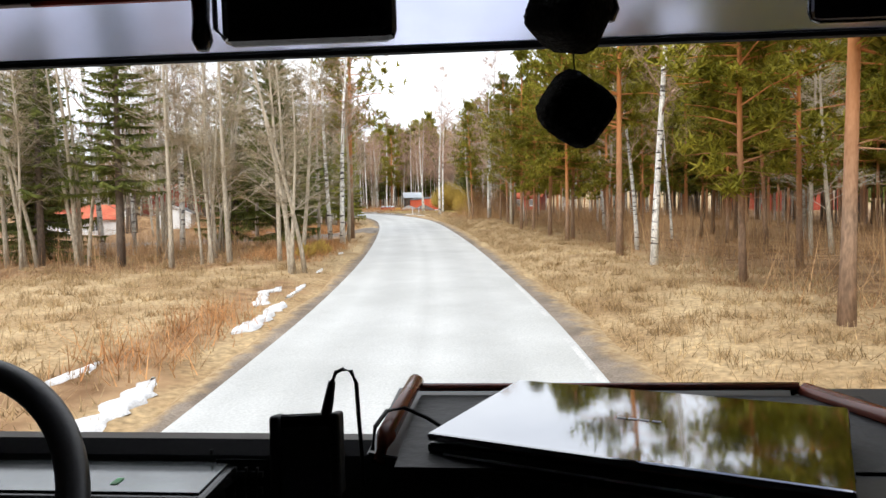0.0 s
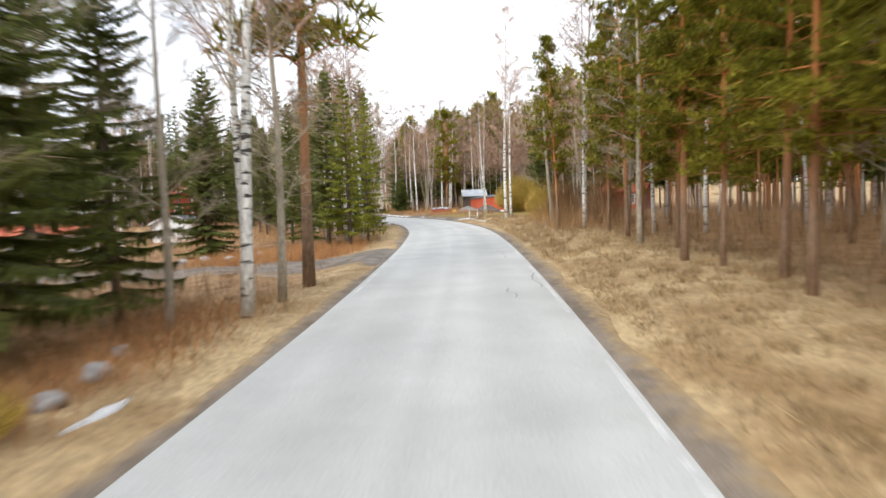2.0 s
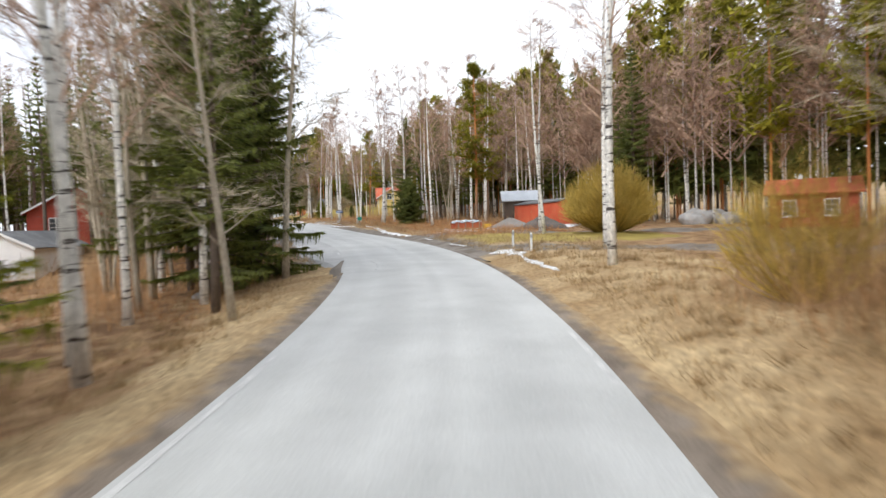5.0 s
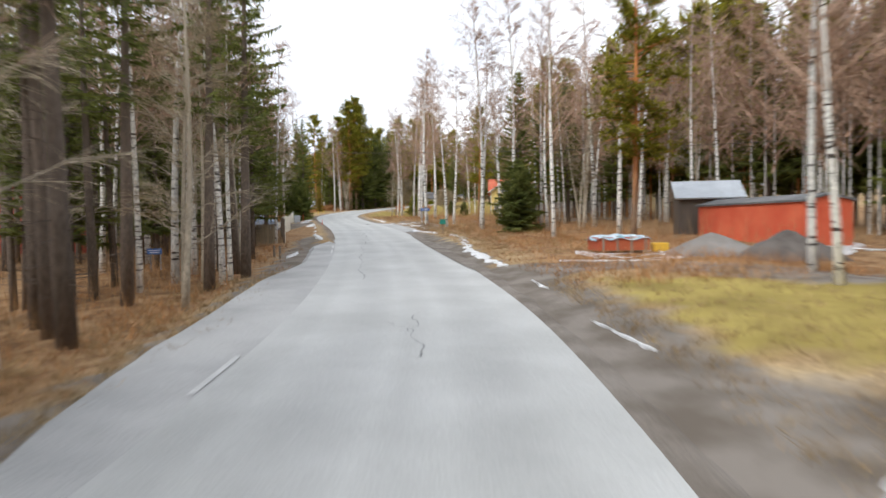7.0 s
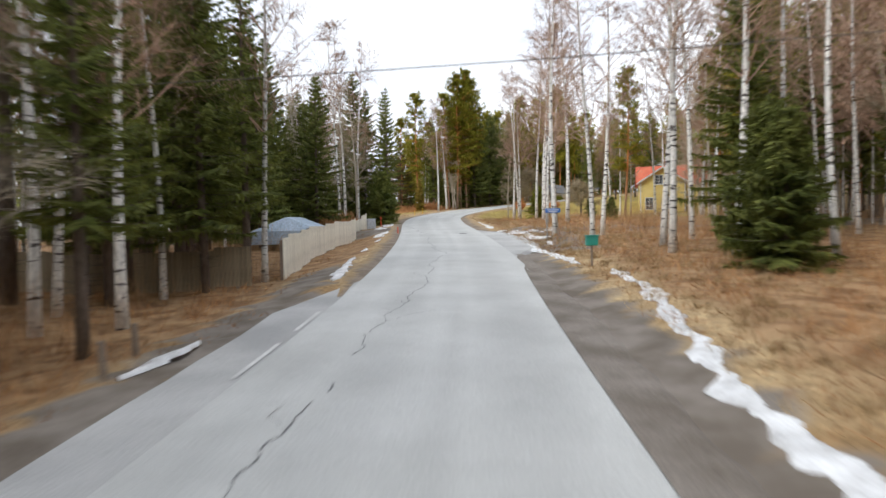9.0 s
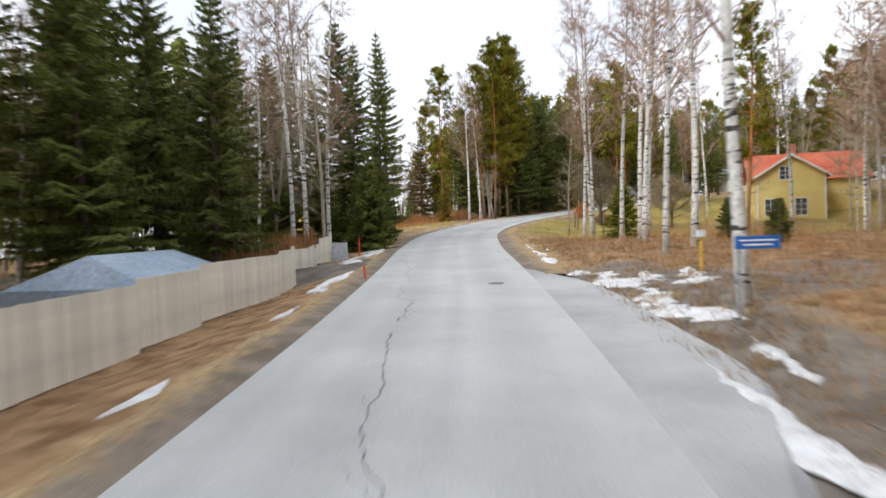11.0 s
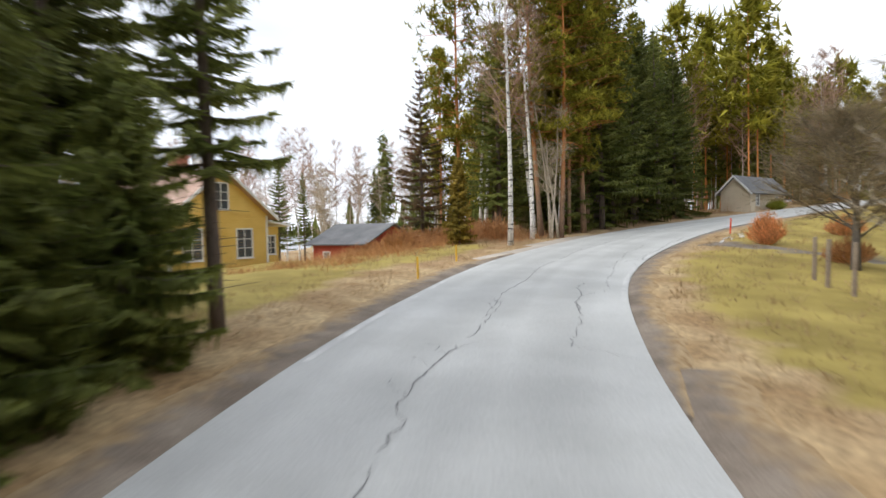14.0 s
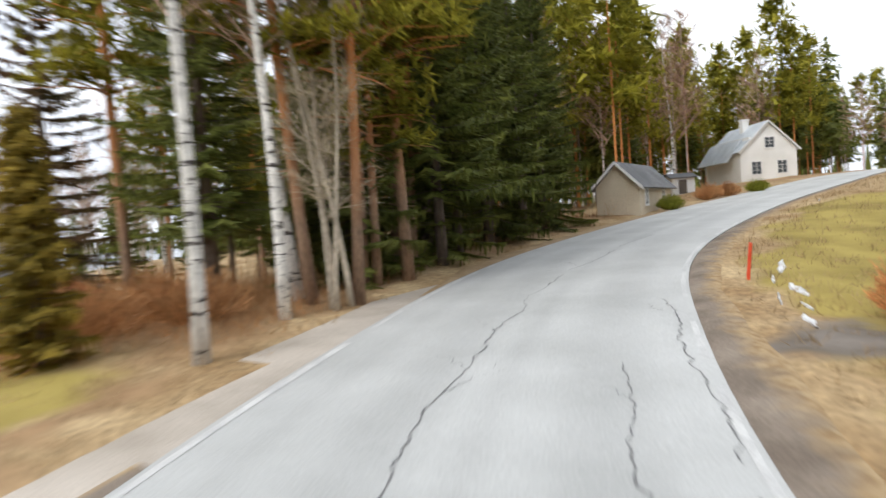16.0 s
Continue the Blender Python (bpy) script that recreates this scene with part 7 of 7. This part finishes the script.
# dashboard
cab_part("dashboard", prism([(0.70, -0.262), (0.735, -0.268), (1.05, -0.44), (1.05, -0.95), (0.80, -0.95), (0.66, -0.40), (0.685, -0.275)], -1.04, -0.135), DASH, label="black moulded plastic dashboard", smooth=False)
b = prism([(0.695, -0.268), (0.72, -0.264), (0.90, -0.285), (1.05, -0.44), (1.05, -0.95), (0.78, -0.95), (0.62, -0.45)], -0.135, 1.50)
cab_part("centre_console", b, DASH)
b = Build()
b.v = [(-0.135, 0.660, -0.262), (0.52, 0.455, -0.262), (0.52, 0.90, -0.262), (-0.135, 0.90, -0.262), (-0.135, 0.645, -0.55), (0.52, 0.430, -0.55), (0.52, 0.90, -0.55), (-0.135, 0.90, -0.55)]
b.f = [(0, 1, 2, 3), (7, 6, 5, 4), (0, 4, 5, 1), (1, 5, 6, 2), (2, 6, 7, 3), (3, 7, 4, 0)]
cab_part("console_top", b, DASH)
b = Build()
b.tube([(-0.133, 0.660, -0.2625), (0.52, 0.4555, -0.2625)], [0.0022, 0.0022], 6)
cab_part("console_edge", b, GLOSS)
for x in (-0.028, 0.080, 0.195):
    y = 0.660 - (x + 0.135) * 0.313
    b = Build()
    b.tube([(x, y - 0.002, -0.261), (x, y - 0.012, -0.42)], [0.0018, 0.0018], 5)
    cab_part("panel_joint", b, RUBBER)
for x0, x1 in ((-0.020, 0.072), (0.088, 0.187)):
    y0, y1 = 0.655 - (x0 + 0.135) * 0.313, 0.655 - (x1 + 0.135) * 0.313
    b = Build()
    b.tube([(x0, y0 - 0.004, -0.285), (x1, y1 - 0.004, -0.285)], [0.0012, 0.0012], 4)
    cab_part("drawer_edge", b, GLOSS)
# instrument display laid flat to catch sky glare; seam and air vent on the slanted face before the driver


def facing(x0, z0, x1, z1, out, thick):
    """A plate on the dashboard's slanted face."""
    s = (0.685 - 0.66) / (-0.275 + 0.40)
    yy = lambda z: 0.685 + (z + 0.275) * s - out
    bb = Build()
    bb.v = [(x0, yy(z0), z0), (x1, yy(z0), z0), (x1, yy(z1), z1), (x0, yy(z1), z1), (x0, yy(z0) + thick, z0), (x1, yy(z0) + thick, z0), (x1, yy(z1) + thick, z1), (x0, yy(z1) + thick, z1)]
    bb.f = [(0, 1, 2, 3), (7, 6, 5, 4), (0, 4, 5, 1), (1, 5, 6, 2), (2, 6, 7, 3), (3, 7, 4, 0)]
    return bb


b = Build()
b.box(-0.66, 0.596, -0.300, -0.283, 0.690, -0.2835, 0.004)
cab_part("display_frame", b, GLOSS)
# plate turned level to mirror the sky, in place of glare on the display
b = Build()
b.box(-0.64, 0.606, -0.2835, -0.292, 0.684, -0.2815, 0.0008)
display = cab_part("display", b, GLARE_DIAL, label="instrument display laid flat, metallic to mirror the sky as glare")
b = Build()
b.box(-0.392, 0.622, -0.2815, -0.385, 0.636, -0.2805)
part("lamp_symbol", b, surf("green_indicator", (0.02, 0.35, 0.05), (0.03, 0.42, 0.08), rough=0.4), display)
b = Build()
b.tube([(-0.314, 0.688, -0.270), (-0.314, 0.657, -0.40)], [0.002, 0.002], 5)
cab_part("panel_joint", b, RUBBER)
vent = cab_part("vent_frame", facing(-0.306, -0.39, -0.246, -0.278, 0.004, 0.01), GLOSS)
for k in range(5):
    z = -0.292 - 0.016 * k
    part("vent_slat", facing(-0.300, z - 0.003, -0.252, z + 0.003, 0.009, 0.004), DASH, vent)
for k in range(4):
    x = -0.294 + 0.012 * k
    part("vent_slat", facing(x - 0.0012, -0.37, x + 0.0012, -0.284, 0.011, 0.004), DASH, vent)

# tray with veneered rails
for pts, label in (([(-0.122, 0.652, -0.268), (-0.116, 0.672, -0.246), (-0.106, 0.85, -0.238), (-0.104, 0.862, -0.242)], "red-brown wooden tray rail"), ([(0.383, 0.875, -0.258), (0.398, 0.868, -0.2555), (0.455, 0.70, -0.250), (0.47, 0.65, -0.262)], "red-brown wooden tray rail")):
    b = Build()
    b.tube(pts, [0.008, 0.0105, 0.0095, 0.008], 12)
    cab_part("tray_rail", b, RED_WOOD, label=label, smooth=True)
b = Build()
b.tube([(-0.104, 0.862, -0.250), (0.39, 0.87, -0.250)], [0.0055, 0.0055], 8)
cab_part("tray_rail", b, RED_WOOD, label="thin red-brown far tray rail", smooth=True)
b = Build()
b.box(-0.10, 0.62, -0.2615, 0.46, 0.858, -0.259)
cab_part("tray_mat", b, RUBBER, label="black ribbed tray mat")

# steering wheel
rim, c0, n, m = Build(), Vector((-0.621, 0.516, -0.337)), 72, 14
tilt = Matrix.Rotation(radians(43.5), 4, "X")
for k in range(n):
    a = 6.28319 * k / n
    for q in range(m):
        e = 6.28319 * q / m
        rim.v.append(tuple(c0 + tilt @ Vector(((0.235 + 0.0155 * math.cos(e)) * math.cos(a), (0.235 + 0.0155 * math.cos(e)) * math.sin(a), 0.0135 * math.sin(e)))))
        rim.f.append((k * m + q, k * m + (q + 1) % m, (k + 1) % n * m + (q + 1) % m, (k + 1) % n * m + q))
wheel = cab_part("steering_wheel", rim, DASH, label="black steering wheel with a smooth rim", smooth=True)
for a in (195, -12, 268):
    b = Build()
    q = [c0 + tilt @ Vector((r * math.cos(radians(a)), r * math.sin(radians(a)), d)) for r, d in ((0.05, -0.05), (0.14, -0.03), (0.228, 0.0))]
    b.tube(q, [0.022, 0.016, 0.012], 10)
    part("spoke", b, DASH, wheel, smooth=True)
b = Build()
b.tube([c0 + tilt @ Vector((0, 0, -0.09)), c0 + tilt @ Vector((0, 0, -0.05)), c0 + tilt @ Vector((0, 0, -0.03))], [0.075, 0.075, 0.055], 24)
part("hub", b, DASH, wheel, smooth=True)
b = Build()
b.tube([c0 + tilt @ Vector((0, 0, -0.09)), Vector((-0.572, 0.72, -0.62))], [0.04, 0.05], 14)
cab_part("steering_column", b, DASH)


def loose(name, label, category):
    ob = new(name)
    ob.matrix_basis = CAB
    return tagged(ob, label, category)


# closed laptop on the tray
lap = loose("laptop", "closed dark laptop with a glossy mirror-like lid on a tray", "laptop")
flat = pose(-0.0722, 0.658, -0.2412, -0.7, -2.38, -25.69)
b = Build()
b.box(0, 0, -0.018, 0.376, 0.235, -0.008, 0.003)
part("base", b, GLOSS, lap, m=flat)
b = Build()
b.box(0, 0, -0.006, 0.376, 0.235, 0.003, 0.003)
lid = part("lid", b, LID, lap, "glossy dark lid that mirrors the sky", m=flat)
b = Build()
for k in range(4):
    b.box(0.165 + 0.012 * k, 0.115, 0.0032, 0.174 + 0.012 * k, 0.119, 0.0036)
part("emblem", b, METAL_POST, lid, "small plain silver emblem", m=Matrix())
b = Build()
b.tube([(0.02, -0.001, -0.0165), (0.36, -0.001, -0.0165)], [0.0012, 0.0012], 5)
part("front_edge", b, METAL_POST, lap, m=flat)

# phone upright in a holder, with its charging plug
phone = loose("phone", "smartphone standing in a black dashboard holder", "phone")
ph = pose(-0.1805, 0.600, -0.258, 0, 0, 0)
b = Build()
b.box(-0.028, -0.004, -0.08, 0.028, 0.004, 0.056, 0.005)
ph_m = ph @ Matrix.Rotation(radians(-12), 4, "X") @ Matrix.Rotation(radians(-3), 4, "Y")
part("case", b, GLOSS, phone, m=ph_m)
b = Build()
b.box(-0.025, -0.0052, -0.066, 0.025, -0.0042, 0.044)
part("screen", b, PANE, phone, m=ph_m)
holder = loose("phone_holder", "black plastic phone clamp fixed to the dashboard", "holder")
for x in (-0.029, 0.029):
    b = Build()
    b.box(x - 0.005, -0.010, -0.02, x + 0.005, 0.014, 0.056, 0.003)
    part("jaw", b, RUBBER, holder, m=ph_m)
b = Build()
b.box(-0.030, 0.0045, -0.09, 0.030, 0.016, 0.050, 0.004)
part("backplate", b, RUBBER, holder, m=ph_m)
b = Build()
b.tube([(-0.1835, 0.612, -0.29), (-0.1835, 0.655, -0.34), (-0.1835, 0.69, -0.36)], [0.014, 0.012, 0.018], 12)
part("arm", b, RUBBER, holder, smooth=True)
cable = loose("charging_cable", "black charging cable looping up from a phone", "cable")
b = Build()
b.tube([(-0.164, 0.612, -0.205), (-0.161, 0.612, -0.192), (-0.157, 0.612, -0.172)], [0.0055, 0.0050, 0.0035], 10)
part("plug", b, RUBBER, cable, smooth=True)
b = Build()
b.tube([(-0.157, 0.612, -0.173), (-0.153, 0.612, -0.163), (-0.146, 0.613, -0.160), (-0.139, 0.616, -0.163), (-0.135, 0.620, -0.176), (-0.136, 0.63, -0.21), (-0.139, 0.655, -0.262), (-0.141, 0.668, -0.30)], [0.0022] * 8, 8)
part("cord", b, RUBBER, cable, smooth=True)
cord = loose("laptop_cable", "black power cable curving over the tray rail", "cable")
b = Build()
b.tube([(-0.128, 0.655, -0.256), (-0.127, 0.668, -0.236), (-0.118, 0.69, -0.226), (-0.10, 0.70, -0.226), (-0.075, 0.69, -0.233), (-0.05, 0.68, -0.245)], [0.0024] * 6, 8)
part("cord", b, RUBBER, cord, smooth=True)

# two plush dice on a thread
dice = loose("plush_dice", "pair of black plush dice hanging on a thread", "dice")


def die(x, y, z, s, turn):
    bm = bmesh.new()
    bmesh.ops.create_cube(bm, size=s)
    bmesh.ops.bevel(bm, geom=bm.edges[:], offset=s * 0.30, segments=5, affect="EDGES", profile=0.5)
    bmesh.ops.subdivide_edges(bm, edges=bm.edges[:], cuts=1)
    for v in bm.verts:
        v.co *= 1 + 0.05 * noise.noise(v.co * 160)
    bb = Build()
    bb.add(bm)
    return part("die", bb, FELT, dice, m=pose(x, y, z, *turn), smooth=True)


die(0.086, 0.70, 0.091, 0.066, (25, 30, 20))
die(0.080, 0.70, 0.190, 0.072, (15, 20, 55))
b = Build()
b.tube([(0.086, 0.70, 0.12), (0.082, 0.70, 0.19), (0.083, 0.70, 0.30), (0.09, 0.78, 0.57)], [0.0009] * 4, 5)
part("thread", b, RUBBER, dice)
